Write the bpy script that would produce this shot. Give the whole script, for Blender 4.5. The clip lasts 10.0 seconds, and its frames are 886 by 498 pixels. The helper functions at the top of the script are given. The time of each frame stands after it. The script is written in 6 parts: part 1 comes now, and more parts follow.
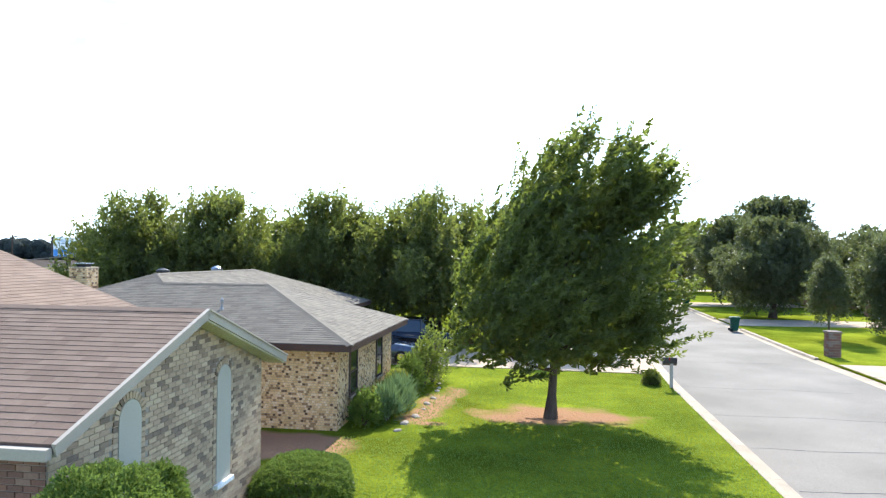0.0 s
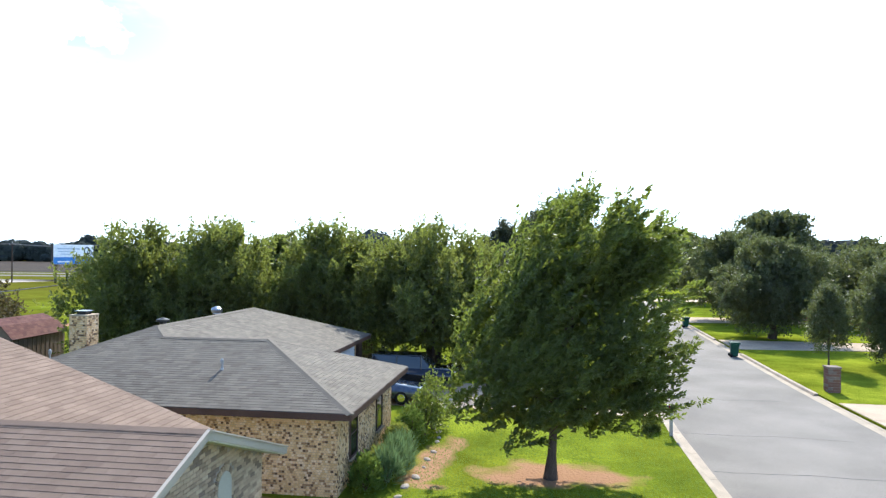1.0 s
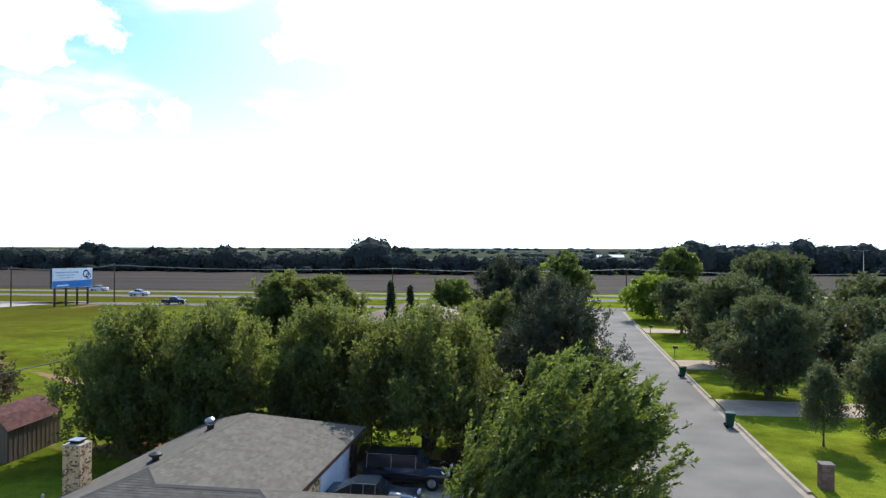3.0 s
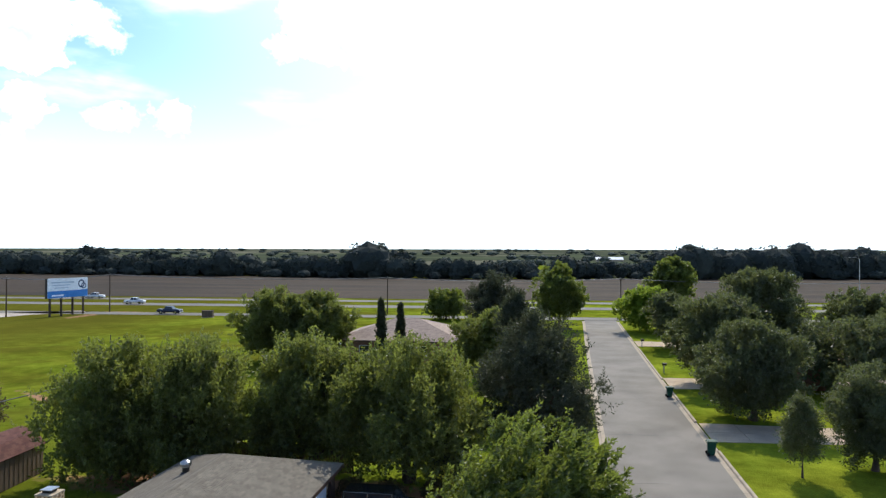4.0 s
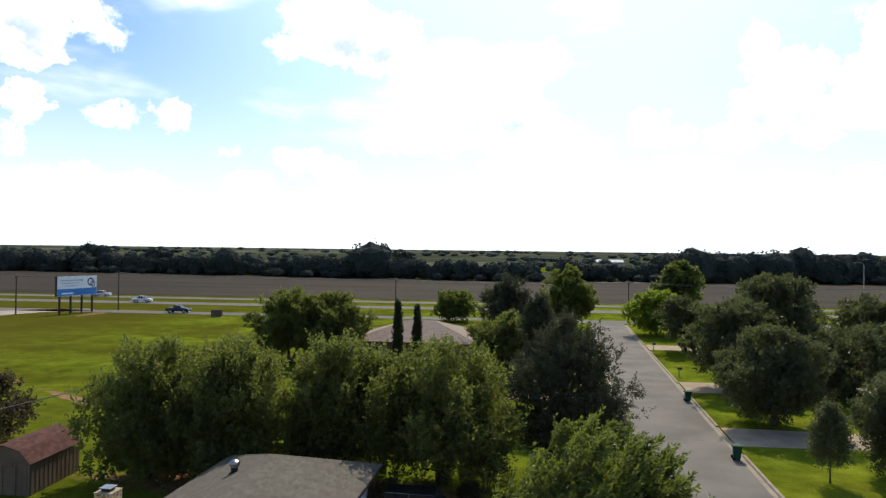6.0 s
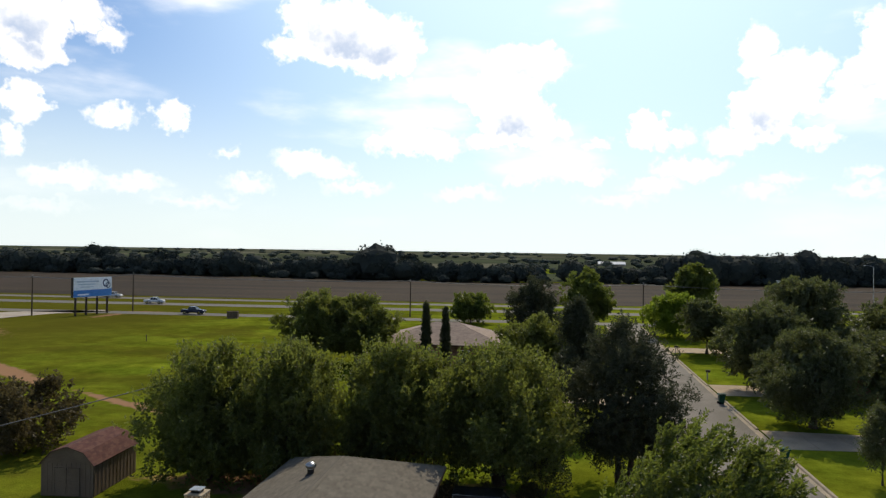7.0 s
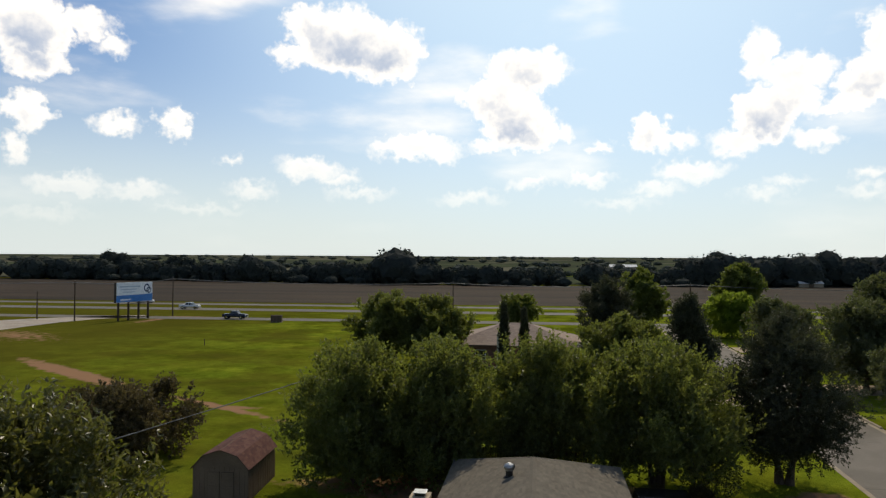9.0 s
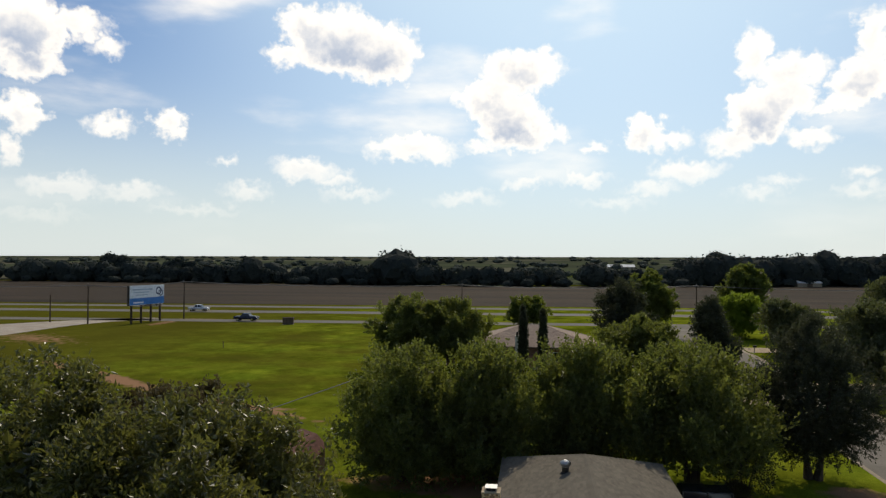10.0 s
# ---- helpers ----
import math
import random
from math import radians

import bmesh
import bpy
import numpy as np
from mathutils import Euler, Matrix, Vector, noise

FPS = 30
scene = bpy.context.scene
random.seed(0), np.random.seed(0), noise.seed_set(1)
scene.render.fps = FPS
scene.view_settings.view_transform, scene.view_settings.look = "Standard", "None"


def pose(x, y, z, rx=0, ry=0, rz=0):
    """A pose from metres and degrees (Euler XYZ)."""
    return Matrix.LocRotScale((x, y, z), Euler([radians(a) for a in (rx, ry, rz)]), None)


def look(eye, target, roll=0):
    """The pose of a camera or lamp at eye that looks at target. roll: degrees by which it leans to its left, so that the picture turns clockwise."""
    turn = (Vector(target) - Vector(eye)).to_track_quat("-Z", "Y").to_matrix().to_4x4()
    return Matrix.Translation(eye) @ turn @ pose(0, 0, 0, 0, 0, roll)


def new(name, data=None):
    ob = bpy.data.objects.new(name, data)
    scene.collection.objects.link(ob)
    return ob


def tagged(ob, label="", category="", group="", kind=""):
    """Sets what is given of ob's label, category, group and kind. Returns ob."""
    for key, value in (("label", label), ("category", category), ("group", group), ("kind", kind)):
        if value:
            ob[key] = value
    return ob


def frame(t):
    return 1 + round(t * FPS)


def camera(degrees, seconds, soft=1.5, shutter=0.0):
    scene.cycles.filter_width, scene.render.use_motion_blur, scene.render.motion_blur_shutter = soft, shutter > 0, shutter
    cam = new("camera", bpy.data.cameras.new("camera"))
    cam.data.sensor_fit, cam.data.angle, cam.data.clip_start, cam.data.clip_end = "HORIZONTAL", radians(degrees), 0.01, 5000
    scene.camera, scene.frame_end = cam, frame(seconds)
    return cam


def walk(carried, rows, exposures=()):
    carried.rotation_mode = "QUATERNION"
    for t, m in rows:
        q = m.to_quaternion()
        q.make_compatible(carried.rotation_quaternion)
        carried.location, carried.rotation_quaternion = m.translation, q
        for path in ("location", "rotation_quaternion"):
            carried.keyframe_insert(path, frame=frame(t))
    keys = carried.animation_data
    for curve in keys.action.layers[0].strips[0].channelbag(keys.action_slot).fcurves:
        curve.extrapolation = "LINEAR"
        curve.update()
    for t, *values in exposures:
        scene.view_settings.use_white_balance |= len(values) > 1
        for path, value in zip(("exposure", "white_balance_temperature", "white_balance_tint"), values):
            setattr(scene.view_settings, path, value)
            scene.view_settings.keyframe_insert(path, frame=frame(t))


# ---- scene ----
cam = camera(66.0, 10.0, soft=1.3)
PATH = [
    (0, (1.006, 0.526, 5.172), (0.726, 2.506, 5.193), 0.6),
    (0.5, (0.935, 0.494, 6.144), (0.658, 2.475, 6.162), 0.6),
    (1, (0.998, 0.487, 7.191), (0.718, 2.468, 7.207), 0.5),
    (1.5, (1.041, 0.43, 8.394), (0.761, 2.41, 8.406), 0.5),
    (2, (1.055, 0.383, 9.925), (0.775, 2.364, 9.937), 0.4),
    (2.5, (1.055, 0.462, 11.247), (0.775, 2.443, 11.258), 0.3),
    (4, (2.644, 0.384, 14.672), (2.363, 2.364, 14.686), 0.2),
    (4.5, (3.037, 0.352, 14.979), (2.757, 2.333, 14.988), 0.3),
    (5, (2.722, 0.11, 14.831), (2.443, 2.091, 14.844), 0.6),
    (5.5, (1.822, -0.156, 14.837), (1.543, 1.824, 14.852), 0.7),
    (7, (-3.352, -1.309, 14.939), (-3.627, 0.672, 14.96), 0.9),
    (7.5, (-5.264, -1.599, 14.856), (-5.542, 0.382, 14.88), 0.9),
    (8, (-7.769, -1.331, 14.568), (-8.045, 0.649, 14.595), 0.9),
    (8.5, (-10.956, -0.665, 14.151), (-11.235, 1.315, 14.184), 0.8),
    (9, (-12.949, -1.062, 14.148), (-13.234, 0.917, 14.183), 0.4),
    (9.5, (-14.932, -2.457, 14.326), (-15.211, -0.477, 14.362), 0.1),
    (10, (-15.829, -3.395, 14.544), (-16.102, -1.414, 14.58), 0.2),
]
EXPOSURES = [(0, 1.22, 6150, 10), (1, 1.0, 6050, 10), (2.5, 0.36, 5950, 10), (4.5, 0.08, 6550, 10), (5.5, -0.14, 6750, 10), (7, -0.63, 7300, 10), (8.5, -0.86, 7500, 10), (10, -0.97, 7500, 10)]
walk(cam, [(t, look(eye, target, roll)) for t, eye, target, roll in PATH], EXPOSURES)

# ---- sky, sun ----
SUN_AZ, SUN_EL = 5.0, 39.5  # degrees to the right of +y, above the horizon


def build_world():
    world = bpy.data.worlds.new("sky")
    scene.world = world
    world.use_nodes = True
    nt = world.node_tree
    nt.nodes.clear()

    def node(kind, **kw):
        n = nt.nodes.new(kind)
        for k, v in kw.items():
            n.inputs[int(k[1:])].default_value = v
        return n

    def link(a, b):
        nt.links.new(a, b)

    def math_node(op, a, b=None, clamp=False):
        n = nt.nodes.new("ShaderNodeMath")
        n.operation, n.use_clamp = op, clamp
        for i, v in enumerate((a, b)):
            if v is None:
                continue
            if isinstance(v, (int, float)):
                n.inputs[i].default_value = v
            else:
                link(v, n.inputs[i])
        return n.outputs[0]

    sky = nt.nodes.new("ShaderNodeTexSky")
    sky.sky_type, sky.sun_disc = "NISHITA", False
    sky.sun_elevation, sky.sun_rotation = radians(SUN_EL), radians(SUN_AZ)
    sky.air_density, sky.dust_density, sky.ozone_density = 1.0, 0.5, 1.6

    coord = nt.nodes.new("ShaderNodeTexCoord")
    split = nt.nodes.new("ShaderNodeSeparateXYZ")
    link(coord.outputs["Generated"], split.inputs[0])
    az = math_node("MULTIPLY", math_node("ARCTAN2", split.outputs[0], split.outputs[1]), 57.2958)
    el = math_node("MULTIPLY", math_node("ARCSINE", split.outputs[2]), 57.2958)
    flat = nt.nodes.new("ShaderNodeCombineXYZ")
    link(az, flat.inputs[0])
    link(el, flat.inputs[1])

    # Billows: the sky's angles, pushed about by noise.
    warp = nt.nodes.new("ShaderNodeTexNoise")
    warp.inputs["Scale"].default_value, warp.inputs["Detail"].default_value = 0.6, 4.0
    warp.inputs["Roughness"].default_value = 0.55
    link(flat.outputs[0], warp.inputs["Vector"])
    push = nt.nodes.new("ShaderNodeVectorMath")
    push.operation = "MULTIPLY_ADD"
    link(warp.outputs["Color"], push.inputs[0])
    push.inputs[1].default_value = (3.0, 2.2, 0)
    push.inputs[2].default_value = (-2.35, -1.85, 0)
    curl = nt.nodes.new("ShaderNodeTexNoise")
    curl.inputs["Scale"].default_value, curl.inputs["Detail"].default_value = 1.5, 2.5
    link(flat.outputs[0], curl.inputs["Vector"])
    fine = nt.nodes.new("ShaderNodeVectorMath")
    fine.operation = "MULTIPLY_ADD"
    link(curl.outputs["Color"], fine.inputs[0])
    fine.inputs[1].default_value = (1.7, 1.5, 0)
    link(push.outputs[0], fine.inputs[2])
    moved = nt.nodes.new("ShaderNodeVectorMath")
    moved.operation = "ADD"
    link(flat.outputs[0], moved.inputs[0])
    link(fine.outputs[0], moved.inputs[1])

    state = {"whole": None, "low": None}

    def puff(a, e, w, h):
        """A heap of cloud: azimuth, elevation, half width and half height, in degrees."""
        for key, de in (("whole", 0.0), ("low", -0.55 * h)):
            off = nt.nodes.new("ShaderNodeVectorMath")
            off.operation = "SUBTRACT"
            link(moved.outputs[0], off.inputs[0])
            off.inputs[1].default_value = (a, e + de, 0)
            size = nt.nodes.new("ShaderNodeVectorMath")
            size.operation = "MULTIPLY"
            link(off.outputs[0], size.inputs[0])
            size.inputs[1].default_value = (1 / w, 1 / h, 0)
            far = nt.nodes.new("ShaderNodeVectorMath")
            far.operation = "LENGTH"
            link(size.outputs[0], far.inputs[0])
            value = math_node("MULTIPLY", math_node("SUBTRACT", 1.0, far.outputs["Value"]), min(w, h))
            if state[key] is None:
                state[key] = value
            else:
                state[key] = math_node("MAXIMUM", state[key], value)

    puff(-39.8, 16.4, 2.98, 2.87)
    puff(-39.3, 14.2, 2.32, 1.63)
    puff(-36.5, 17.1, 2.54, 1.25)
    puff(-34.2, 15.8, 1.71, 0.88)
    puff(-39.8, 10.5, 1.68, 1.57)
    puff(-40.6, 7.9, 1.13, 1.19)
    puff(-33.9, 10.1, 1.93, 0.93)
    puff(-29.9, 10.6, 1.55, 1.37)
    puff(-37.0, 5.3, 3.04, 1.05)
    puff(-32.3, 5.2, 2.64, 0.80)
    puff(-19.1, 18.7, 2.56, 1.93)
    puff(-16.5, 17.7, 4.42, 2.81)
    puff(-13.5, 17.0, 3.95, 2.61)
    puff(-20.9, 16.4, 1.92, 1.06)
    puff(-11.8, 15.5, 2.01, 0.98)
    puff(-10.6, 9.5, 4.03, 1.31)
    puff(-8.5, 8.7, 2.13, 0.76)
    puff(-1.4, 15.6, 3.78, 1.95)
    puff(-4.2, 13.4, 2.91, 1.85)
    puff(-2.1, 11.6, 3.26, 2.61)
    puff(-0.5, 10.4, 3.03, 1.52)
    puff(-4.7, 9.5, 2.12, 0.65)
    puff(-19.3, 7.5, 2.86, 1.12)
    puff(-17.0, 6.8, 2.07, 0.65)
    puff(-23.9, 5.5, 2.06, 0.79)
    puff(-25.3, 8.0, 0.77, 0.42)
    puff(-15.1, 5.6, 2.88, 0.54)
    puff(8.6, 10.3, 1.66, 1.68)
    puff(10.5, 9.6, 1.92, 0.83)
    puff(11.8, 7.1, 2.92, 1.13)
    puff(9.0, 5.8, 2.19, 0.73)
    puff(16.7, 15.7, 1.32, 2.09)
    puff(19.2, 14.2, 2.62, 1.46)
    puff(17.1, 11.1, 2.62, 2.48)
    puff(15.3, 9.3, 2.25, 1.10)
    puff(20.3, 9.2, 1.98, 0.87)
    puff(18.8, 12.2, 2.34, 1.71)
    puff(23.9, 13.0, 2.39, 1.95)
    puff(24.6, 16.0, 1.29, 2.03)
    puff(22.1, 11.3, 2.39, 0.85)
    puff(18.5, 6.2, 1.79, 0.54)
    puff(23.8, 6.5, 1.23, 0.65)
    puff(23.7, 5.1, 1.93, 0.65)
    puff(16.9, 5.3, 1.75, 0.60)
    puff(-1.0, 6.6, 2.20, 0.70)
    puff(3.8, 7.0, 2.55, 0.75)
    puff(-6.1, 5.3, 3.19, 0.65)
    puff(6.4, 4.8, 3.00, 0.53)
    puff(-38.8, 3.3, 3.52, 0.47)
    puff(-28.0, 4.1, 3.75, 0.51)
    puff(4.6, 9.3, 1.32, 0.59)
    puff(-30.0, 27.0, 4.5, 2.7)
    puff(26.0, 24.0, 4.5, 2.4)

    # Small fair-weather clouds all round, low down and above.
    around = nt.nodes.new("ShaderNodeTexNoise")
    around.inputs["Scale"].default_value, around.inputs["Detail"].default_value = 3.4, 7.0
    stretch = nt.nodes.new("ShaderNodeVectorMath")
    stretch.operation = "MULTIPLY"
    link(coord.outputs["Generated"], stretch.inputs[0])
    stretch.inputs[1].default_value = (1.0, 1.0, 3.2)
    link(stretch.outputs[0], around.inputs["Vector"])
    loose = math_node("MULTIPLY", math_node("SUBTRACT", around.outputs["Fac"], 0.60), 3.0)
    whole = math_node("MAXIMUM", state["whole"], loose)

    def steps(value, low, high):
        n = nt.nodes.new("ShaderNodeMapRange")
        n.interpolation_type = "SMOOTHSTEP"
        link(value, n.inputs[0])
        n.inputs[1].default_value, n.inputs[2].default_value = low, high
        return n.outputs[0]

    cover = steps(whole, -0.2, 0.66)
    shade = math_node("MULTIPLY", steps(state["low"], -0.6, 2.6), steps(whole, 0.15, 1.7))

    tone = nt.nodes.new("ShaderNodeMix")
    tone.data_type = "RGBA"
    link(math_node("MULTIPLY", shade, 0.95), tone.inputs[0])
    tone.inputs[6].default_value = (17.2, 17.3, 17.6, 1)
    tone.inputs[7].default_value = (6.0, 7.7, 11.0, 1)

    # Clouds thin out into the pale air near the horizon.
    thin = steps(el, 1.5, 11.5)
    mix = nt.nodes.new("ShaderNodeMix")
    mix.data_type = "RGBA"
    link(math_node("MULTIPLY", cover, math_node("ADD", math_node("MULTIPLY", thin, 0.80), 0.16)), mix.inputs[0])
    # Pale, moist air low over the plain.
    pale = nt.nodes.new("ShaderNodeMix")
    pale.data_type = "RGBA"
    low_air = math_node("POWER", math_node("SUBTRACT", 1.0, steps(el, -1.0, 23.0)), 1.6)
    link(math_node("MULTIPLY", low_air, 0.9), pale.inputs[0])
    blue = nt.nodes.new("ShaderNodeVectorMath")
    blue.operation = "MULTIPLY"
    link(sky.outputs[0], blue.inputs[0])
    blue.inputs[1].default_value = (0.80, 1.10, 1.48)
    link(blue.outputs[0], pale.inputs[6])
    pale.inputs[7].default_value = (10.2, 11.9, 13.2, 1)
    # The milky glow of the air round the sun.
    toward = nt.nodes.new("ShaderNodeVectorMath")
    toward.operation = "DOT_PRODUCT"
    link(coord.outputs["Generated"], toward.inputs[0])
    a, e = radians(SUN_AZ), radians(SUN_EL)
    toward.inputs[1].default_value = (math.sin(a) * math.cos(e), math.cos(a) * math.cos(e), math.sin(e))
    milky = nt.nodes.new("ShaderNodeMix")
    milky.data_type = "RGBA"
    link(math_node("MULTIPLY", steps(toward.outputs["Value"], 0.72, 0.98), 0.75), milky.inputs[0])
    link(pale.outputs[2], milky.inputs[6])
    milky.inputs[7].default_value = (10.0, 13.6, 17.2, 1)
    link(milky.outputs[2], mix.inputs[6])
    link(tone.outputs[2], mix.inputs[7])
    back = nt.nodes.new("ShaderNodeBackground")
    back.inputs[1].default_value = 0.132
    link(mix.outputs[2], back.inputs[0])
    out = nt.nodes.new("ShaderNodeOutputWorld")
    link(back.outputs[0], out.inputs[0])


build_world()
sun_data = bpy.data.lights.new("sun", "SUN")
sun_data.energy, sun_data.angle, sun_data.color = 5.0, radians(0.6), (1.0, 0.94, 0.84)
sun = new("sun", sun_data)
_d = Vector((math.sin(radians(SUN_AZ)) * math.cos(radians(SUN_EL)), math.cos(radians(SUN_AZ)) * math.cos(radians(SUN_EL)), math.sin(radians(SUN_EL))))
sun.matrix_world = look(_d * 300, (0, 0, 0))


# ---- materials ----
def surface(name, base, other=None, scale=1.0, fine=30.0, rough=0.85, bump=0.15, metal=0.0, vary=0.0, by="", depth=0.02, stretch=(1, 1, 1), spec=0.08):
    """A surface of two tones: broad patches, fine grain, relief, and a shift of value from piece to piece."""
    m = bpy.data.materials.new(name)
    m.use_nodes = True
    nt = m.node_tree
    b = nt.nodes["Principled BSDF"]
    b.inputs["Roughness"].default_value, b.inputs["Metallic"].default_value = rough, metal
    b.inputs["Specular IOR Level"].default_value = spec
    other = other or tuple(0.72 * c for c in base)
    geo = nt.nodes.new("ShaderNodeNewGeometry")
    st = nt.nodes.new("ShaderNodeVectorMath")
    st.operation = "MULTIPLY"
    st.inputs[1].default_value = stretch
    nt.links.new(geo.outputs["Position"], st.inputs[0])
    big, small = nt.nodes.new("ShaderNodeTexNoise"), nt.nodes.new("ShaderNodeTexNoise")
    for n, s, d in ((big, scale, 5.0), (small, fine, 3.0)):
        n.inputs["Scale"].default_value, n.inputs["Detail"].default_value = s, d
        nt.links.new(st.outputs[0], n.inputs["Vector"])
    ramp = nt.nodes.new("ShaderNodeMapRange")
    ramp.inputs[1].default_value, ramp.inputs[2].default_value = 0.36, 0.64
    nt.links.new(big.outputs["Fac"], ramp.inputs[0])
    mix = nt.nodes.new("ShaderNodeMix")
    mix.data_type = "RGBA"
    mix.inputs[6].default_value, mix.inputs[7].default_value = (*base, 1), (*other, 1)
    nt.links.new(ramp.outputs[0], mix.inputs[0])
    val = nt.nodes.new("ShaderNodeMapRange")
    val.inputs[1].default_value, val.inputs[2].default_value = 0.25, 0.75
    val.inputs[3].default_value, val.inputs[4].default_value = 0.78, 1.22
    nt.links.new(small.outputs["Fac"], val.inputs[0])
    hsv = nt.nodes.new("ShaderNodeHueSaturation")
    nt.links.new(mix.outputs[2], hsv.inputs["Color"])
    value = val.outputs[0]
    if by:
        if by == "island":
            chance = geo.outputs["Random Per Island"]
        else:
            chance = nt.nodes.new("ShaderNodeObjectInfo").outputs["Random"]
        rr = nt.nodes.new("ShaderNodeMapRange")
        rr.inputs[3].default_value, rr.inputs[4].default_value = 1 - vary, 1 + vary
        nt.links.new(chance, rr.inputs[0])
        mul = nt.nodes.new("ShaderNodeMath")
        mul.operation = "MULTIPLY"
        nt.links.new(value, mul.inputs[0])
        nt.links.new(rr.outputs[0], mul.inputs[1])
        value = mul.outputs[0]
    nt.links.new(value, hsv.inputs["Value"])
    nt.links.new(hsv.outputs[0], b.inputs["Base Color"])
    if bump:
        bn = nt.nodes.new("ShaderNodeBump")
        bn.inputs["Strength"].default_value, bn.inputs["Distance"].default_value = bump, depth
        nt.links.new(small.outputs["Fac"], bn.inputs["Height"])
        nt.links.new(bn.outputs[0], b.inputs["Normal"])
    return m


def tones(name, stops, by="island", rough=0.85, fine=40.0, bump=0.2):
    """Pieces that each take one of several colours by chance: stops of (share, colour)."""
    m = surface(name, (1, 1, 1), (0.86, 0.86, 0.86), 1.5, fine, rough, bump, depth=0.006)
    nt = m.node_tree
    ramp = nt.nodes.new("ShaderNodeValToRGB")
    ramp.color_ramp.interpolation = "CONSTANT"
    at = 0.0
    for i, (share, colour) in enumerate(stops):
        e = ramp.color_ramp.elements[i] if i < 2 else ramp.color_ramp.elements.new(at)
        e.position, e.color = at, (*colour, 1)
        at += share
    geo = [n for n in nt.nodes if n.type == "NEW_GEOMETRY"][0]
    chance = geo.outputs["Random Per Island"] if by == "island" else nt.nodes.new("ShaderNodeObjectInfo").outputs["Random"]
    nt.links.new(chance, ramp.inputs[0])
    hsv = [n for n in nt.nodes if n.type == "HUE_SAT"][0]
    b = nt.nodes["Principled BSDF"]
    mul = nt.nodes.new("ShaderNodeMix")
    mul.data_type, mul.blend_type = "RGBA", "MULTIPLY"
    mul.inputs[0].default_value = 1.0
    nt.links.new(hsv.outputs[0], mul.inputs[6])
    nt.links.new(ramp.outputs[0], mul.inputs[7])
    nt.links.new(mul.outputs[2], b.inputs["Base Color"])
    return m


def leaf_surface(name, dark, light, through_colour, share=0.42, rough=0.5, gloss=0.1):
    """Leaves: each its own green, a little gloss, and light that comes through from behind."""
    m = bpy.data.materials.new(name)
    m.use_nodes = True
    nt = m.node_tree
    b, out = nt.nodes["Principled BSDF"], nt.nodes["Material Output"]
    b.inputs["Roughness"].default_value = rough
    b.inputs["Specular IOR Level"].default_value = gloss
    geo = nt.nodes.new("ShaderNodeNewGeometry")
    big = nt.nodes.new("ShaderNodeTexNoise")
    big.inputs["Scale"].default_value, big.inputs["Detail"].default_value = 0.45, 3.0
    nt.links.new(geo.outputs["Position"], big.inputs["Vector"])
    add = nt.nodes.new("ShaderNodeMath")
    add.operation = "MULTIPLY_ADD"
    add.use_clamp = True
    nt.links.new(geo.outputs["Random Per Island"], add.inputs[0])
    add.inputs[1].default_value = 0.7
    sub = nt.nodes.new("ShaderNodeMath")
    sub.operation = "SUBTRACT"
    nt.links.new(big.outputs["Fac"], sub.inputs[0])
    sub.inputs[1].default_value = 0.32
    nt.links.new(sub.outputs[0], add.inputs[2])
    mix = nt.nodes.new("ShaderNodeMix")
    mix.data_type = "RGBA"
    mix.inputs[6].default_value, mix.inputs[7].default_value = (*dark, 1), (*light, 1)
    nt.links.new(add.outputs[0], mix.inputs[0])
    nt.links.new(mix.outputs[2], b.inputs["Base Color"])
    tr = nt.nodes.new("ShaderNodeBsdfTranslucent")
    tint = nt.nodes.new("ShaderNodeMix")
    tint.data_type, tint.blend_type = "RGBA", "MIX"
    tint.inputs[0].default_value = 0.6
    nt.links.new(mix.outputs[2], tint.inputs[6])
    tint.inputs[7].default_value = (*through_colour, 1)
    nt.links.new(tint.outputs[2], tr.inputs[0])
    both = nt.nodes.new("ShaderNodeMixShader")
    both.inputs[0].default_value = share
    nt.links.new(b.outputs[0], both.inputs[1])
    nt.links.new(tr.outputs[0], both.inputs[2])
    nt.links.new(both.outputs[0], out.inputs[0])
    return m


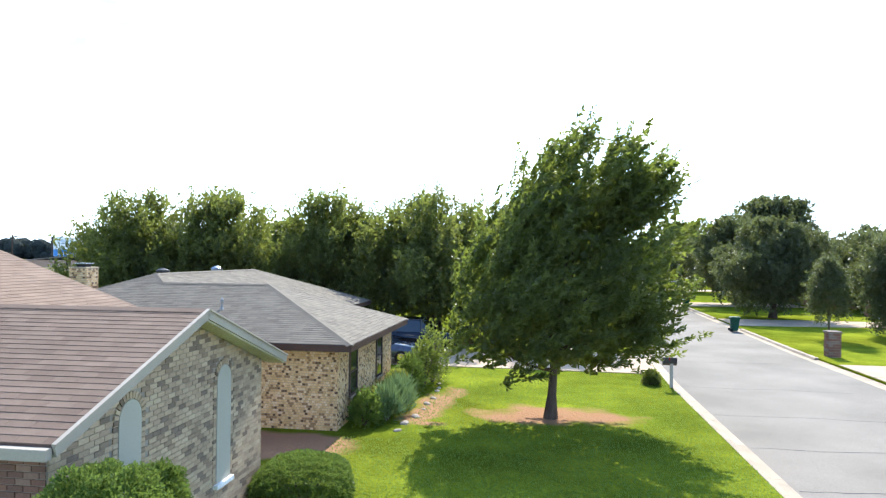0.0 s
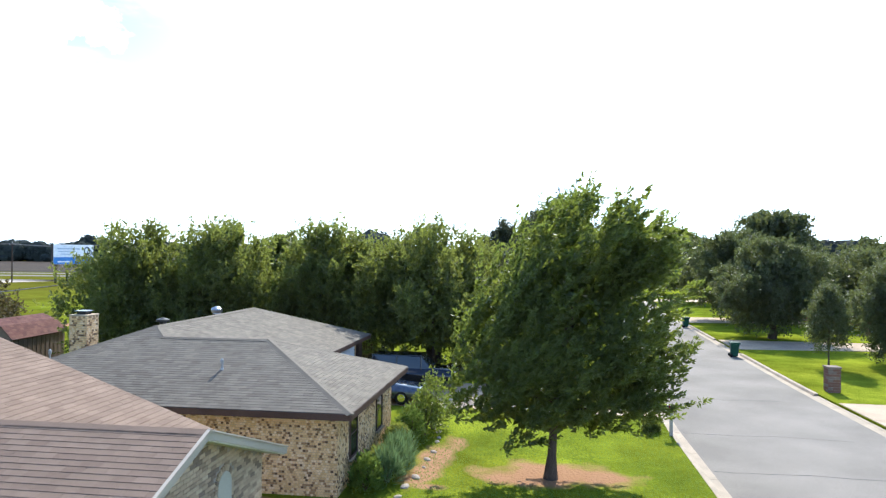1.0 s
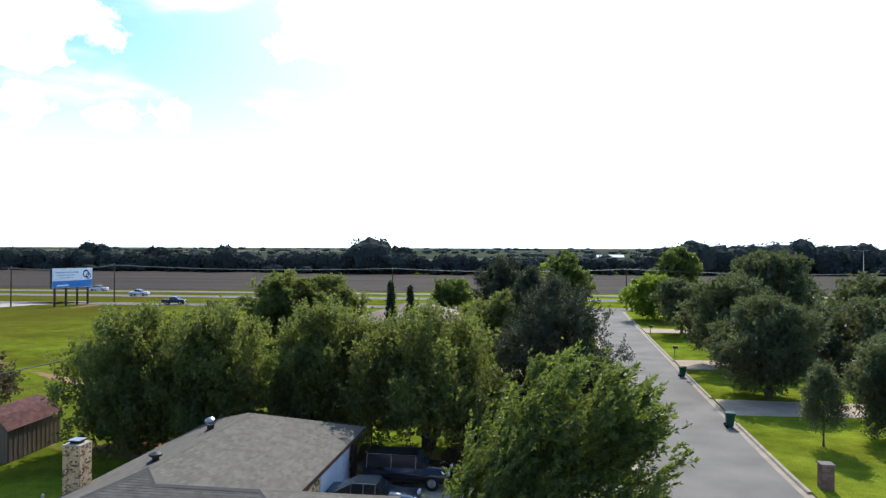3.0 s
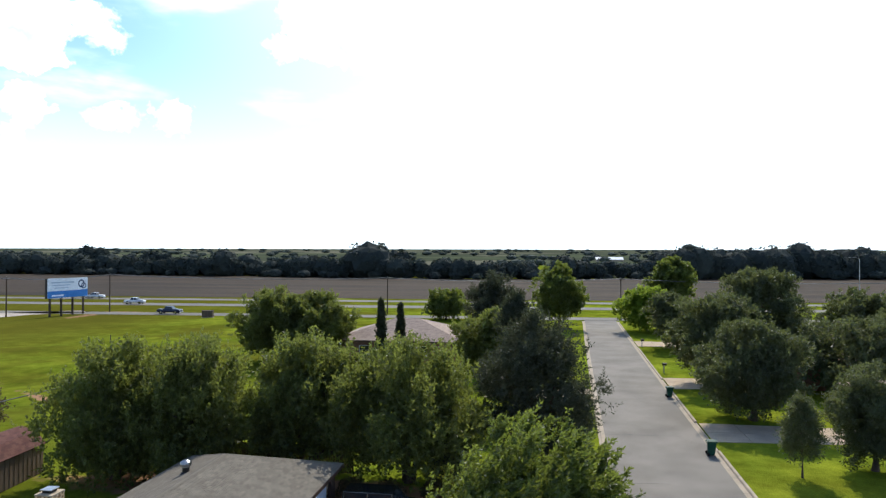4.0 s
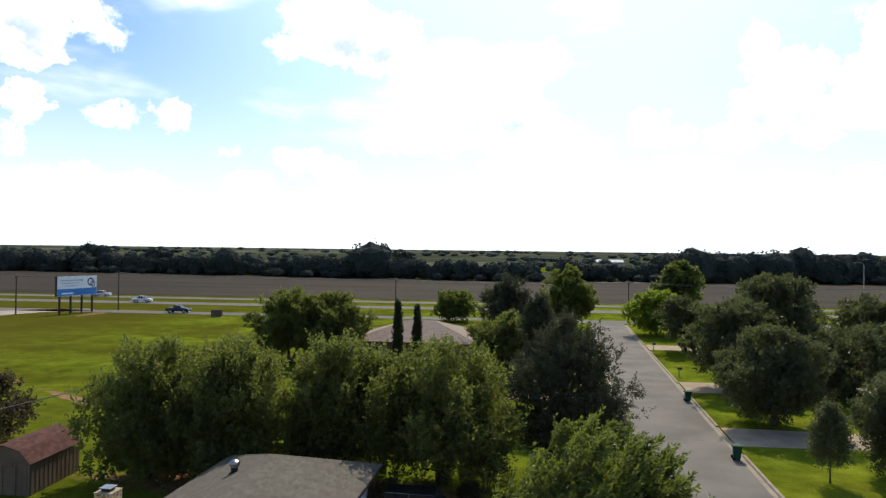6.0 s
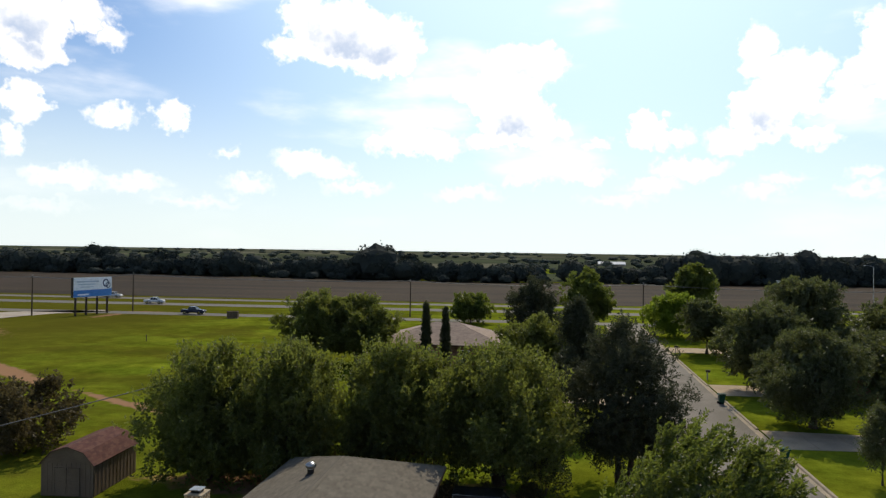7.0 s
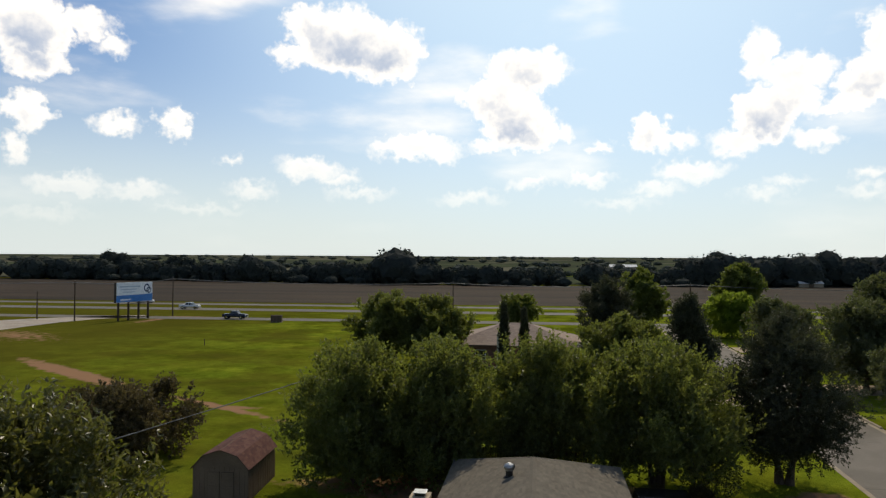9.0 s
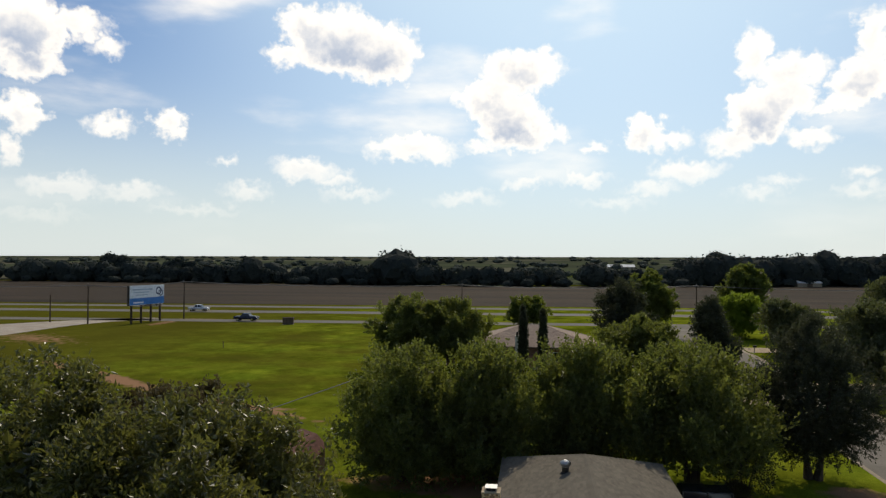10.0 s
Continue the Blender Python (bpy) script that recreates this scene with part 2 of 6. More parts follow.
def ground_surface():
    """Grass of several greens with worn, earthy places; bare soil at the beds, the tree and the track."""
    m = surface("grass_ground", (0.136, 0.178, 0.015), (0.180, 0.204, 0.017), 0.16, 9.0, 0.95, 0.9, depth=0.08, spec=0.0)
    nt = m.node_tree
    b = nt.nodes["Principled BSDF"]
    hsv = [n for n in nt.nodes if n.type == "HUE_SAT"][0]
    geo = [n for n in nt.nodes if n.type == "NEW_GEOMETRY"][0]
    wob = nt.nodes.new("ShaderNodeTexNoise")
    wob.inputs["Scale"].default_value, wob.inputs["Detail"].default_value = 0.7, 6.0
    nt.links.new(geo.outputs["Position"], wob.inputs["Vector"])
    total = None

    def soil(x, y, rx, ry, turn=0.0, strength=1.0):
        nonlocal total
        mp = nt.nodes.new("ShaderNodeMapping")
        mp.vector_type = "TEXTURE"
        mp.inputs["Location"].default_value = (x, y, 0)
        mp.inputs["Rotation"].default_value = (0, 0, radians(turn))
        mp.inputs["Scale"].default_value = (rx, ry, 1e6)
        nt.links.new(geo.outputs["Position"], mp.inputs["Vector"])
        far = nt.nodes.new("ShaderNodeVectorMath")
        far.operation = "LENGTH"
        nt.links.new(mp.outputs[0], far.inputs[0])
        n = nt.nodes.new("ShaderNodeMath")
        n.operation = "MULTIPLY_ADD"
        nt.links.new(far.outputs["Value"], n.inputs[0])
        n.inputs[1].default_value, n.inputs[2].default_value = -strength, strength
        if total is None:
            total = n.outputs[0]
        else:
            mx = nt.nodes.new("ShaderNodeMath")
            mx.operation = "MAXIMUM"
            nt.links.new(total, mx.inputs[0])
            nt.links.new(n.outputs[0], mx.inputs[1])
            total = mx.outputs[0]

    soil(1.6, 23.2, 3.4, 1.7)                 # bare earth round the front tree
    soil(-2.6, 24.0, 0.9, 4.0, -6, 0.9)      # edge of the flower bed
    soil(-2.4, 21.4, 0.8, 0.5, 0, 0.8)
    soil(-7.5, 18.3, 4.6, 1.6, 0, 2.0)       # red soil between the houses
    soil(-7.0, 41.0, 5.0, 2.5, 0, 1.2)       # leaf litter under the trees
    soil(-16.0, 41.5, 7.0, 2.0, 0, 1.2)
    soil(-15.0, 41.0, 15.0, 3.2, 0, 1.6)
    soil(4.0, 42.5, 3.0, 2.0, 0, 0.9)
    soil(-71.0, 76.6, 21.0, 2.0, -32.5, 1.35)   # the track over the meadow
    soil(-43.5, 61.0, 11.0, 0.9, -29, 1.0)
    soil(-42.0, 61.0, 3.0, 1.0, 0, 0.8)
    soil(-100.0, 156.5, 9.0, 1.5, 8, 0.7)
    soil(-102.0, 146.0, 2.5, 9.0, 0, 0.6)
    soil(-108.0, 112.0, 16.0, 6.0, -30, 0.5)
    edge = nt.nodes.new("ShaderNodeMath")
    edge.operation = "MULTIPLY_ADD"
    nt.links.new(wob.outputs["Fac"], edge.inputs[0])
    edge.inputs[1].default_value, edge.inputs[2].default_value = 1.5, -0.75
    sm = nt.nodes.new("ShaderNodeMath")
    sm.operation = "ADD"
    nt.links.new(edge.outputs[0], sm.inputs[0])
    nt.links.new(total, sm.inputs[1])
    mask = nt.nodes.new("ShaderNodeMapRange")
    mask.inputs[1].default_value, mask.inputs[2].default_value = 0.12, 0.5
    nt.links.new(sm.outputs[0], mask.inputs[0])
    # Dry, yellowish places in the turf.
    dry = nt.nodes.new("ShaderNodeTexNoise")
    dry.inputs["Scale"].default_value, dry.inputs["Detail"].default_value = 0.07, 10.0
    dry.inputs["Roughness"].default_value = 0.68
    nt.links.new(geo.outputs["Position"], dry.inputs["Vector"])
    dr = nt.nodes.new("ShaderNodeMapRange")
    dr.inputs[1].default_value, dr.inputs[2].default_value, dr.inputs[4].default_value = 0.40, 0.62, 0.8
    nt.links.new(dry.outputs["Fac"], dr.inputs[0])
    dim = nt.nodes.new("ShaderNodeTexNoise")
    dim.inputs["Scale"].default_value, dim.inputs["Detail"].default_value = 0.06, 10.0
    dim.inputs["Roughness"].default_value = 0.7
    nt.links.new(geo.outputs["Position"], dim.inputs["Vector"])
    dm = nt.nodes.new("ShaderNodeMapRange")
    dm.inputs[1].default_value, dm.inputs[2].default_value = 0.40, 0.62
    dm.inputs[3].default_value, dm.inputs[4].default_value = 0.55, 1.2
    nt.links.new(dim.outputs["Fac"], dm.inputs[0])
    tuft = nt.nodes.new("ShaderNodeTexNoise")
    tuft.inputs["Scale"].default_value, tuft.inputs["Detail"].default_value, tuft.inputs["Roughness"].default_value = 0.32, 9.0, 0.75
    nt.links.new(geo.outputs["Position"], tuft.inputs["Vector"])
    tm = nt.nodes.new("ShaderNodeMapRange")
    tm.inputs[1].default_value, tm.inputs[2].default_value = 0.35, 0.65
    tm.inputs[3].default_value, tm.inputs[4].default_value = 0.68, 1.26
    nt.links.new(tuft.outputs["Fac"], tm.inputs[0])
    worn = nt.nodes.new("ShaderNodeMath")
    worn.operation = "MULTIPLY"
    nt.links.new(dm.outputs[0], worn.inputs[0])
    nt.links.new(tm.outputs[0], worn.inputs[1])
    deep = nt.nodes.new("ShaderNodeVectorMath")
    deep.operation = "SCALE"
    nt.links.new(hsv.outputs[0], deep.inputs[0])
    nt.links.new(worn.outputs[0], deep.inputs["Scale"])
    straw = nt.nodes.new("ShaderNodeMix")
    straw.data_type = "RGBA"
    straw.inputs[7].default_value = (0.084, 0.075, 0.012, 1)
    # The meadow beyond the gardens is drier than the mown lawns.
    where = nt.nodes.new("ShaderNodeSeparateXYZ")
    nt.links.new(geo.outputs["Position"], where.inputs[0])
    open_field = nt.nodes.new("ShaderNodeMapRange")
    open_field.inputs[1].default_value, open_field.inputs[2].default_value = -8.0, -40.0
    open_field.inputs[3].default_value = 0.2
    nt.links.new(where.outputs[0], open_field.inputs[0])
    dryness = nt.nodes.new("ShaderNodeMath")
    dryness.operation = "MULTIPLY"
    nt.links.new(dr.outputs[0], dryness.inputs[0])
    nt.links.new(open_field.outputs[0], dryness.inputs[1])
    # Towards the lane it is drier still.
    lane = nt.nodes.new("ShaderNodeMapRange")
    lane.interpolation_type = "SMOOTHSTEP"
    lane.inputs[1].default_value, lane.inputs[2].default_value, lane.inputs[4].default_value = -48.0, -98.0, 0.85
    nt.links.new(where.outputs[0], lane.inputs[0])
    driest = nt.nodes.new("ShaderNodeMath")
    driest.operation = "MAXIMUM"
    nt.links.new(dryness.outputs[0], driest.inputs[0])
    nt.links.new(lane.outputs[0], driest.inputs[1])
    nt.links.new(driest.outputs[0], straw.inputs[0])
    nt.links.new(deep.outputs[0], straw.inputs[6])
    earth = nt.nodes.new("ShaderNodeMix")
    earth.data_type = "RGBA"
    earth.inputs[7].default_value = (0.30, 0.17, 0.095, 1)
    nt.links.new(mask.outputs[0], earth.inputs[0])
    nt.links.new(straw.outputs[2], earth.inputs[6])
    nt.links.new(earth.outputs[2], b.inputs["Base Color"])
    return m


def farmland_surface():
    """A patchwork of far fields: each its own crop, pasture or stubble, with fine streaks."""
    m = surface("far_land", (0.062, 0.070, 0.040), (0.090, 0.088, 0.055), 0.004, 0.05, 0.98, 0.0, stretch=(0.35, 1, 1), spec=0.0)
    nt = m.node_tree
    geo = [n for n in nt.nodes if n.type == "NEW_GEOMETRY"][0]
    hsv = [n for n in nt.nodes if n.type == "HUE_SAT"][0]
    cell = nt.nodes.new("ShaderNodeTexVoronoi")
    cell.inputs["Scale"].default_value = 0.0045
    st = nt.nodes.new("ShaderNodeVectorMath")
    st.operation = "MULTIPLY"
    st.inputs[1].default_value = (0.8, 0.7, 0)
    nt.links.new(geo.outputs["Position"], st.inputs[0])
    nt.links.new(st.outputs[0], cell.inputs["Vector"])
    ramp = nt.nodes.new("ShaderNodeValToRGB")
    ramp.color_ramp.interpolation = "CONSTANT"
    tint = [(0.0, (0.045, 0.055, 0.035)), (0.3, (0.065, 0.08, 0.045)), (0.5, (0.12, 0.11, 0.08)), (0.68, (0.05, 0.06, 0.04)), (0.85, (0.15, 0.14, 0.10))]
    for i, (at, colour) in enumerate(tint):
        e = ramp.color_ramp.elements[i] if i < 2 else ramp.color_ramp.elements.new(at)
        e.position, e.color = at, (*colour, 1)
    split = nt.nodes.new("ShaderNodeSeparateColor")
    nt.links.new(cell.outputs["Color"], split.inputs[0])
    nt.links.new(split.outputs[0], ramp.inputs[0])
    mix = nt.nodes.new("ShaderNodeMix")
    mix.data_type = "RGBA"
    mix.inputs[0].default_value = 0.65
    nt.links.new(hsv.outputs[0], mix.inputs[6])
    nt.links.new(ramp.outputs[0], mix.inputs[7])
    nt.links.new(mix.outputs[2], nt.nodes["Principled BSDF"].inputs["Base Color"])
    return m


M_GROUND = ground_surface()
M_ASPHALT = surface("asphalt", (0.160, 0.141, 0.115), (0.218, 0.192, 0.157), 0.22, 55.0, 0.9, 0.25, depth=0.006)
M_HIGHWAY = surface("highway_asphalt", (0.155, 0.139, 0.113), (0.18, 0.162, 0.132), 0.05, 6.0, 0.9, 0.0)
M_CRACK = surface("crack_filler", (0.05, 0.05, 0.052), None, 2.0, 40.0, 0.7, 0.0)
M_CONCRETE = surface("concrete", (0.43, 0.328, 0.222), (0.345, 0.265, 0.182), 0.6, 45.0, 0.9, 0.2, depth=0.005)
M_KERB = surface("kerb_concrete", (0.37, 0.30, 0.215), (0.29, 0.24, 0.175), 0.9, 40.0, 0.9, 0.2, depth=0.005)
M_FIELD = surface("dry_field", (0.054, 0.036, 0.022), (0.029, 0.021, 0.013), 0.035, 0.8, 0.98, 0.5, depth=0.3, stretch=(0.25, 1.3, 1))
M_FARLAND = farmland_surface()
M_GRAVEL = surface("pale_gravel", (0.42, 0.36, 0.29), (0.34, 0.28, 0.22), 0.3, 14.0, 0.95, 0.3)

BROWN = [(0.3, (0.196, 0.136, 0.096)), (0.3, (0.185, 0.128, 0.091)), (0.25, (0.209, 0.146, 0.104)), (0.15, (0.172, 0.118, 0.084))]
M_SHINGLE_BROWN = tones("brown_shingle", BROWN, fine=120.0)
M_SHINGLE_BROWN_ONE = tones("brown_shingle_piece", BROWN, "object", fine=120.0)
M_SHINGLE_GREY = tones("grey_shingle", [(0.3, (0.155, 0.134, 0.103)), (0.3, (0.144, 0.124, 0.096)), (0.25, (0.170, 0.146, 0.112)), (0.15, (0.134, 0.114, 0.088))], fine=120.0)
M_SHINGLE_TAN = tones("tan_shingle", [(0.4, (0.33, 0.245, 0.19)), (0.3, (0.30, 0.22, 0.17)), (0.3, (0.36, 0.27, 0.21))], fine=60.0)
M_DECK_BROWN = surface("brown_roof_deck", (0.15, 0.098, 0.074), None, 2.0, 60.0, 0.95, 0.0)
M_DECK_GREY = surface("grey_roof_deck", (0.11, 0.104, 0.10), None, 2.0, 60.0, 0.95, 0.0)
BRICK_PALE = [(0.34, (0.47, 0.35, 0.225)), (0.24, (0.41, 0.30, 0.195)), (0.16, (0.30, 0.22, 0.145)), (0.12, (0.51, 0.39, 0.255)), (0.14, (0.22, 0.162, 0.115))]
M_BRICK_PALE = tones("pale_brick", BRICK_PALE, fine=70.0)
M_BRICK_PALE_ONE = tones("pale_brick_piece", BRICK_PALE, "object", fine=70.0)
M_BRICK_LEOPARD = tones("mottled_brick", [(0.34, (0.76, 0.54, 0.29)), (0.28, (0.66, 0.44, 0.21)), (0.16, (0.36, 0.22, 0.115)), (0.08, (0.16, 0.10, 0.06)), (0.14, (0.80, 0.62, 0.38))], fine=70.0)
M_BRICK_RED = tones("red_brown_brick", [(0.4, (0.25, 0.13, 0.09)), (0.3, (0.20, 0.11, 0.08)), (0.3, (0.30, 0.18, 0.13))], fine=60.0)
M_WALL_RED = surface("far_brick_wall", (0.25, 0.135, 0.095), (0.19, 0.105, 0.075), 1.2, 14.0, 0.9, 0.3, stretch=(1, 1, 3))
M_MORTAR = surface("mortar", (0.35, 0.30, 0.235), None, 2.0, 60.0, 0.95, 0.2, depth=0.004)
M_MORTAR_TAN = surface("tan_mortar", (0.48, 0.38, 0.26), None, 2.0, 60.0, 0.95, 0.2, depth=0.004)
M_TRIM = surface("pale_grey_paint", (0.37, 0.36, 0.325), (0.33, 0.325, 0.29), 0.8, 30.0, 0.6, 0.05)
M_RAKE = surface("dull_grey_paint", (0.40, 0.345, 0.265), (0.355, 0.305, 0.235), 0.8, 160.0, 0.6, 0.05)
M_SOFFIT = surface("soffit_paint", (0.60, 0.57, 0.46), None, 0.8, 20.0, 0.7, 0.05)
M_TRIM_BROWN = surface("brown_fascia_paint", (0.10, 0.062, 0.048), None, 0.8, 30.0, 0.6, 0.05)
M_SHUTTER = surface("pale_grey_board", (0.42, 0.39, 0.31), (0.395, 0.367, 0.292), 0.7, 160.0, 0.6, 0.05)
M_WHITE = surface("white_paint", (0.74, 0.74, 0.72), (0.66, 0.66, 0.64), 0.6, 20.0, 0.55, 0.05)
M_GARAGE = surface("white_garage_paint", (0.70, 0.72, 0.76), (0.64, 0.66, 0.70), 0.6, 20.0, 0.5, 0.05)
M_SIDING = surface("tan_siding", (0.33, 0.27, 0.19), (0.28, 0.225, 0.16), 0.7, 20.0, 0.8, 0.1)
M_SHED_WALL = surface("brown_shed_siding", (0.185, 0.132, 0.092), (0.15, 0.106, 0.075), 0.7, 20.0, 0.8, 0.1)
M_SHED_ROOF = tones("red_brown_shingle", [(0.4, (0.118, 0.052, 0.042)), (0.3, (0.098, 0.045, 0.038)), (0.3, (0.138, 0.064, 0.050))])
M_WOOD = surface("weathered_wood", (0.13, 0.095, 0.065), (0.09, 0.066, 0.046), 1.2, 25.0, 0.9, 0.3, stretch=(3, 3, 0.3))
M_POLE = surface("pole_wood", (0.085, 0.062, 0.045), None, 1.0, 20.0, 0.9, 0.2)
M_BARK = surface("bark", (0.115, 0.085, 0.062), (0.07, 0.052, 0.04), 2.0, 22.0, 0.95, 0.7, stretch=(2, 2, 0.5))
M_METAL = surface("galvanised_metal", (0.42, 0.42, 0.41), (0.32, 0.32, 0.32), 2.0, 30.0, 0.35, 0.05, metal=0.9)
M_METAL_DARK = surface("dark_metal", (0.06, 0.055, 0.05), None, 2.0, 30.0, 0.5, 0.05, metal=0.5)
M_WIRE = surface("cable", (0.17, 0.165, 0.16), None, 2.0, 30.0, 0.6, 0.0)
M_PLASTIC_GREEN = surface("dark_green_plastic", (0.018, 0.075, 0.05), (0.014, 0.055, 0.038), 2.0, 30.0, 0.45, 0.05)
M_RUBBER = surface("rubber", (0.022, 0.022, 0.022), None, 3.0, 40.0, 0.85, 0.1)
M_BLACK_PAINT = surface("black_car_paint", (0.012, 0.012, 0.015), None, 1.0, 6.0, 0.18, 0.0, spec=0.6)
M_BLUE_PAINT = surface("blue_grey_car_paint", (0.16, 0.172, 0.19), None, 1.0, 6.0, 0.22, 0.0, metal=0.6, spec=0.6)
M_NAVY_PAINT = surface("navy_car_paint", (0.022, 0.026, 0.045), None, 1.0, 6.0, 0.25, 0.0, metal=0.2, spec=0.5)
M_WHITE_PAINT = surface("white_car_paint", (0.70, 0.70, 0.70), None, 1.0, 6.0, 0.25, 0.0, spec=0.5)
M_CHROME = surface("bright_metal", (0.75, 0.75, 0.76), None, 1.0, 6.0, 0.15, 0.0, metal=1.0)
M_LAMP_GLASS = surface("lamp_glass", (0.8, 0.8, 0.82), None, 1.0, 6.0, 0.1, 0.0)
M_RED_LENS = surface("red_lens", (0.35, 0.01, 0.01), None, 1.0, 6.0, 0.2, 0.0)
M_SIGN_WHITE = surface("sign_white", (0.86, 0.87, 0.88), (0.80, 0.82, 0.85), 0.15, 3.0, 0.6, 0.0)
M_SIGN_BLUE = surface("sign_blue", (0.06, 0.21, 0.52), (0.10, 0.28, 0.58), 0.2, 3.0, 0.6, 0.0)
M_SIGN_DARK = surface("sign_dark_blue", (0.03, 0.05, 0.12), None, 0.5, 3.0, 0.6, 0.0)
M_SIGN_BAR = surface("sign_grey_blue", (0.52, 0.60, 0.70), None, 0.5, 3.0, 0.6, 0.0)
M_STONE = tones("pale_stone", [(0.4, (0.27, 0.22, 0.17)), (0.3, (0.21, 0.165, 0.13)), (0.3, (0.33, 0.28, 0.225))], fine=30.0)

M_LEAF = leaf_surface("maple_leaves", (0.026, 0.036, 0.016), (0.100, 0.118, 0.034), (0.36, 0.44, 0.05), 0.40, 0.48, 0.3)
M_LEAF_ELM = leaf_surface("elm_leaves", (0.036, 0.040, 0.023), (0.132, 0.142, 0.044), (0.38, 0.44, 0.06), 0.40, 0.52, 0.24)
M_LEAF_YELLOW = leaf_surface("yellow_green_leaves", (0.034, 0.034, 0.016), (0.118, 0.110, 0.030), (0.34, 0.35, 0.06), 0.32, 0.38, 0.42)
M_LEAF_LIME = leaf_surface("lime_green_leaves", (0.07, 0.105, 0.014), (0.16, 0.205, 0.03), (0.45, 0.58, 0.06), 0.5)
M_LEAF_DARK = leaf_surface("oak_leaves", (0.036, 0.042, 0.029), (0.095, 0.105, 0.050), (0.26, 0.30, 0.065), 0.34, 0.55, 0.3)
M_LEAF_CEDAR = leaf_surface("cedar_sprays", (0.030, 0.034, 0.026), (0.070, 0.074, 0.044), (0.14, 0.16, 0.06), 0.25, 0.6, 0.12)
M_LEAF_RUSSET = leaf_surface("olive_brown_leaves", (0.034, 0.028, 0.018), (0.110, 0.080, 0.040), (0.22, 0.18, 0.06), 0.3)
M_LEAF_HEDGE = leaf_surface("box_leaves", (0.050, 0.090, 0.018), (0.14, 0.185, 0.040), (0.26, 0.36, 0.06), 0.3)
M_LEAF_GREY = leaf_surface("grey_green_leaves", (0.07, 0.12, 0.055), (0.14, 0.20, 0.10), (0.22, 0.33, 0.10), 0.3)
M_LEAF_FAR = leaf_surface("far_wood_leaves", (0.028, 0.035, 0.032), (0.052, 0.061, 0.050), (0.06, 0.08, 0.04), 0.15, 0.95)
# Far-wood leaves made paler and greyer: distance haze put into the colour.
M_LEAF_GROVE_HAZED = leaf_surface("hazed_grove_leaves", (0.058, 0.070, 0.058), (0.076, 0.088, 0.070), (0.10, 0.13, 0.07), 0.15, 0.95)
M_BLADE = leaf_surface("grass_blades", (0.085, 0.145, 0.028), (0.14, 0.20, 0.04), (0.34, 0.45, 0.09), 0.4, 0.6)


def glass_surface():
    m = bpy.data.materials.new("window_glass")
    m.use_nodes = True
    b = m.node_tree.nodes["Principled BSDF"]
    b.inputs["Base Color"].default_value = (0.025, 0.027, 0.03, 1)
    b.inputs["Roughness"].default_value, b.inputs["Specular IOR Level"].default_value = 0.05, 0.5
    return m


M_GLASS = glass_surface()


# ---- mesh helpers ----
def mesh_of(name, verts, faces, material):
    """A mesh from arrays; faces all of one size take the quick way."""
    me = bpy.data.meshes.new(name)
    if isinstance(verts, np.ndarray) and isinstance(faces, np.ndarray):
        n, k = faces.shape
        me.vertices.add(len(verts))
        me.vertices.foreach_set("co", verts.astype(np.float32).ravel())
        me.loops.add(n * k)
        me.loops.foreach_set("vertex_index", faces.astype(np.int32).ravel())
        me.polygons.add(n)
        me.polygons.foreach_set("loop_start", np.arange(0, n * k, k, dtype=np.int32))
        me.polygons.foreach_set("use_smooth", np.zeros(n, dtype=bool))
        me.update(calc_edges=True)
    else:
        me.from_pydata([tuple(v) for v in verts], [], faces)
        me.update()
    me.materials.append(material)
    return me


def part(name, data, material, parent, label="", at=None, smooth=False):
    """Links a bmesh, or a ready mesh, as one mesh object under a thing or a part."""
    if isinstance(data, bmesh.types.BMesh):
        me = bpy.data.meshes.new(name)
        data.to_mesh(me)
        data.free()
        me.materials.append(material)
    else:
        me = data
    if smooth:
        me.polygons.foreach_set("use_smooth", [True] * len(me.polygons))
    ob = new(name, me)
    if parent is not None:
        ob.parent = parent
    if at is not None:
        ob.matrix_basis = at
    if label:
        ob["label"] = label
    return ob


def thing(name, at, label, category, group="", kind=""):
    """An Empty at the base of a thing."""
    ob = new(name)
    ob.empty_display_size = 0.2
    ob.matrix_basis = at
    return tagged(ob, label, category, group, kind)


def box(bm, lo, hi, bevel=0.0):
    lo, hi = Vector(lo), Vector(hi)
    r = bmesh.ops.create_cube(bm, size=1.0, matrix=Matrix.Translation((lo + hi) / 2) @ Matrix.Diagonal((*(hi - lo), 1)))
    if bevel:
        edges = list({e for v in r["verts"] for e in v.link_edges})
        bmesh.ops.bevel(bm, geom=edges, offset=bevel, segments=2, profile=0.6, affect="EDGES")
    return bm


def boxed(lo, hi, bevel=0.0):
    return box(bmesh.new(), lo, hi, bevel)


def rod(bm, a, b, ra, rb=None, sides=8, caps=True):
    a, b = Vector(a), Vector(b)
    d = b - a
    m = Matrix.Translation((a + b) / 2) @ d.to_track_quat("Z", "Y").to_matrix().to_4x4()
    bmesh.ops.create_cone(bm, cap_ends=caps, segments=sides, radius1=ra, radius2=ra if rb is None else rb, depth=d.length, matrix=m)
    return bm


def rodded(a, b, ra, rb=None, sides=8):
    return rod(bmesh.new(), a, b, ra, rb, sides)


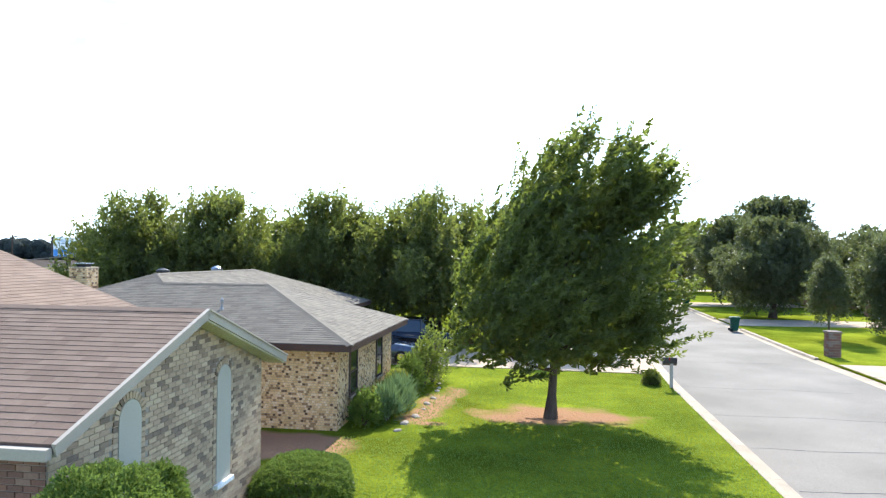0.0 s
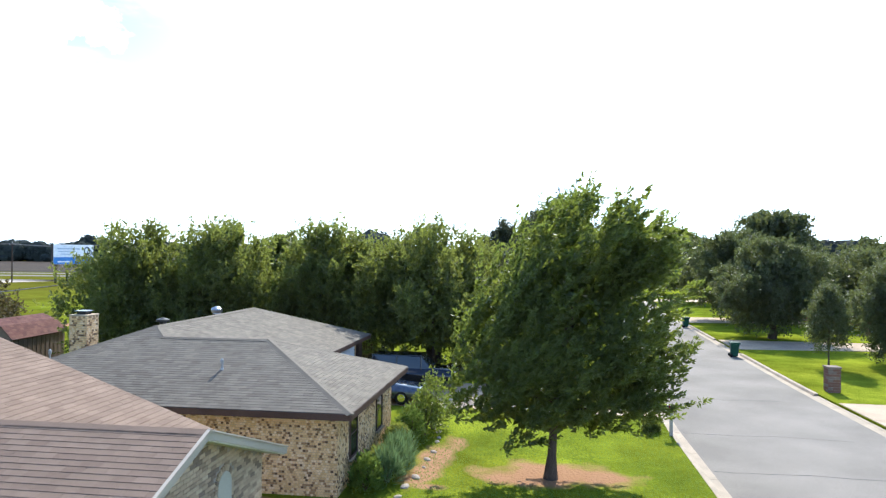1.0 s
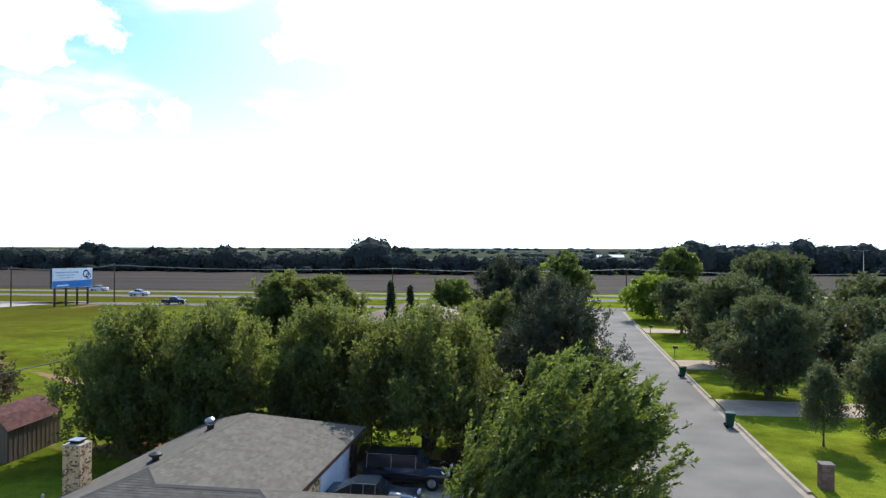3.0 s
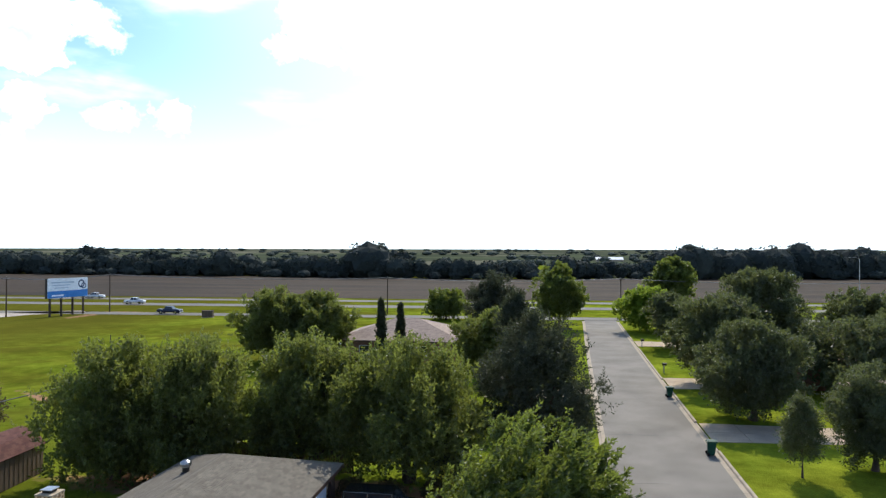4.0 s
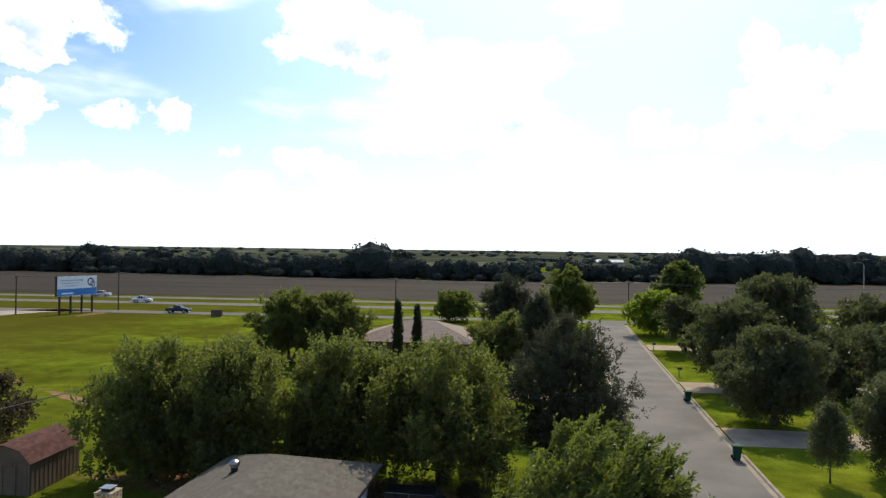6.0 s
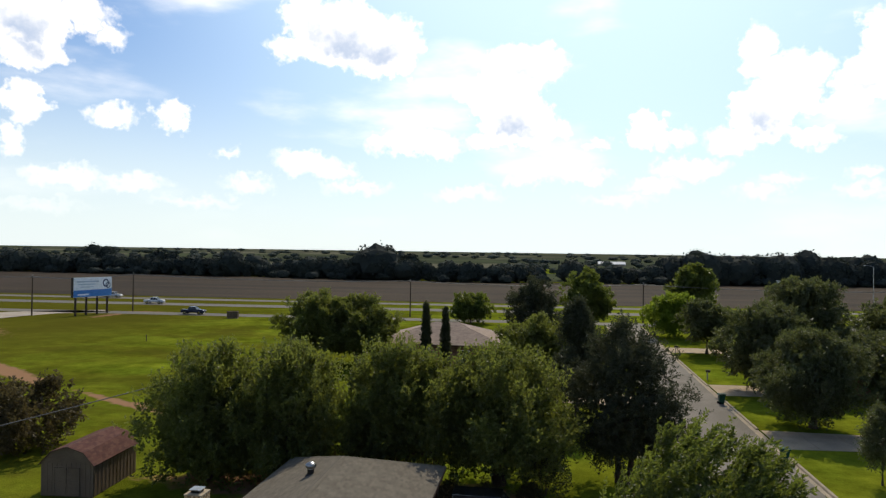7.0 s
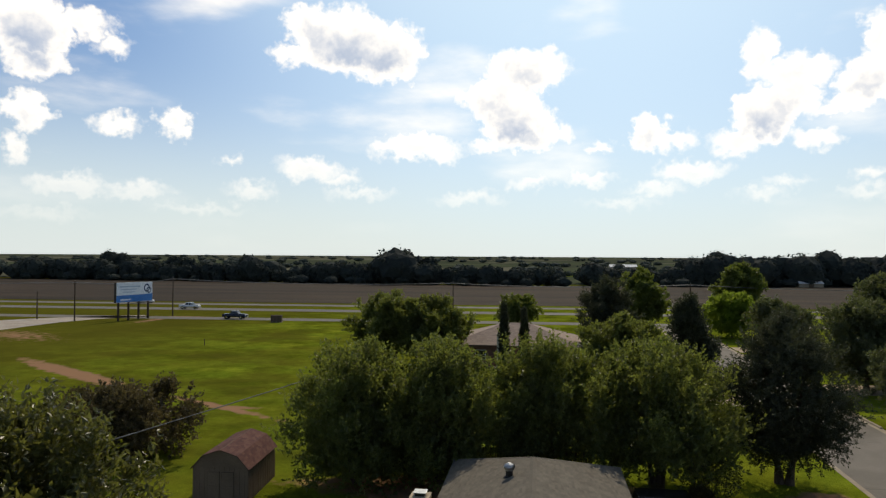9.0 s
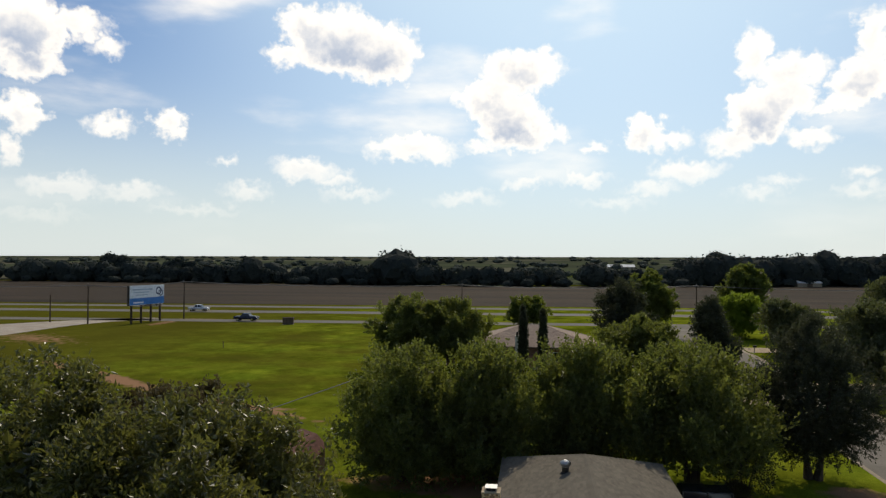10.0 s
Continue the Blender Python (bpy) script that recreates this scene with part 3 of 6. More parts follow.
def prism(outline, thickness, axis="y"):
    """An outline of (u, z), drawn out along y (or x) to both sides of 0."""
    bm = bmesh.new()
    h = thickness / 2
    put = (lambda u, w, z: (u, w, z)) if axis == "y" else (lambda u, w, z: (w, u, z))
    a = [bm.verts.new(put(u, -h, z)) for u, z in outline]
    b = [bm.verts.new(put(u, h, z)) for u, z in outline]
    n = len(outline)
    bm.faces.new(a)
    bm.faces.new(b[::-1])
    for i in range(n):
        bm.faces.new((a[i], b[i], b[(i + 1) % n], a[(i + 1) % n]))
    bmesh.ops.recalc_face_normals(bm, faces=bm.faces)
    return bm


def blocks(name, centres, u, v, w, sizes, material):
    """Many small boxes in one mesh: centres (n,3), axes u, v, w, full sizes (n,3)."""
    corner = np.array([[a, b, c] for a in (-0.5, 0.5) for b in (-0.5, 0.5) for c in (-0.5, 0.5)])
    axes = np.array([u, v, w], float)
    off = corner[None] * sizes[:, None, :]
    verts = (centres[:, None, :] + off @ axes).reshape(-1, 3)
    quad = np.array([[0, 1, 3, 2], [4, 6, 7, 5], [0, 4, 5, 1], [2, 3, 7, 6], [0, 2, 6, 4], [1, 5, 7, 3]])
    faces = (np.arange(len(centres))[:, None, None] * 8 + quad[None]).reshape(-1, 4)
    return mesh_of(name, verts, faces, material)


def inside(poly, px, py):
    """Which points lie in a polygon."""
    hit = np.zeros(len(px), bool)
    n = len(poly)
    for i in range(n):
        (x1, y1), (x2, y2) = poly[i], poly[(i + 1) % n]
        cross = ((y1 > py) != (y2 > py)) & (px < (x2 - x1) * (py - y1) / ((y2 - y1) or 1e-9) + x1)
        hit ^= cross
    return hit


def shingle_field(face, tab=0.32, rise=0.145, thick=0.008, seed=1):
    """Centres, axes and sizes of the tabs that cover a sloping roof face, given by its corners with the eave first."""
    rng = np.random.default_rng(seed)
    p = np.array(face, float)
    u = p[1] - p[0]
    u[2] = 0
    u /= np.linalg.norm(u)
    nrm = np.zeros(3)
    for i in range(1, len(p) - 1):
        nrm += np.cross(p[i] - p[0], p[i + 1] - p[0])
    nrm /= np.linalg.norm(nrm)
    if nrm[2] < 0:
        nrm = -nrm
    v = np.cross(nrm, u)
    if v[2] < 0:
        v = -v
    q = np.stack([(p - p[0]) @ u, (p - p[0]) @ v], 1)
    rows = np.arange(q[:, 1].min(), q[:, 1].max(), rise)
    cu, cv, wide = [], [], []
    for k, r in enumerate(rows):
        mid, cross = r + rise * 0.5, []
        for (ua, va), (ub, vb) in zip(q, np.roll(q, -1, 0)):
            if (va - mid) * (vb - mid) < 0:
                cross.append(ua + (ub - ua) * (mid - va) / (vb - va))
        if len(cross) < 2:
            continue
        lo, hi = min(cross), max(cross)
        s = np.arange(q[:, 0].min() - tab + (k % 2) * tab * 0.5 + rng.uniform(0, 0.05), hi + tab, tab)
        a, b = np.clip(s, lo, hi), np.clip(s + tab, lo, hi)
        ok = b - a > 0.03
        cu.append((a + b)[ok] / 2)
        wide.append((b - a)[ok])
        cv.append(np.full(ok.sum(), mid))
    cu, cv, wide = np.concatenate(cu), np.concatenate(cv), np.concatenate(wide)
    n = len(cu)
    lift = thick * 0.5 + rng.uniform(0, 0.001, n) + 0.004
    centres = p[0] + cu[:, None] * u + cv[:, None] * v + lift[:, None] * nrm
    # Each tab tips up a little towards its lower edge.
    v2 = v - nrm * 0.045
    v2 /= np.linalg.norm(v2)
    w2 = np.cross(u, v2)
    sizes = np.stack([wide - 0.003, np.full(n, rise * 1.03), np.full(n, thick)], 1)
    return centres, u, v2, w2, sizes


def brick_field(width, height, allowed, brick=(0.2, 0.07, 0.02), joint=0.012, seed=1):
    """Centres (u, z) and sizes of the bricks in a wall of that size, cut at its ends; allowed(u, z) tells where the wall is whole."""
    rng = np.random.default_rng(seed)
    pu, pz = brick[0] + joint, brick[1] + joint
    us, zs, ws = [], [], []
    for k in range(int(height / pz)):
        s = np.arange(-pu * (0.5 if k % 2 else 0.0), width, pu)
        a, b = np.clip(s + joint / 2, 0, width), np.clip(s + pu - joint / 2, 0, width)
        ok = b - a > 0.02
        us.append((a + b)[ok] / 2)
        ws.append((b - a)[ok])
        zs.append(np.full(ok.sum(), (k + 0.5) * pz))
    us, zs, ws = np.concatenate(us), np.concatenate(zs), np.concatenate(ws)
    ok = allowed(us, zs)
    us, zs, ws = us[ok], zs[ok], ws[ok]
    n = len(us)
    sizes = np.stack([ws, np.full(n, brick[2]) + rng.uniform(0, 0.006, n), np.full(n, brick[1])], 1)
    return us, zs, sizes


# ---- ground and roads ----
def x_left(y):
    return 6.45 + 5.9 * max(0.0, (y - 30) / 129) ** 1.1


def x_right(y):
    return 15.5 + 4.0 * max(0.0, (y - 40) / 110) ** 1.1


def z_road(y):
    return -0.14 * min(1.0, max(0.0, (158 - y) / 18))


LEAN_Y = 0.05  # the highway runs a little away from the x axis


def woods_edge(x):
    """Where the field ends and the woods begin."""
    return float(np.interp(x, [-900, -300, -150, -35, 148, 400, 900], [425, 410, 396, 384, 430, 465, 560]))


def land(y):
    """The far land rises gently."""
    return max(0.0, (y - 425) * 0.0107)


def build_ground():
    ys = [-400, -150, -60] + list(range(-30, 160, 4)) + [160, 168, 200, 260, 425, 800, 1600, 3000, 4700]
    cols = [-4500, -1500, -500, -200, -90, -40, -18, -6]
    verts, faces, width = [], [], len(cols) * 2 + 4
    for y in ys:
        yy = min(max(y, -60), 166)
        l, r, z = x_left(yy) - 0.12, x_right(yy) + 0.12, z_road(yy) - (0.06 if y < 164 else 0.0)
        for c in cols:
            verts.append((c, y, land(y)))
        verts += [(l, y, land(y)), (l, y, z + land(y)), (r, y, z + land(y)), (r, y, land(y))]
        for c in reversed(cols):
            verts.append((24 - c, y, land(y)))
    for j in range(len(ys) - 1):
        for i in range(width - 1):
            a = j * width + i
            faces.append((a, a + 1, a + 1 + width, a + width))
    ob = new("ground", mesh_of("ground", verts, faces, M_GROUND))
    tagged(ob, "bright green mown lawn and open meadow, worn to bare soil in places", "ground", kind="structure")


def ribbon(name, rows, material, label, category, thick=0.0):
    """A strip between pairs of (x, y, z)."""
    verts, faces = [], []
    for a, b in rows:
        verts += [a, b]
    for i in range(len(rows) - 1):
        faces.append((2 * i, 2 * i + 1, 2 * i + 3, 2 * i + 2))
    ob = new(name, mesh_of(name, verts, faces, material))
    return tagged(ob, label, category, kind="structure")


def build_roads():
    ys = list(range(-60, 157, 3)) + [157.5]
    ribbon("road", [((x_left(y) + 0.3, y, z_road(y) + 0.004), (x_right(y) - 0.3, y, z_road(y) + 0.004)) for y in ys], M_ASPHALT,
           "grey asphalt residential street with sealed cracks", "road")

    def strip(name, y0, y1, z, mat, label, category, x0=-900, x1=900):
        xs = np.linspace(x0, x1, 25)
        ribbon(name, [((x, y1 + LEAN_Y * x, z), (x, y0 + LEAN_Y * x, z)) for x in xs], mat, label, category)

    strip("frontage_road", 154.5, 161.0, 0.03, M_HIGHWAY, "pale asphalt frontage road beside the highway", "road")
    strip("highway_near", 182.5, 191.0, 0.04, M_HIGHWAY, "pale grey highway carriageway between grass strips", "road")
    strip("highway_far", 204, 211.5, 0.04, M_HIGHWAY, "pale grey far highway carriageway", "road")
    verts, faces = [], []
    xs = np.linspace(-900, 900, 61)
    for x in xs:
        y0, y1 = 219 + LEAN_Y * x, woods_edge(x) + 14
        for y in (y0, min(425, y1 - 1), y1):
            verts.append((x, y, land(y) + 0.06))
    for k in range(len(xs) - 1):
        for i in (0, 1):
            a = 3 * k + i
            faces.append((a, a + 3, a + 4, a + 1))
    tagged(new("field", mesh_of("field", verts, faces, M_FIELD)), "brown ploughed field beyond the highway", "field", kind="structure")
    xs = np.linspace(-4000, 4000, 41)
    far = [(x, woods_edge(x) + 26) for x in xs]
    ribbon("far_land", [((x, 4650, land(4650) + 0.4), (x, y, land(y) + 0.4)) for x, y in far], M_FARLAND,
           "green and brown farmland rising gently to the horizon", "land")

    ribbon("far_pasture", [((-9, 690, land(690) + 0.6), (-4, 560, land(560) + 0.6)), ((10, 690, land(690) + 0.6), (11, 560, land(560) + 0.6)), ((34, 690, land(690) + 0.6), (26, 560, land(560) + 0.6))], M_GROUND,
           "bright green pasture seen through a gap in the woods", "field")

    # Kerbs with their gutters: pale concrete pieces about 3 m long, a step of 14 cm, low across the drives.
    drives = {1: [(29.6, 36.4), (56.6, 62.0), (78.0, 84.0), (112.5, 119.0)], -1: [(32.2, 38.4), (70.0, 76.0)]}
    for side, edge, name in ((-1, x_left, "kerb_left"), (1, x_right, "kerb_right")):
        holder = tagged(new(name), "pale concrete kerb with a gutter along the street", "kerb", kind="structure")
        for k, y in enumerate(np.arange(-30.0, 151.0, 3.0)):
            y0, y1 = float(y) + 0.008, float(y) + 2.992
            low = any(a - 1.4 < (y0 + y1) / 2 < b + 1.4 for a, b in drives[side])
            top = 0.012 if not low else -0.10
            bm = bmesh.new()
            ends = []
            for yy in (y0, y1):
                x, zr = edge(yy), z_road(yy)
                t = max(top if not low else zr + 0.04, zr + 0.02)
                prof = [(0.14, -0.3), (0.14, t), (-0.02, t), (-0.05, t - 0.02), (-0.10, zr + 0.015), (-0.42, zr + 0.008), (-0.42, -0.3)]
                ends.append([bm.verts.new((x + side * u, yy, z)) for u, z in prof])
            n = len(ends[0])
            bm.faces.new(ends[0])
            bm.faces.new(ends[1][::-1])
            for i in range(n):
                bm.faces.new((ends[0][i], ends[1][i], ends[1][(i + 1) % n], ends[0][(i + 1) % n]))
            bmesh.ops.recalc_face_normals(bm, faces=bm.faces)
            part("kerb_stone", bm, M_KERB, holder)

    # Sealed cracks across the asphalt.
    rng = np.random.default_rng(5)
    bm = bmesh.new()
    for y in (13.5, 17.2, 20.8, 24.9, 30.0, 37.0, 46.0, 58.0):
        x, yy = x_left(y) + 0.5, y
        end = x_right(y) - rng.uniform(0.6, 5.0)
        last = None
        while x < end:
            w = rng.uniform(0.012, 0.03)
            pair = (bm.verts.new((x, yy - w, z_road(y) + 0.008)), bm.verts.new((x, yy + w, z_road(y) + 0.008)))
            if last:
                bm.faces.new((last[0], pair[0], pair[1], last[1]))
            last = pair
            x += rng.uniform(0.25, 0.5)
            yy += rng.uniform(-0.06, 0.07)
    ob = part("road_crack", bm, M_CRACK, None)
    tagged(ob, "thin dark sealed cracks across the asphalt street", "crack", kind="structure")


def slab(name, corners, z, label, category="driveway", material=None):
    """A flat slab with joints: corners in order, in panels along its long side."""
    a, b, c, d = [Vector((*p, 0)) for p in corners]
    holder = tagged(new(name), label, category, kind="structure")
    n = max(1, round((b - a).length / 3.0))
    m = max(1, round((d - a).length / 3.0))
    for i in range(n):
        for j in range(m):
            e = 0.006
            s = [(i / n + e / n, j / m + e / m), ((i + 1) / n - e / n, j / m + e / m), ((i + 1) / n - e / n, (j + 1) / m - e / m), (i / n + e / n, (j + 1) / m - e / m)]
            bm = bmesh.new()
            top = [a.lerp(b, u).lerp(d.lerp(c, u), v) for u, v in s]
            zz = [z] * 4
            t = [bm.verts.new((p.x, p.y, q)) for p, q in zip(top, zz)]
            g = [bm.verts.new((p.x, p.y, -0.2)) for p in top]
            bm.faces.new(t)
            for k in range(4):
                bm.faces.new((t[k], g[k], g[(k + 1) % 4], t[(k + 1) % 4]))
            bmesh.ops.recalc_face_normals(bm, faces=bm.faces)
            part("slab", bm, material or M_CONCRETE, holder)


build_ground()
build_roads()
slab("driveway_neighbour", [(-8.2, 32.4), (6.36, 32.0), (6.60, 38.6), (-8.2, 38.2)], 0.03, "pale concrete driveway leading up to a white garage door")
slab("driveway_near_street", [(15.65, 29.4), (34, 29.8), (34, 36.2), (15.65, 36.6)], 0.03, "sandy concrete driveway meeting the street kerb")
slab("driveway_beside_cart", [(16.14, 56.3), (31, 57.4), (31, 62.2), (16.34, 62.3)], 0.03, "pale concrete driveway in the shade of trees")
slab("driveway_shaded", [(16.88, 77.7), (30, 79.2), (30, 85.2), (17.12, 84.3)], 0.03, "pale concrete driveway crossing a green lawn")
slab("driveway_far", [(18.18, 112.5), (32, 113.4), (32, 118.6), (18.43, 119.1)], 0.03, "pale concrete driveway near the street's far end")
slab("driveway_far_left", [(-3, 70.4), (7.93, 70.0), (8.20, 76.0), (-3, 75.6)], 0.03, "pale concrete driveway behind dark cedar trees")
ribbon("side_road", [((-112, 158, 0.03), (-107, 154.5, 0.03)), ((-122, 152, 0.03), (-115.5, 146, 0.03)), ((-129, 145, 0.03), (-118, 136, 0.03)), ((-134.6, 136.6, 0.03), (-118, 126, 0.03)),
                     ((-140, 128, 0.03), (-117.5, 116, 0.03)), ((-150, 112, 0.03), (-124, 100, 0.03)), ((-170, 90, 0.03), (-146, 76, 0.03)), ((-200, 60, 0.03), (-180, 40, 0.03))], M_GRAVEL,
       "wide pale gravel lane leaving the frontage road", "road")


# ---- trees ----
def tube(pts, radii, sides=6):
    """Vertices and faces of a tapered tube along points."""
    verts, faces = [], []
    for k, (p, r) in enumerate(zip(pts, radii)):
        p = Vector(p)
        d = (Vector(pts[min(k + 1, len(pts) - 1)]) - Vector(pts[max(k - 1, 0)])).normalized()
        q = d.to_track_quat("Z", "Y")
        for s in range(sides):
            a = 2 * math.pi * s / sides
            verts.append(p + q @ Vector((math.cos(a) * r, math.sin(a) * r, 0)))
    for k in range(len(pts) - 1):
        for s in range(sides):
            a, b = k * sides + s, k * sides + (s + 1) % sides
            faces.append((a, b, b + sides, a + sides))
    faces.append(tuple(range((len(pts) - 1) * sides, len(pts) * sides)))
    return verts, faces


def leaves(name, spots, ways, length, width, rng, material, droop=0.0):
    """One folded leaf blade at each spot, along its way."""
    n = len(spots)
    ways = ways / (np.linalg.norm(ways, axis=1, keepdims=True) + 1e-9)
    side = np.cross(ways, rng.normal(size=(n, 3)))
    side /= np.linalg.norm(side, axis=1, keepdims=True) + 1e-9
    up = np.cross(side, ways)
    ln = length * rng.uniform(0.7, 1.3, (n, 1))
    wd = width * rng.uniform(0.7, 1.3, (n, 1))
    tip = spots + ways * ln
    tip[:, 2] -= droop * ln[:, 0]
    mid = spots + ways * ln * 0.45
    fold = up * wd * 0.25
    verts = np.stack([spots, mid + side * wd * 0.5 + fold, tip, mid - side * wd * 0.5 + fold], 1).reshape(-1, 3)
    faces = np.arange(n * 4).reshape(n, 4)
    return mesh_of(name, verts, faces, material)


def lump(p, seed, scale):
    """A smooth, cheap noise from -1 to 1 at points (n,3)."""
    rng = np.random.default_rng(seed)
    out = np.zeros(len(p))
    for k in range(5):
        w = rng.normal(size=3) * scale * (1 + 0.6 * k)
        out += np.sin(p @ w + rng.uniform(0, 6.28)) / (1 + 0.5 * k)
    return out / 2.4


PROFILES = {
    "round": lambda h: np.sqrt(np.clip(1 - (2 * h - 0.9) ** 2 / 1.25, 0.02, 1)),
    "dome": lambda h: np.sqrt(np.clip(1 - np.clip(h - 0.3, 0, 1) ** 2 / 0.5, 0.02, 1)) * np.clip(0.75 + h, 0, 1),
    "egg": lambda h: np.clip(np.sin(np.pi * np.clip(h * 0.86 + 0.12, 0, 1)) ** 0.8, 0.05, 1),
    "cone": lambda h: np.clip(1.05 * (1 - h) ** 0.75 + 0.04, 0.04, 1),
    "blown": lambda h: np.clip(np.interp(h, [0, 0.12, 0.35, 0.6, 0.85, 1.0], [0.62, 0.95, 1.0, 0.9, 0.72, 0.42]), 0.05, 1),
    "spire": lambda h: np.clip(np.sin(np.pi * np.clip(h * 0.75 + 0.22, 0, 1)), 0.05, 1),
}


def tree(at, height, radius, seed, label, material, name="tree", category="tree", trunk=1.6, girth=0.2, shape="round", shoots=900, per=12,
         leaf=(0.16, 0.09), shoot=0.8, fluff=0.08, core=0.7, wind=(0, 0, 0), lumps=0.3, holes=-0.25, lean=(0, 0), shift=0.0, stems=1, bark=None, squash=1.0, lobes=0, bough=(0.26, 0.46), draw=0.0, group=""):
    """A tapered trunk with limbs and a crown of many leaves set along shoots; uneven in outline, with gaps."""
    rng = np.random.default_rng(seed)
    root = thing(name, pose(at[0], at[1], 0), label, category, group)
    prof = PROFILES[shape]
    crown_h = height - trunk
    wind = np.array(wind, float)

    def centre(h):
        z = trunk + h * crown_h
        return np.stack([shift * np.minimum(z / trunk, 1.0) + lean[0] * (z / height) ** 1.5, lean[1] * (z / height) ** 1.5, z], -1)

    # Shoots: where they start and where they point.
    shoots = int(shoots * 1.7)
    n = int(shoots * 1.6)
    h = rng.beta(1.5, 1.35, n)
    a = rng.uniform(0, 2 * np.pi, n)
    out = np.stack([np.cos(a), np.sin(a) * squash, np.zeros(n)], 1)
    ball = np.stack([np.cos(a), np.sin(a), 2 * h], 1)
    env = radius * prof(h) * (1 + lumps * lump(ball * 1.4, seed + 1, 1.5) + 0.45 * lumps * lump(ball * 4.2, seed + 5, 1.5))
    deep = np.clip(1 - np.abs(rng.normal(0, 0.3, n)), 0.15, 1.03)
    start = centre(h) + out * (env * deep)[:, None]
    if lobes:
        # Crowns heaped of rounded boughs, each with its own outline.
        hl, al = rng.uniform(0.08, 1.0, lobes), np.arange(lobes) * 2.4 + rng.uniform(-0.5, 0.5, lobes)
        rl = radius * rng.uniform(*bough, lobes)
        reach = np.maximum(radius * prof(hl) * rng.uniform(0.6, 1.12, lobes) - rl * 0.4, 0)
        cl = centre(hl) + np.stack([np.cos(al), np.sin(al) * squash, np.zeros(lobes)], 1) * reach[:, None]
        cl[:, 2] = np.clip(cl[:, 2], trunk + rl * 0.5, height - rl * 0.55)
        pick = rng.integers(lobes, size=n)
        out = rng.normal(size=(n, 3)) + np.array([0, 0, 0.35])
        out /= np.linalg.norm(out, axis=1, keepdims=True)
        start = cl[pick] + out * (rl[pick] * deep * (1 + lumps * lump(out * 2.5 + cl[pick], seed + 1, 1.5)))[:, None]
        # Boughs may be drawn out along the way they grow.
        grow = (cl - centre(hl)) / max(radius, 0.1) + np.array([0, 0, 0.7]) + wind
        grow /= np.linalg.norm(grow, axis=1, keepdims=True)
        start += grow[pick] * (draw * rl[pick] * (out * grow[pick]).sum(1))[:, None]
        out = out * 0.7 + grow[pick] * draw * 0.6
        h = np.clip((start[:, 2] - trunk) / crown_h, 0, 1)
    keep = lump(start * (2.6 / max(radius, 1.5)), seed + 2, 1.3) > holes
    start, out, h, deep = start[keep][:shoots], out[keep][:shoots], h[keep][:shoots], deep[keep][:shoots]
    n = len(start)
    rise = (h - 0.35)[:, None] * np.array([[0, 0, 1.3]])
    way = out * 0.8 + rise + rng.normal(0, 0.45, (n, 3)) + wind
    way /= np.linalg.norm(way, axis=1, keepdims=True)
    long = shoot * rng.uniform(0.5, 1.25, (n, 1))
    s = rng.uniform(0, 1, (n, per, 1))
    spots = start[:, None] + way[:, None] * long[:, None] * s + rng.normal(0, fluff * shoot, (n, per, 3))
    ways = way[:, None] * 0.7 + rng.normal(0, 0.8, (n, per, 3)) + wind * 0.6 + np.array([0, 0, -0.15])
    spots, ways = spots.reshape(-1, 3), ways.reshape(-1, 3)
    part("crown", leaves("crown", spots, ways, leaf[0] * 1.15, leaf[1] * 1.2, rng, material), material, root)
    # The dense twiggy inside of the crown.
    m = int(1100 * core)
    hi, ai = rng.uniform(0.08, 0.88, m), rng.uniform(0, 2 * np.pi, m)
    oi = np.stack([np.cos(ai), np.sin(ai) * squash, np.zeros(m)], 1)
    pi = centre(hi) + oi * (radius * prof(hi) * 0.72 * np.sqrt(rng.uniform(0, 1, m)))[:, None]
    part("inner_foliage", leaves("inner_foliage", pi, rng.normal(size=(m, 3)), min(radius * 0.15, leaf[0] * 2.2), min(radius * 0.11, leaf[0] * 1.5), rng, material), material, root)

    # Trunk and limbs, one mesh each.
    def stem(a, b, ra, rb, k, bend):
        a, b = Vector(a), Vector(b)
        pts, rr = [], []
        side = Vector(rng.normal(0, bend, 3))
        for i in range(k + 1):
            t = i / k
            pts.append(a.lerp(b, t) + side * math.sin(math.pi * t))
            rr.append(ra + (rb - ra) * t ** 0.8)
        return pts, rr

    bark = bark or M_BARK
    for q in range(stems):
        off = Vector((0, 0, 0)) if stems == 1 else Vector((math.cos(q * 2.4), math.sin(q * 2.4), 0)) * girth * 1.2
        top = centre(np.array([0.72]))[0] + (0 if stems == 1 else 1) * np.array([math.cos(q * 2.4), math.sin(q * 2.4), 0]) * radius * 0.35
        pts, rr = stem(off, top, girth, girth * 0.25, 8, radius * 0.03)
        rr[0] *= 1.45
        v, f = tube(pts, rr, 9)
        part("trunk", mesh_of("trunk", v, f, bark), bark, root, smooth=True)
        limbs = 7 if stems == 1 else 3
        for i in range(limbs):
            t = rng.uniform(0.25, 0.85)
            k = min(len(pts) - 2, int(t * 8))
            hh = np.clip(rng.uniform(0.12, 0.85), 0, 1)
            ang = i * 2.4 + q + rng.uniform(-0.4, 0.4)
            reach = radius * float(prof(np.array(hh))) * rng.uniform(0.6, 0.85)
            goal = centre(np.array([hh]))[0] + np.array([math.cos(ang), math.sin(ang) * squash, 0]) * reach
            p2, r2 = stem(pts[k], goal, rr[k] * 0.55, 0.012, 6, radius * 0.06)
            v, f = tube(p2, r2, 6)
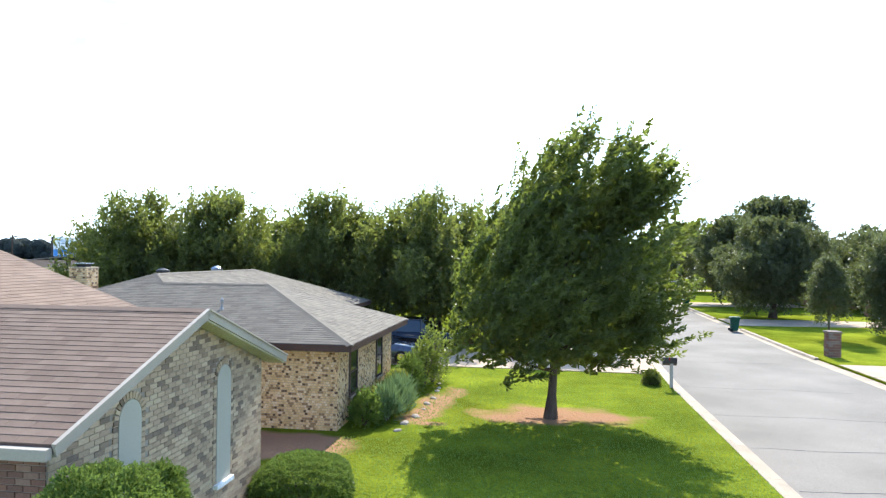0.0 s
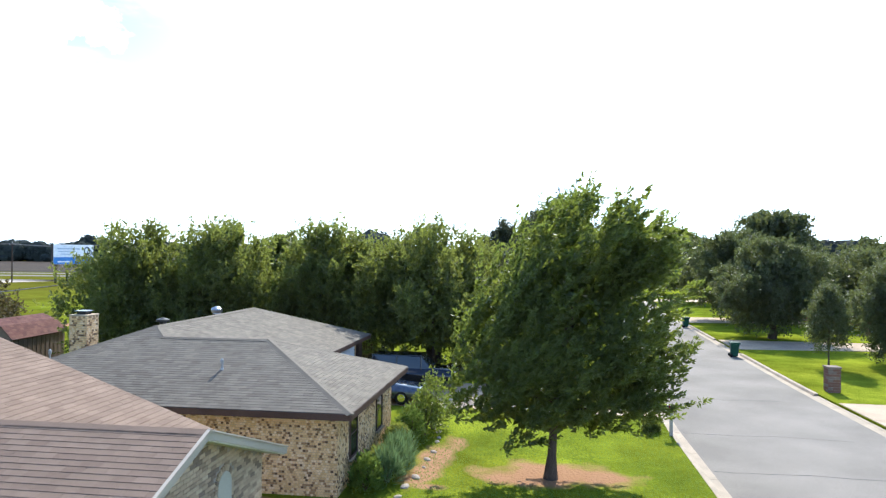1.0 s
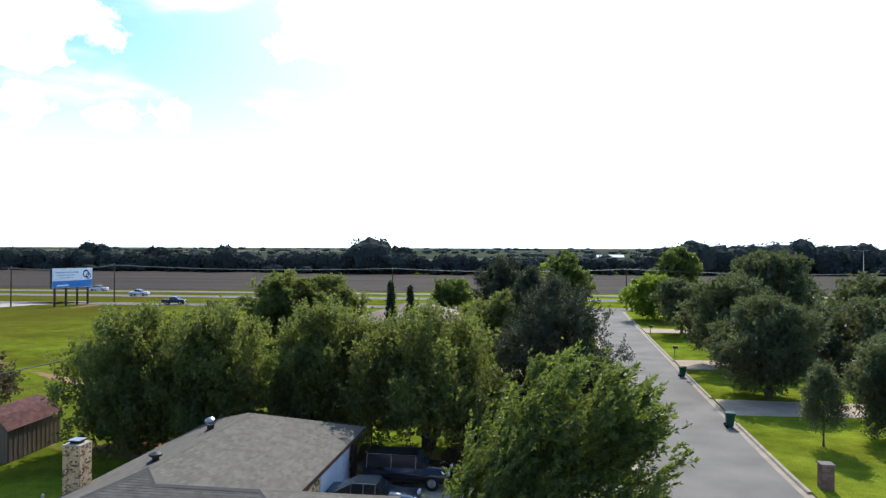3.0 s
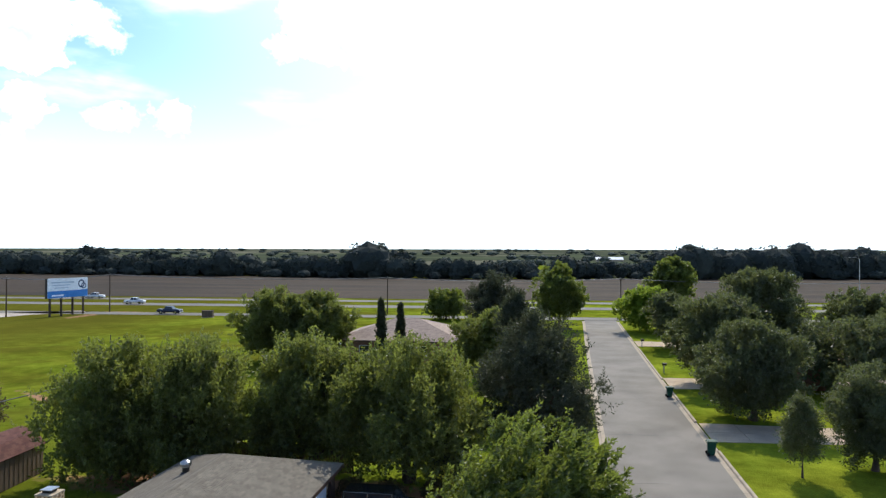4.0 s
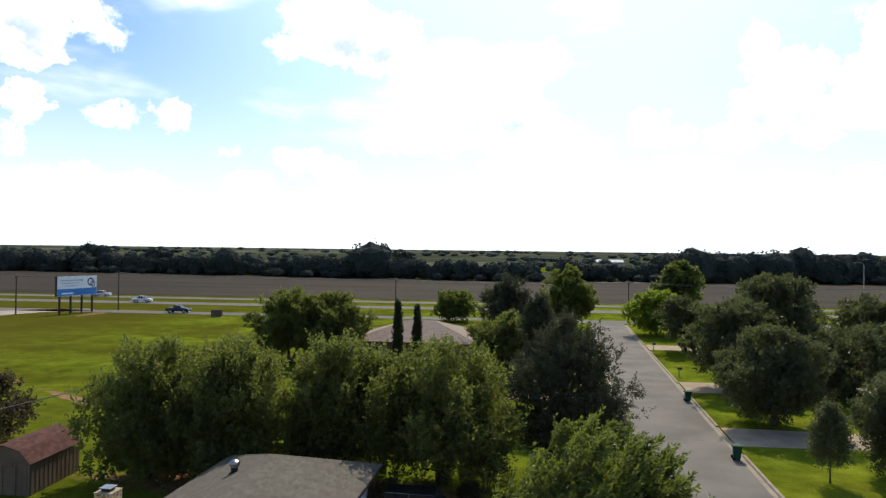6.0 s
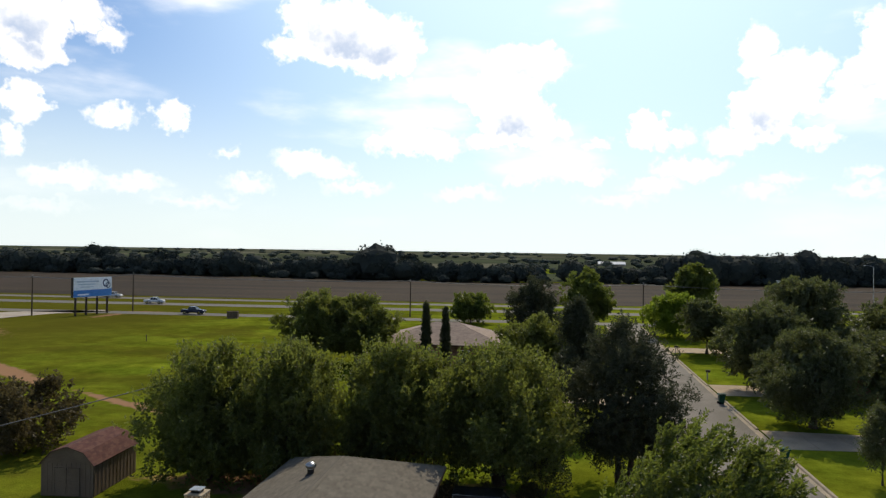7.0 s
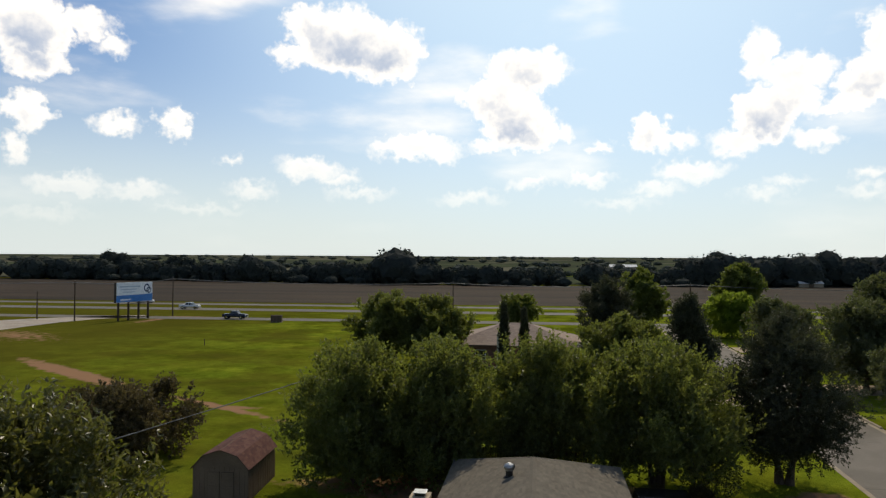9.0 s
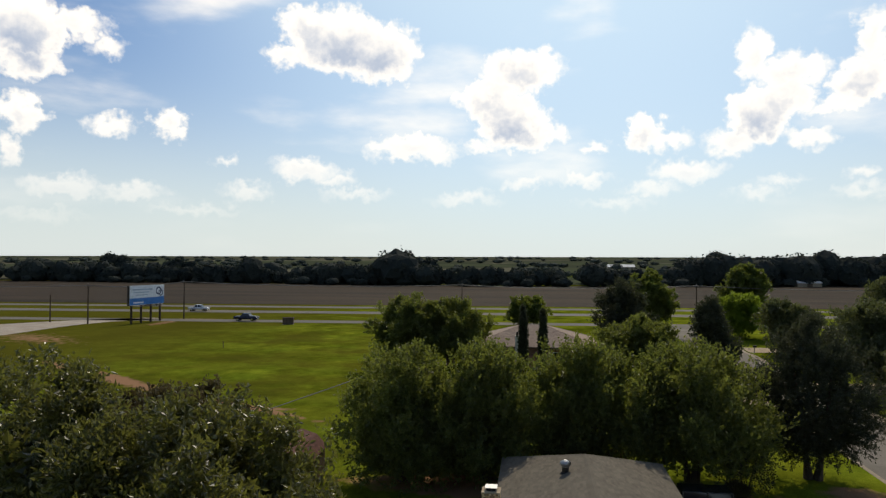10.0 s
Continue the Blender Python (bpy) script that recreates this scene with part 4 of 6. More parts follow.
            limb = part("limb", mesh_of("limb", v, f, bark), bark, root, smooth=True)
            for _ in range(3):
                g2 = Vector(p2[3]) + Vector(rng.normal(0, 0.3 * radius, 3)) * 0.8
                g2.z = max(g2.z, trunk + 0.12 * crown_h)
                v, f = tube([p2[3], (Vector(p2[3]) + g2) / 2 + Vector(rng.normal(0, 0.06, 3)), g2], [r2[3] * 0.6, r2[3] * 0.4, 0.008], 5)
                part("twig", mesh_of("twig", v, f, bark), bark, limb)
    return root


# The tree on the front lawn, blown to one side.
tree((1.4, 22.8), 8.2, 3.25, 12, "leafy green maple blown by the wind on the front lawn", M_LEAF, trunk=1.25, girth=0.17, shape="blown", shoots=1100, per=38, lobes=150,
     leaf=(0.15, 0.062), shoot=0.95, fluff=0.03, core=2.6, wind=(1.1, 0.1, 0.7), lumps=0.3, holes=-0.4, lean=(1.5, 0.0), shift=-0.4, bough=(0.08, 0.15), draw=1.7, squash=0.75)

ROW = "trees behind the grey house"
tree((-24.7, 41.4), 7.5, 4.0, 21, "dense round green elm in a row behind the house", M_LEAF_ELM, trunk=0.35, girth=0.16, shape="dome", shoots=1500, per=13, leaf=(0.2, 0.11), shoot=1.1, wind=(0.15, 0, 0.7), lumps=0.32, holes=-0.5, fluff=0.045, stems=3, group=ROW, lobes=95, bough=(0.12, 0.21), draw=0.9, core=3.2)
tree((-19.2, 42.0), 7.6, 4.0, 22, "dense green elm with yellower shoots behind the house", M_LEAF_ELM, trunk=0.4, girth=0.16, shape="dome", shoots=1500, per=13, leaf=(0.2, 0.11), shoot=1.1, wind=(0.15, 0, 0.75), lumps=0.32, holes=-0.5, fluff=0.045, stems=3, group=ROW, lobes=95, bough=(0.12, 0.21), draw=0.9, core=3.2)
tree((-12.9, 44.6), 7.9, 4.0, 23, "dark green elm standing close between its neighbours", M_LEAF_ELM, trunk=0.9, girth=0.17, shape="dome", shoots=1300, per=13, leaf=(0.2, 0.11), shoot=1.1, wind=(0.15, 0, 0.7), lumps=0.32, holes=-0.5, fluff=0.045, stems=2, group=ROW, lobes=95, bough=(0.12, 0.21), draw=0.9, core=3.2)
tree((-5.7, 43.7), 7.6, 4.7, 24, "spreading green elm with a forked trunk beside the driveway", M_LEAF_ELM, trunk=1.0, girth=0.2, shape="dome", shoots=1700, per=13, leaf=(0.2, 0.11), shoot=1.1, wind=(0.15, 0, 0.75), lumps=0.32, holes=-0.5, fluff=0.045, stems=3, group=ROW, lobes=95, bough=(0.12, 0.21), draw=0.9, core=3.2)
tree((2.5, 45.5), 10.0, 3.6, 25, "tall dark cedar with ragged sprays beside the street", M_LEAF_CEDAR, trunk=1.3, girth=0.24, shape="egg", shoots=1500, per=20, leaf=(0.2, 0.055), shoot=0.9, lumps=0.5, holes=-0.6, fluff=0.045, stems=2, category="cedar", lobes=90, bough=(0.12, 0.2), draw=0.6, core=2.0)

tree((0.5, 64.5), 9.5, 2.9, 31, "dark cedar with a pointed ragged crown", M_LEAF_CEDAR, trunk=1.5, girth=0.25, shape="cone", shoots=950, per=18, leaf=(0.28, 0.09), shoot=1.0, lumps=0.45, category="cedar", holes=-0.3, fluff=0.05, lobes=46, bough=(0.12, 0.22), draw=1.4, core=0.6)
tree((-4.0, 96.5), 10.6, 3.5, 32, "tall loose pine behind the far house", M_LEAF_CEDAR, name="pine_tree", trunk=2.2, girth=0.24, shape="egg", shoots=1000, per=16, leaf=(0.3, 0.1), shoot=1.0, lumps=0.45, category="pine", holes=-0.5, fluff=0.06, lobes=45, bough=(0.13, 0.24), draw=1.2)
tree((6.5, 138), 11.7, 4.8, 33, "tall fresh green tree at the street's end", M_LEAF, trunk=2.0, girth=0.26, shape="egg", shoots=1300, per=14, leaf=(0.32, 0.2), shoot=0.7, lobes=55, bough=(0.15, 0.29), draw=0.5, core=1.3, holes=-0.5)
tree((-33.0, 89), 8.6, 4.6, 34, "broad round green tree at the meadow's edge", M_LEAF_ELM, trunk=1.6, girth=0.26, shape="round", shoots=1900, per=14, leaf=(0.26, 0.15), shoot=0.7, stems=2, lobes=55, bough=(0.15, 0.29), draw=0.5, core=1.3, holes=-0.5)
tree((-27.6, 90), 8.2, 4.5, 35, "round dark green tree beside its taller neighbour", M_LEAF_ELM, trunk=1.6, girth=0.26, shape="round", shoots=1800, per=14, leaf=(0.26, 0.15), shoot=0.7, stems=2, lobes=55, bough=(0.15, 0.29), draw=0.5, core=1.3, holes=-0.5)
tree((-3.1, 86), 6.7, 4.5, 36, "low round green tree beside the far house", M_LEAF_ELM, trunk=1.2, girth=0.22, shape="round", shoots=1500, per=14, leaf=(0.26, 0.15), shoot=0.7, lobes=55, bough=(0.15, 0.29), draw=0.5, core=1.3, holes=-0.5)
tree((-18.0, 151), 5.6, 4.2, 37, "small light green tree near the frontage road", M_LEAF, trunk=1.0, girth=0.18, shape="round", shoots=600, per=12, leaf=(0.4, 0.25), shoot=0.7, lobes=55, bough=(0.15, 0.29), draw=0.5, core=1.3, holes=-0.5)
for x, h in ((-17.6, 8.5), (-15.05, 7.9)):
    tree((x, 86.5), h, 0.36, 38 + int(h), "slender dark Italian cypress in front of the far house", M_LEAF_CEDAR, name="cypress", category="cypress", trunk=0.2, girth=0.12, shape="spire",
         shoots=420, per=10, leaf=(0.28, 0.12), shoot=0.5, wind=(0, 0, 1.2), lumps=0.1, holes=-2, group="pair of cypresses")

STREET = "trees along the street"
tree((23.0, 135), 7.0, 4.8, 41, "light yellow-green tree arching over the street's end", M_LEAF_LIME, trunk=1.6, girth=0.2, shape="dome", shoots=1000, per=14, leaf=(0.33, 0.2), shoot=0.7, group=STREET, lobes=55, bough=(0.15, 0.29), draw=0.5, core=1.3, holes=-0.5)
tree((23.6, 112.5), 7.6, 4.0, 42, "dark green tree with a bare lower trunk", M_LEAF_DARK, trunk=2.2, girth=0.2, shape="round", shoots=1100, per=14, leaf=(0.28, 0.17), shoot=0.7, group=STREET, lobes=55, bough=(0.15, 0.29), draw=0.5, core=1.3, holes=-0.5)
tree((34, 171), 12.4, 5.8, 43, "tall loose green tree beyond the street's end", M_LEAF, trunk=3.0, girth=0.3, shape="egg", shoots=900, per=13, leaf=(0.45, 0.28), shoot=0.7, group=STREET, lobes=55, bough=(0.15, 0.29), draw=0.5, core=1.3, holes=-0.5)
tree((22.9, 81.0), 8.8, 5.0, 44, "broad dense oak by the street", M_LEAF_DARK, trunk=1.1, girth=0.28, shape="round", shoots=1800, per=14, leaf=(0.23, 0.13), shoot=0.7, group=STREET, lobes=75, bough=(0.13, 0.25), draw=0.5, core=2.2, holes=-0.5)
tree((21.4, 64.2), 7.8, 4.25, 45, "broad dark oak shading a front lawn", M_LEAF_DARK, trunk=0.8, girth=0.3, shape="round", shoots=1800, per=14, leaf=(0.18, 0.1), shoot=0.7, group=STREET, lobes=75, bough=(0.13, 0.25), draw=0.5, core=3.6, holes=-0.5)
tree((29.6, 88.5), 11.6, 5.4, 46, "tall wide oak above the roofs", M_LEAF_DARK, trunk=2.0, girth=0.32, shape="round", shoots=1900, per=14, leaf=(0.26, 0.15), shoot=0.7, group=STREET, lobes=75, bough=(0.13, 0.25), draw=0.5, core=1.3, holes=-0.5)
tree((47.6, 102), 8.6, 5.0, 47, "dark round tree behind the houses", M_LEAF_DARK, trunk=1.8, girth=0.3, shape="round", shoots=800, per=14, leaf=(0.32, 0.19), shoot=0.7, group=STREET, lobes=55, bough=(0.15, 0.29), draw=0.5, core=1.3, holes=-0.5)
tree((35.5, 77), 6.9, 6.0, 48, "wide low dark tree over a back garden", M_LEAF_DARK, trunk=0.8, girth=0.28, shape="dome", shoots=1600, per=14, leaf=(0.24, 0.14), shoot=0.7, group=STREET, lobes=75, bough=(0.13, 0.25), draw=0.5, core=1.3, holes=-0.5)
tree((46.5, 84), 8.3, 6.0, 49, "wide dark tree beside a garden roof", M_LEAF_DARK, trunk=0.8, girth=0.28, shape="dome", shoots=900, per=14, leaf=(0.28, 0.17), shoot=0.7, group=STREET, lobes=55, bough=(0.15, 0.29), draw=0.5, core=1.3, holes=-0.5)
tree((19.8, 48.3), 5.1, 0.85, 50, "small upright young tree on a green lawn", M_LEAF_DARK, trunk=1.35, girth=0.06, shape="spire", shoots=480, per=14, leaf=(0.13, 0.065), shoot=0.7, lumps=0.3, holes=-0.5, group=STREET)
tree((25.3, 50.6), 6.6, 2.5, 51, "dense dark oak beside a white garage", M_LEAF_DARK, trunk=0.7, girth=0.2, shape="round", shoots=1700, per=14, leaf=(0.14, 0.08), shoot=0.7, group=STREET, lobes=75, bough=(0.13, 0.25), draw=0.5, core=2.2, holes=-0.5)

tree((-22.6, 9.4), 11.1, 3.45, 61, "tall leafy green tree in the back garden", M_LEAF_YELLOW, trunk=4.0, girth=0.22, shape="dome", shoots=2700, per=20, leaf=(0.135, 0.055), shoot=0.55, fluff=0.1, lumps=0.35, holes=-0.3, lobes=95, bough=(0.11, 0.21), draw=0.6, core=2.6)
tree((-26.7, 9.9), 11.5, 3.3, 62, "tall leafy green tree beside its neighbour", M_LEAF_YELLOW, trunk=4.0, girth=0.22, shape="dome", shoots=2700, per=20, leaf=(0.135, 0.055), shoot=0.55, fluff=0.1, lumps=0.35, holes=-0.3, lobes=95, bough=(0.11, 0.21), draw=0.6, core=2.6)
tree((-42.6, 45.0), 3.7, 5.2, 63, "low spreading tree with olive and russet leaves", M_LEAF_RUSSET, trunk=1.2, girth=0.18, shape="dome", shoots=1100, per=12, leaf=(0.22, 0.13), shoot=0.7, stems=3, lobes=40, bough=(0.15, 0.28), draw=0.5)


def far_woods():
    """The belt of woods beyond the field, and thinner belts behind it: crowns of small leafy faces."""
    rng = np.random.default_rng(77)
    spots, outs, sizes, cores, tris = [], [], [], [], []
    balls = []
    for level in (1, 2):
        bm = bmesh.new()
        bmesh.ops.create_icosphere(bm, subdivisions=level, radius=1.0)
        balls.append((np.array([v.co for v in bm.verts]), np.array([[v.index for v in f.verts] for f in bm.faces])))
        bm.free()

    def crown(x, y, hh, rr, count, size, level):
        """One far tree: a lumpy heap of boughs with ragged leaf clumps over it."""
        g = land(y)
        key = int(rng.integers(1e6))
        d = rng.normal(size=(count, 3))
        d[:, 2] = np.abs(d[:, 2]) - 0.35
        d /= np.linalg.norm(d, axis=1, keepdims=True)

        def skin(e, grow):
            bumps = grow * (1 + 0.17 * lump(e * 2.2, key, 1.6) + 0.14 * lump(e * 6.0, key + 1, 1.6))
            q = np.stack([x + e[:, 0] * rr * bumps, y + e[:, 1] * rr * bumps, g + hh * 0.45 + e[:, 2] * hh * 0.55 * bumps], 1)
            q[:, 2] = np.maximum(q[:, 2], g - 0.3)
            return q

        spots.append(skin(d, rng.uniform(0.82, 0.92, count)))
        outs.append(d * 0.8 + rng.normal(0, 0.6, (count, 3)) + np.array([0, 0, 0.4]))
        sizes.append(size * rng.uniform(0.6, 1.4, count))
        tris.append(balls[level][1] + sum(len(c) for c in cores))
        cores.append(skin(balls[level][0], 0.88))

    def belt(y0, spread, x0, x1, gap, height, count, size, wide=0.6, level=0, share=1.0):
        x = x0
        while x < x1:
            y = woods_edge(x) + y0 + rng.uniform(-spread, spread)
            hh = height * rng.choice([0.72, 0.86, 1.0, 1.12], p=[0.25, 0.3, 0.3, 0.15]) * rng.uniform(0.92, 1.08)
            if rng.random() < share:
                crown(x, y, hh, hh * wide * rng.uniform(0.8, 1.25), count, size, level)
            x += gap * rng.uniform(0.6, 1.5)

    # The near edge: scrub, then tall trees whose height changes along the belt, open at one place.
    sections = ((-640, -392, 12.0), (-372, -300, 15.0), (-300, -212, 13.6), (-212, -194, 17.0), (-194, -152, 10.0), (-152, -108, 13.5), (-108, -92, 20.0), (-92, -76, 16.0), (-76, 0, 10.8),
                (17, 30, 14.5), (30, 78, 10.0), (78, 98, 20.0), (98, 640, 18.6))
    for x0, x1, h in sections:
        belt(3, 4, x0, x1, 9.0, min(5.0, h * 0.45), 150, 1.0, 0.9, 1, 0.6)
        belt(13, 5, x0, x1, 8.0, h, 480, 1.25, 0.56, 1)
        belt(24, 6, x0, x1, 8.0, h * 0.95, 300, 1.1, 0.55, 1)
        belt(40, 8, x0, x1, 11.0, h * 0.9, 150, 1.2, 0.6, 1)
    for x, y, h in ((-334, 470, 20.5), (-324, 472, 18.5), (-258, 432, 16.5), (-250, 434, 15.0), (-204, 425, 17.5), (-106, 424, 19.5), (-98, 426, 21.0), (-84, 428, 17.0)):
        crown(x, y, h, h * 0.42, 700, 1.35, 1)

    def gather(name, material, label):
        """All that has been heaped up so far, as one object."""
        p, out, size = np.concatenate(spots), np.concatenate(outs), np.concatenate(sizes)[:, None]
        out /= np.linalg.norm(out, axis=1, keepdims=True)
        a = np.cross(out, rng.normal(size=out.shape))
        a /= np.linalg.norm(a, axis=1, keepdims=True)
        b = np.cross(out, a)
        verts = np.stack([p + a * size * 0.6, p + b * size * 0.5, p - a * size * 0.6, p - b * size * 0.5], 1).reshape(-1, 3)
        shell = len(verts)
        core, sides = np.concatenate(cores), np.concatenate(tris) + shell
        every = [tuple(f) for f in np.arange(shell).reshape(-1, 4).tolist()] + [tuple(f) for f in sides.tolist()]
        tagged(new(name, mesh_of(name, np.concatenate([verts, core]), every, material)), label, "woods", kind="stuff")
        for heap in (spots, outs, sizes, cores, tris):
            heap.clear()

    gather("far_woods", M_LEAF_FAR, "dark green belt of woods beyond the brown field")
    # Hedgerows, groves and single trees between the fields behind; leaf colour paled for haze.
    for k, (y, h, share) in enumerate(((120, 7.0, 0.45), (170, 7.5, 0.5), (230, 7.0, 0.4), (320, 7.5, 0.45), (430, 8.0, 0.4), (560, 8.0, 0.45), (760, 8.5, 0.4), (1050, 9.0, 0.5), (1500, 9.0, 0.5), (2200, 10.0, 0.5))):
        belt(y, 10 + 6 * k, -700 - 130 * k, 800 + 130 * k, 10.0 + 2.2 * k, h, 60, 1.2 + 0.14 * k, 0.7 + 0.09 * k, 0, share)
    gather("far_groves", M_LEAF_GROVE_HAZED, "groves and hedgerows among the far fields, coloured paler for distance haze")


far_woods()


# ---- houses ----
def face_mesh(name, faces, thick, material):
    """Roof deck: faces given by corners, drawn down by a thickness."""
    bm = bmesh.new()
    seen = {}

    def vert(p):
        key = tuple(round(c, 3) for c in p)
        if key not in seen:
            seen[key] = bm.verts.new(key)
        return seen[key]

    made = [bm.faces.new([vert(p) for p in f]) for f in faces]
    bmesh.ops.recalc_face_normals(bm, faces=made)
    if sum(f.normal.z for f in made) < 0:
        bmesh.ops.reverse_faces(bm, faces=made)
    r = bmesh.ops.extrude_face_region(bm, geom=made)
    low = [g for g in r["geom"] if isinstance(g, bmesh.types.BMVert)]
    bmesh.ops.translate(bm, verts=low, vec=(0, 0, -thick))
    bmesh.ops.recalc_face_normals(bm, faces=bm.faces)
    return bm


def shingles(roof, faces, material, one=None, near=None, tab=0.32, rise=0.145, seed=3):
    """Tabs over roof faces: those near a place as pieces of their own, the rest joined."""
    for k, face in enumerate(faces):
        c, u, v, w, s = shingle_field(face, tab, rise, seed=seed + k)
        if not len(c):
            continue
        if one is not None and near is not None and k == 0:
            far = np.linalg.norm(c[:, :2] - np.array(near), axis=1)
            order = np.argsort(np.where(s[:, 0] > tab - 0.01, far, 1e3))
            pick, rest = order[:290], order[290:]
            shape = blocks("shingle", np.zeros((1, 3)), u, v, w, np.array([[tab - 0.003, rise * 1.03, 0.008]]), one)
            for i in pick:
                part("shingle", shape, one, roof, at=Matrix.Translation(c[i]))
            c, s = c[rest], s[rest]
        me = blocks("shingle_cover", c, u, v, w, s, material)
        part("shingle_cover", me, material, roof)["kind"] = "stuff"


def caps(roof, lines, material, thick=0.03):
    """Ridge and hip caps: short overlapping pieces along lines."""
    for a, b in lines:
        a, b = Vector(a), Vector(b)
        n = max(2, round((b - a).length / 0.3))
        side = (b - a).cross(Vector((0, 0, 1))).normalized()
        step = (b - a) / n
        verts = []
        for o, z in ((Vector((0, 0, 0)), 0.0), (step * 1.1, 0.008)):
            for sx, dz in ((-0.14, -0.052), (0, 0.0), (0.14, -0.052)):
                verts.append(o + side * sx + Vector((0, 0, 0.026 + dz + z)))
        piece = mesh_of("ridge_cap", verts, [(0, 1, 4, 3), (1, 2, 5, 4), (0, 2, 1), (3, 4, 5)], material)
        for i in range(n):
            part("ridge_cap", piece, material, roof, at=Matrix.Translation(a + step * i))


def wall(parent, a, b, z0, z1, backing, brick_mat, allowed=None, name="wall", thick=0.2, seed=1, one=None, near_u=None, gable=None, brick=(0.2, 0.07, 0.02)):
    """A brick wall from a to b (seen from its right-hand side), with recessed joints; gable(u) gives the height of its top."""
    a, b = Vector((*a, 0)), Vector((*b, 0))
    width = (b - a).length
    u = (b - a).normalized()
    out = Vector((u.y, -u.x, 0))
    m = Matrix(((u.x, out.x, 0, a.x), (u.y, out.y, 0, a.y), (0, 0, 1, 0), (0, 0, 0, 1)))
    if gable:
        pts = [(0, z0), (width, z0)] + [(s, gable(s)) for s in np.linspace(width, 0, 41)]
    else:
        pts = [(0, z0), (width, z0), (width, z1), (0, z1)]
    bm = bmesh.new()
    f = [bm.verts.new((p, 0, q)) for p, q in pts]
    g = [bm.verts.new((p, -thick, q)) for p, q in pts]
    bm.faces.new(f)
    bm.faces.new(g[::-1])
    for i in range(len(f)):
        bm.faces.new((f[i], g[i], g[(i + 1) % len(f)], f[(i + 1) % len(f)]))
    bmesh.ops.recalc_face_normals(bm, faces=bm.faces)
    w = part(name, bm, backing, parent, at=m)
    top = gable or (lambda s: np.full_like(s, z1))

    def ok(us, zs):
        good = (zs + 0.05 + z0 < top(us)) if gable else np.ones(len(us), bool)
        if allowed:
            good &= allowed(us, zs + z0)
        return good

    us, zs, sizes = brick_field(width, (z1 if not gable else float(max(gable(np.linspace(0, width, 60))))) - z0, ok, brick, seed=seed)
    zs = zs + z0
    centres = np.stack([us, np.full(len(us), 0.004), zs], 1)
    if one is not None:
        order = np.argsort(np.abs(us - near_u[0]) + np.abs(zs - near_u[1]) + np.where(sizes[:, 0] < 0.19, 50, 0))
        shape = blocks("brick", np.zeros((1, 3)), (1, 0, 0), (0, 1, 0), (0, 0, 1), np.array([[0.2, 0.024, 0.07]]), one)
        for i in order[:290]:
            part("brick", shape, one, w, at=Matrix.Translation(centres[i]))
        centres, sizes = centres[order[290:]], sizes[order[290:]]
    me = blocks("brick_face", centres, (1, 0, 0), (0, 1, 0), (0, 0, 1), sizes, brick_mat)
    part("brick_face", me, brick_mat, w)["kind"] = "stuff"
    return w


def window_unit(parent, m, w, h, frame_mat, name="window"):
    """A window in a wall's own axes: frame, mullion, two panes, sill."""
    bm = bmesh.new()
    for lo, hi in (((-w / 2, -0.03, 0), (-w / 2 + 0.06, 0.03, h)), ((w / 2 - 0.06, -0.03, 0), (w / 2, 0.03, h)), ((-w / 2 + 0.06, -0.03, h - 0.06), (w / 2 - 0.06, 0.03, h)),
                   ((-w / 2 + 0.06, -0.03, 0), (w / 2 - 0.06, 0.03, 0.06)), ((-w / 2 + 0.06, -0.02, h / 2 - 0.02), (w / 2 - 0.06, 0.02, h / 2 + 0.02))):
        box(bm, lo, hi)
    f = part(name, bm, frame_mat, parent, at=m)
    for z0, z1 in ((0.06, h / 2 - 0.02), (h / 2 + 0.02, h - 0.06)):
        part("pane", boxed((-w / 2 + 0.06, -0.008, z0), (w / 2 - 0.06, 0.008, z1)), M_GLASS, f)
    part("sill", boxed((-w / 2 - 0.06, -0.02, -0.07), (w / 2 + 0.06, 0.10, -0.005), 0.01), M_CONCRETE, f)
    return f


def wall_frame(a, b, u):
    """The pose of a fitting on a wall from a to b, u metres along it: x along, y outward."""
    a, b = Vector((*a, 0)), Vector((*b, 0))
    d = (b - a).normalized()
    p = a + d * u
    return Matrix(((d.x, d.y, 0, p.x), (d.y, -d.x, 0, p.y), (0, 0, 1, 0), (0, 0, 0, 1)))


def roof_vent(at, z, tall=0.45, r=0.1, label="galvanised roof vent with a round cap", metal=None, name="roof_vent"):
    metal = metal or M_METAL
    root = thing(name, pose(at[0], at[1], z), label, "vent")
    part("pipe", rodded((0, 0, -0.25), (0, 0, tall), r * 0.8, sides=12), metal, root)
    part("cap", rod(rodded((0, 0, tall * 0.72), (0, 0, tall), r * 1.5, r * 1.5, 14), (0, 0, tall), (0, 0, tall + 0.07), r * 1.5, r * 0.3, 14), metal, root)
    part("flashing", rodded((0, 0, -0.06), (0, 0, 0.06), r * 2.2, r * 1.0, 12), metal, root)
    return root


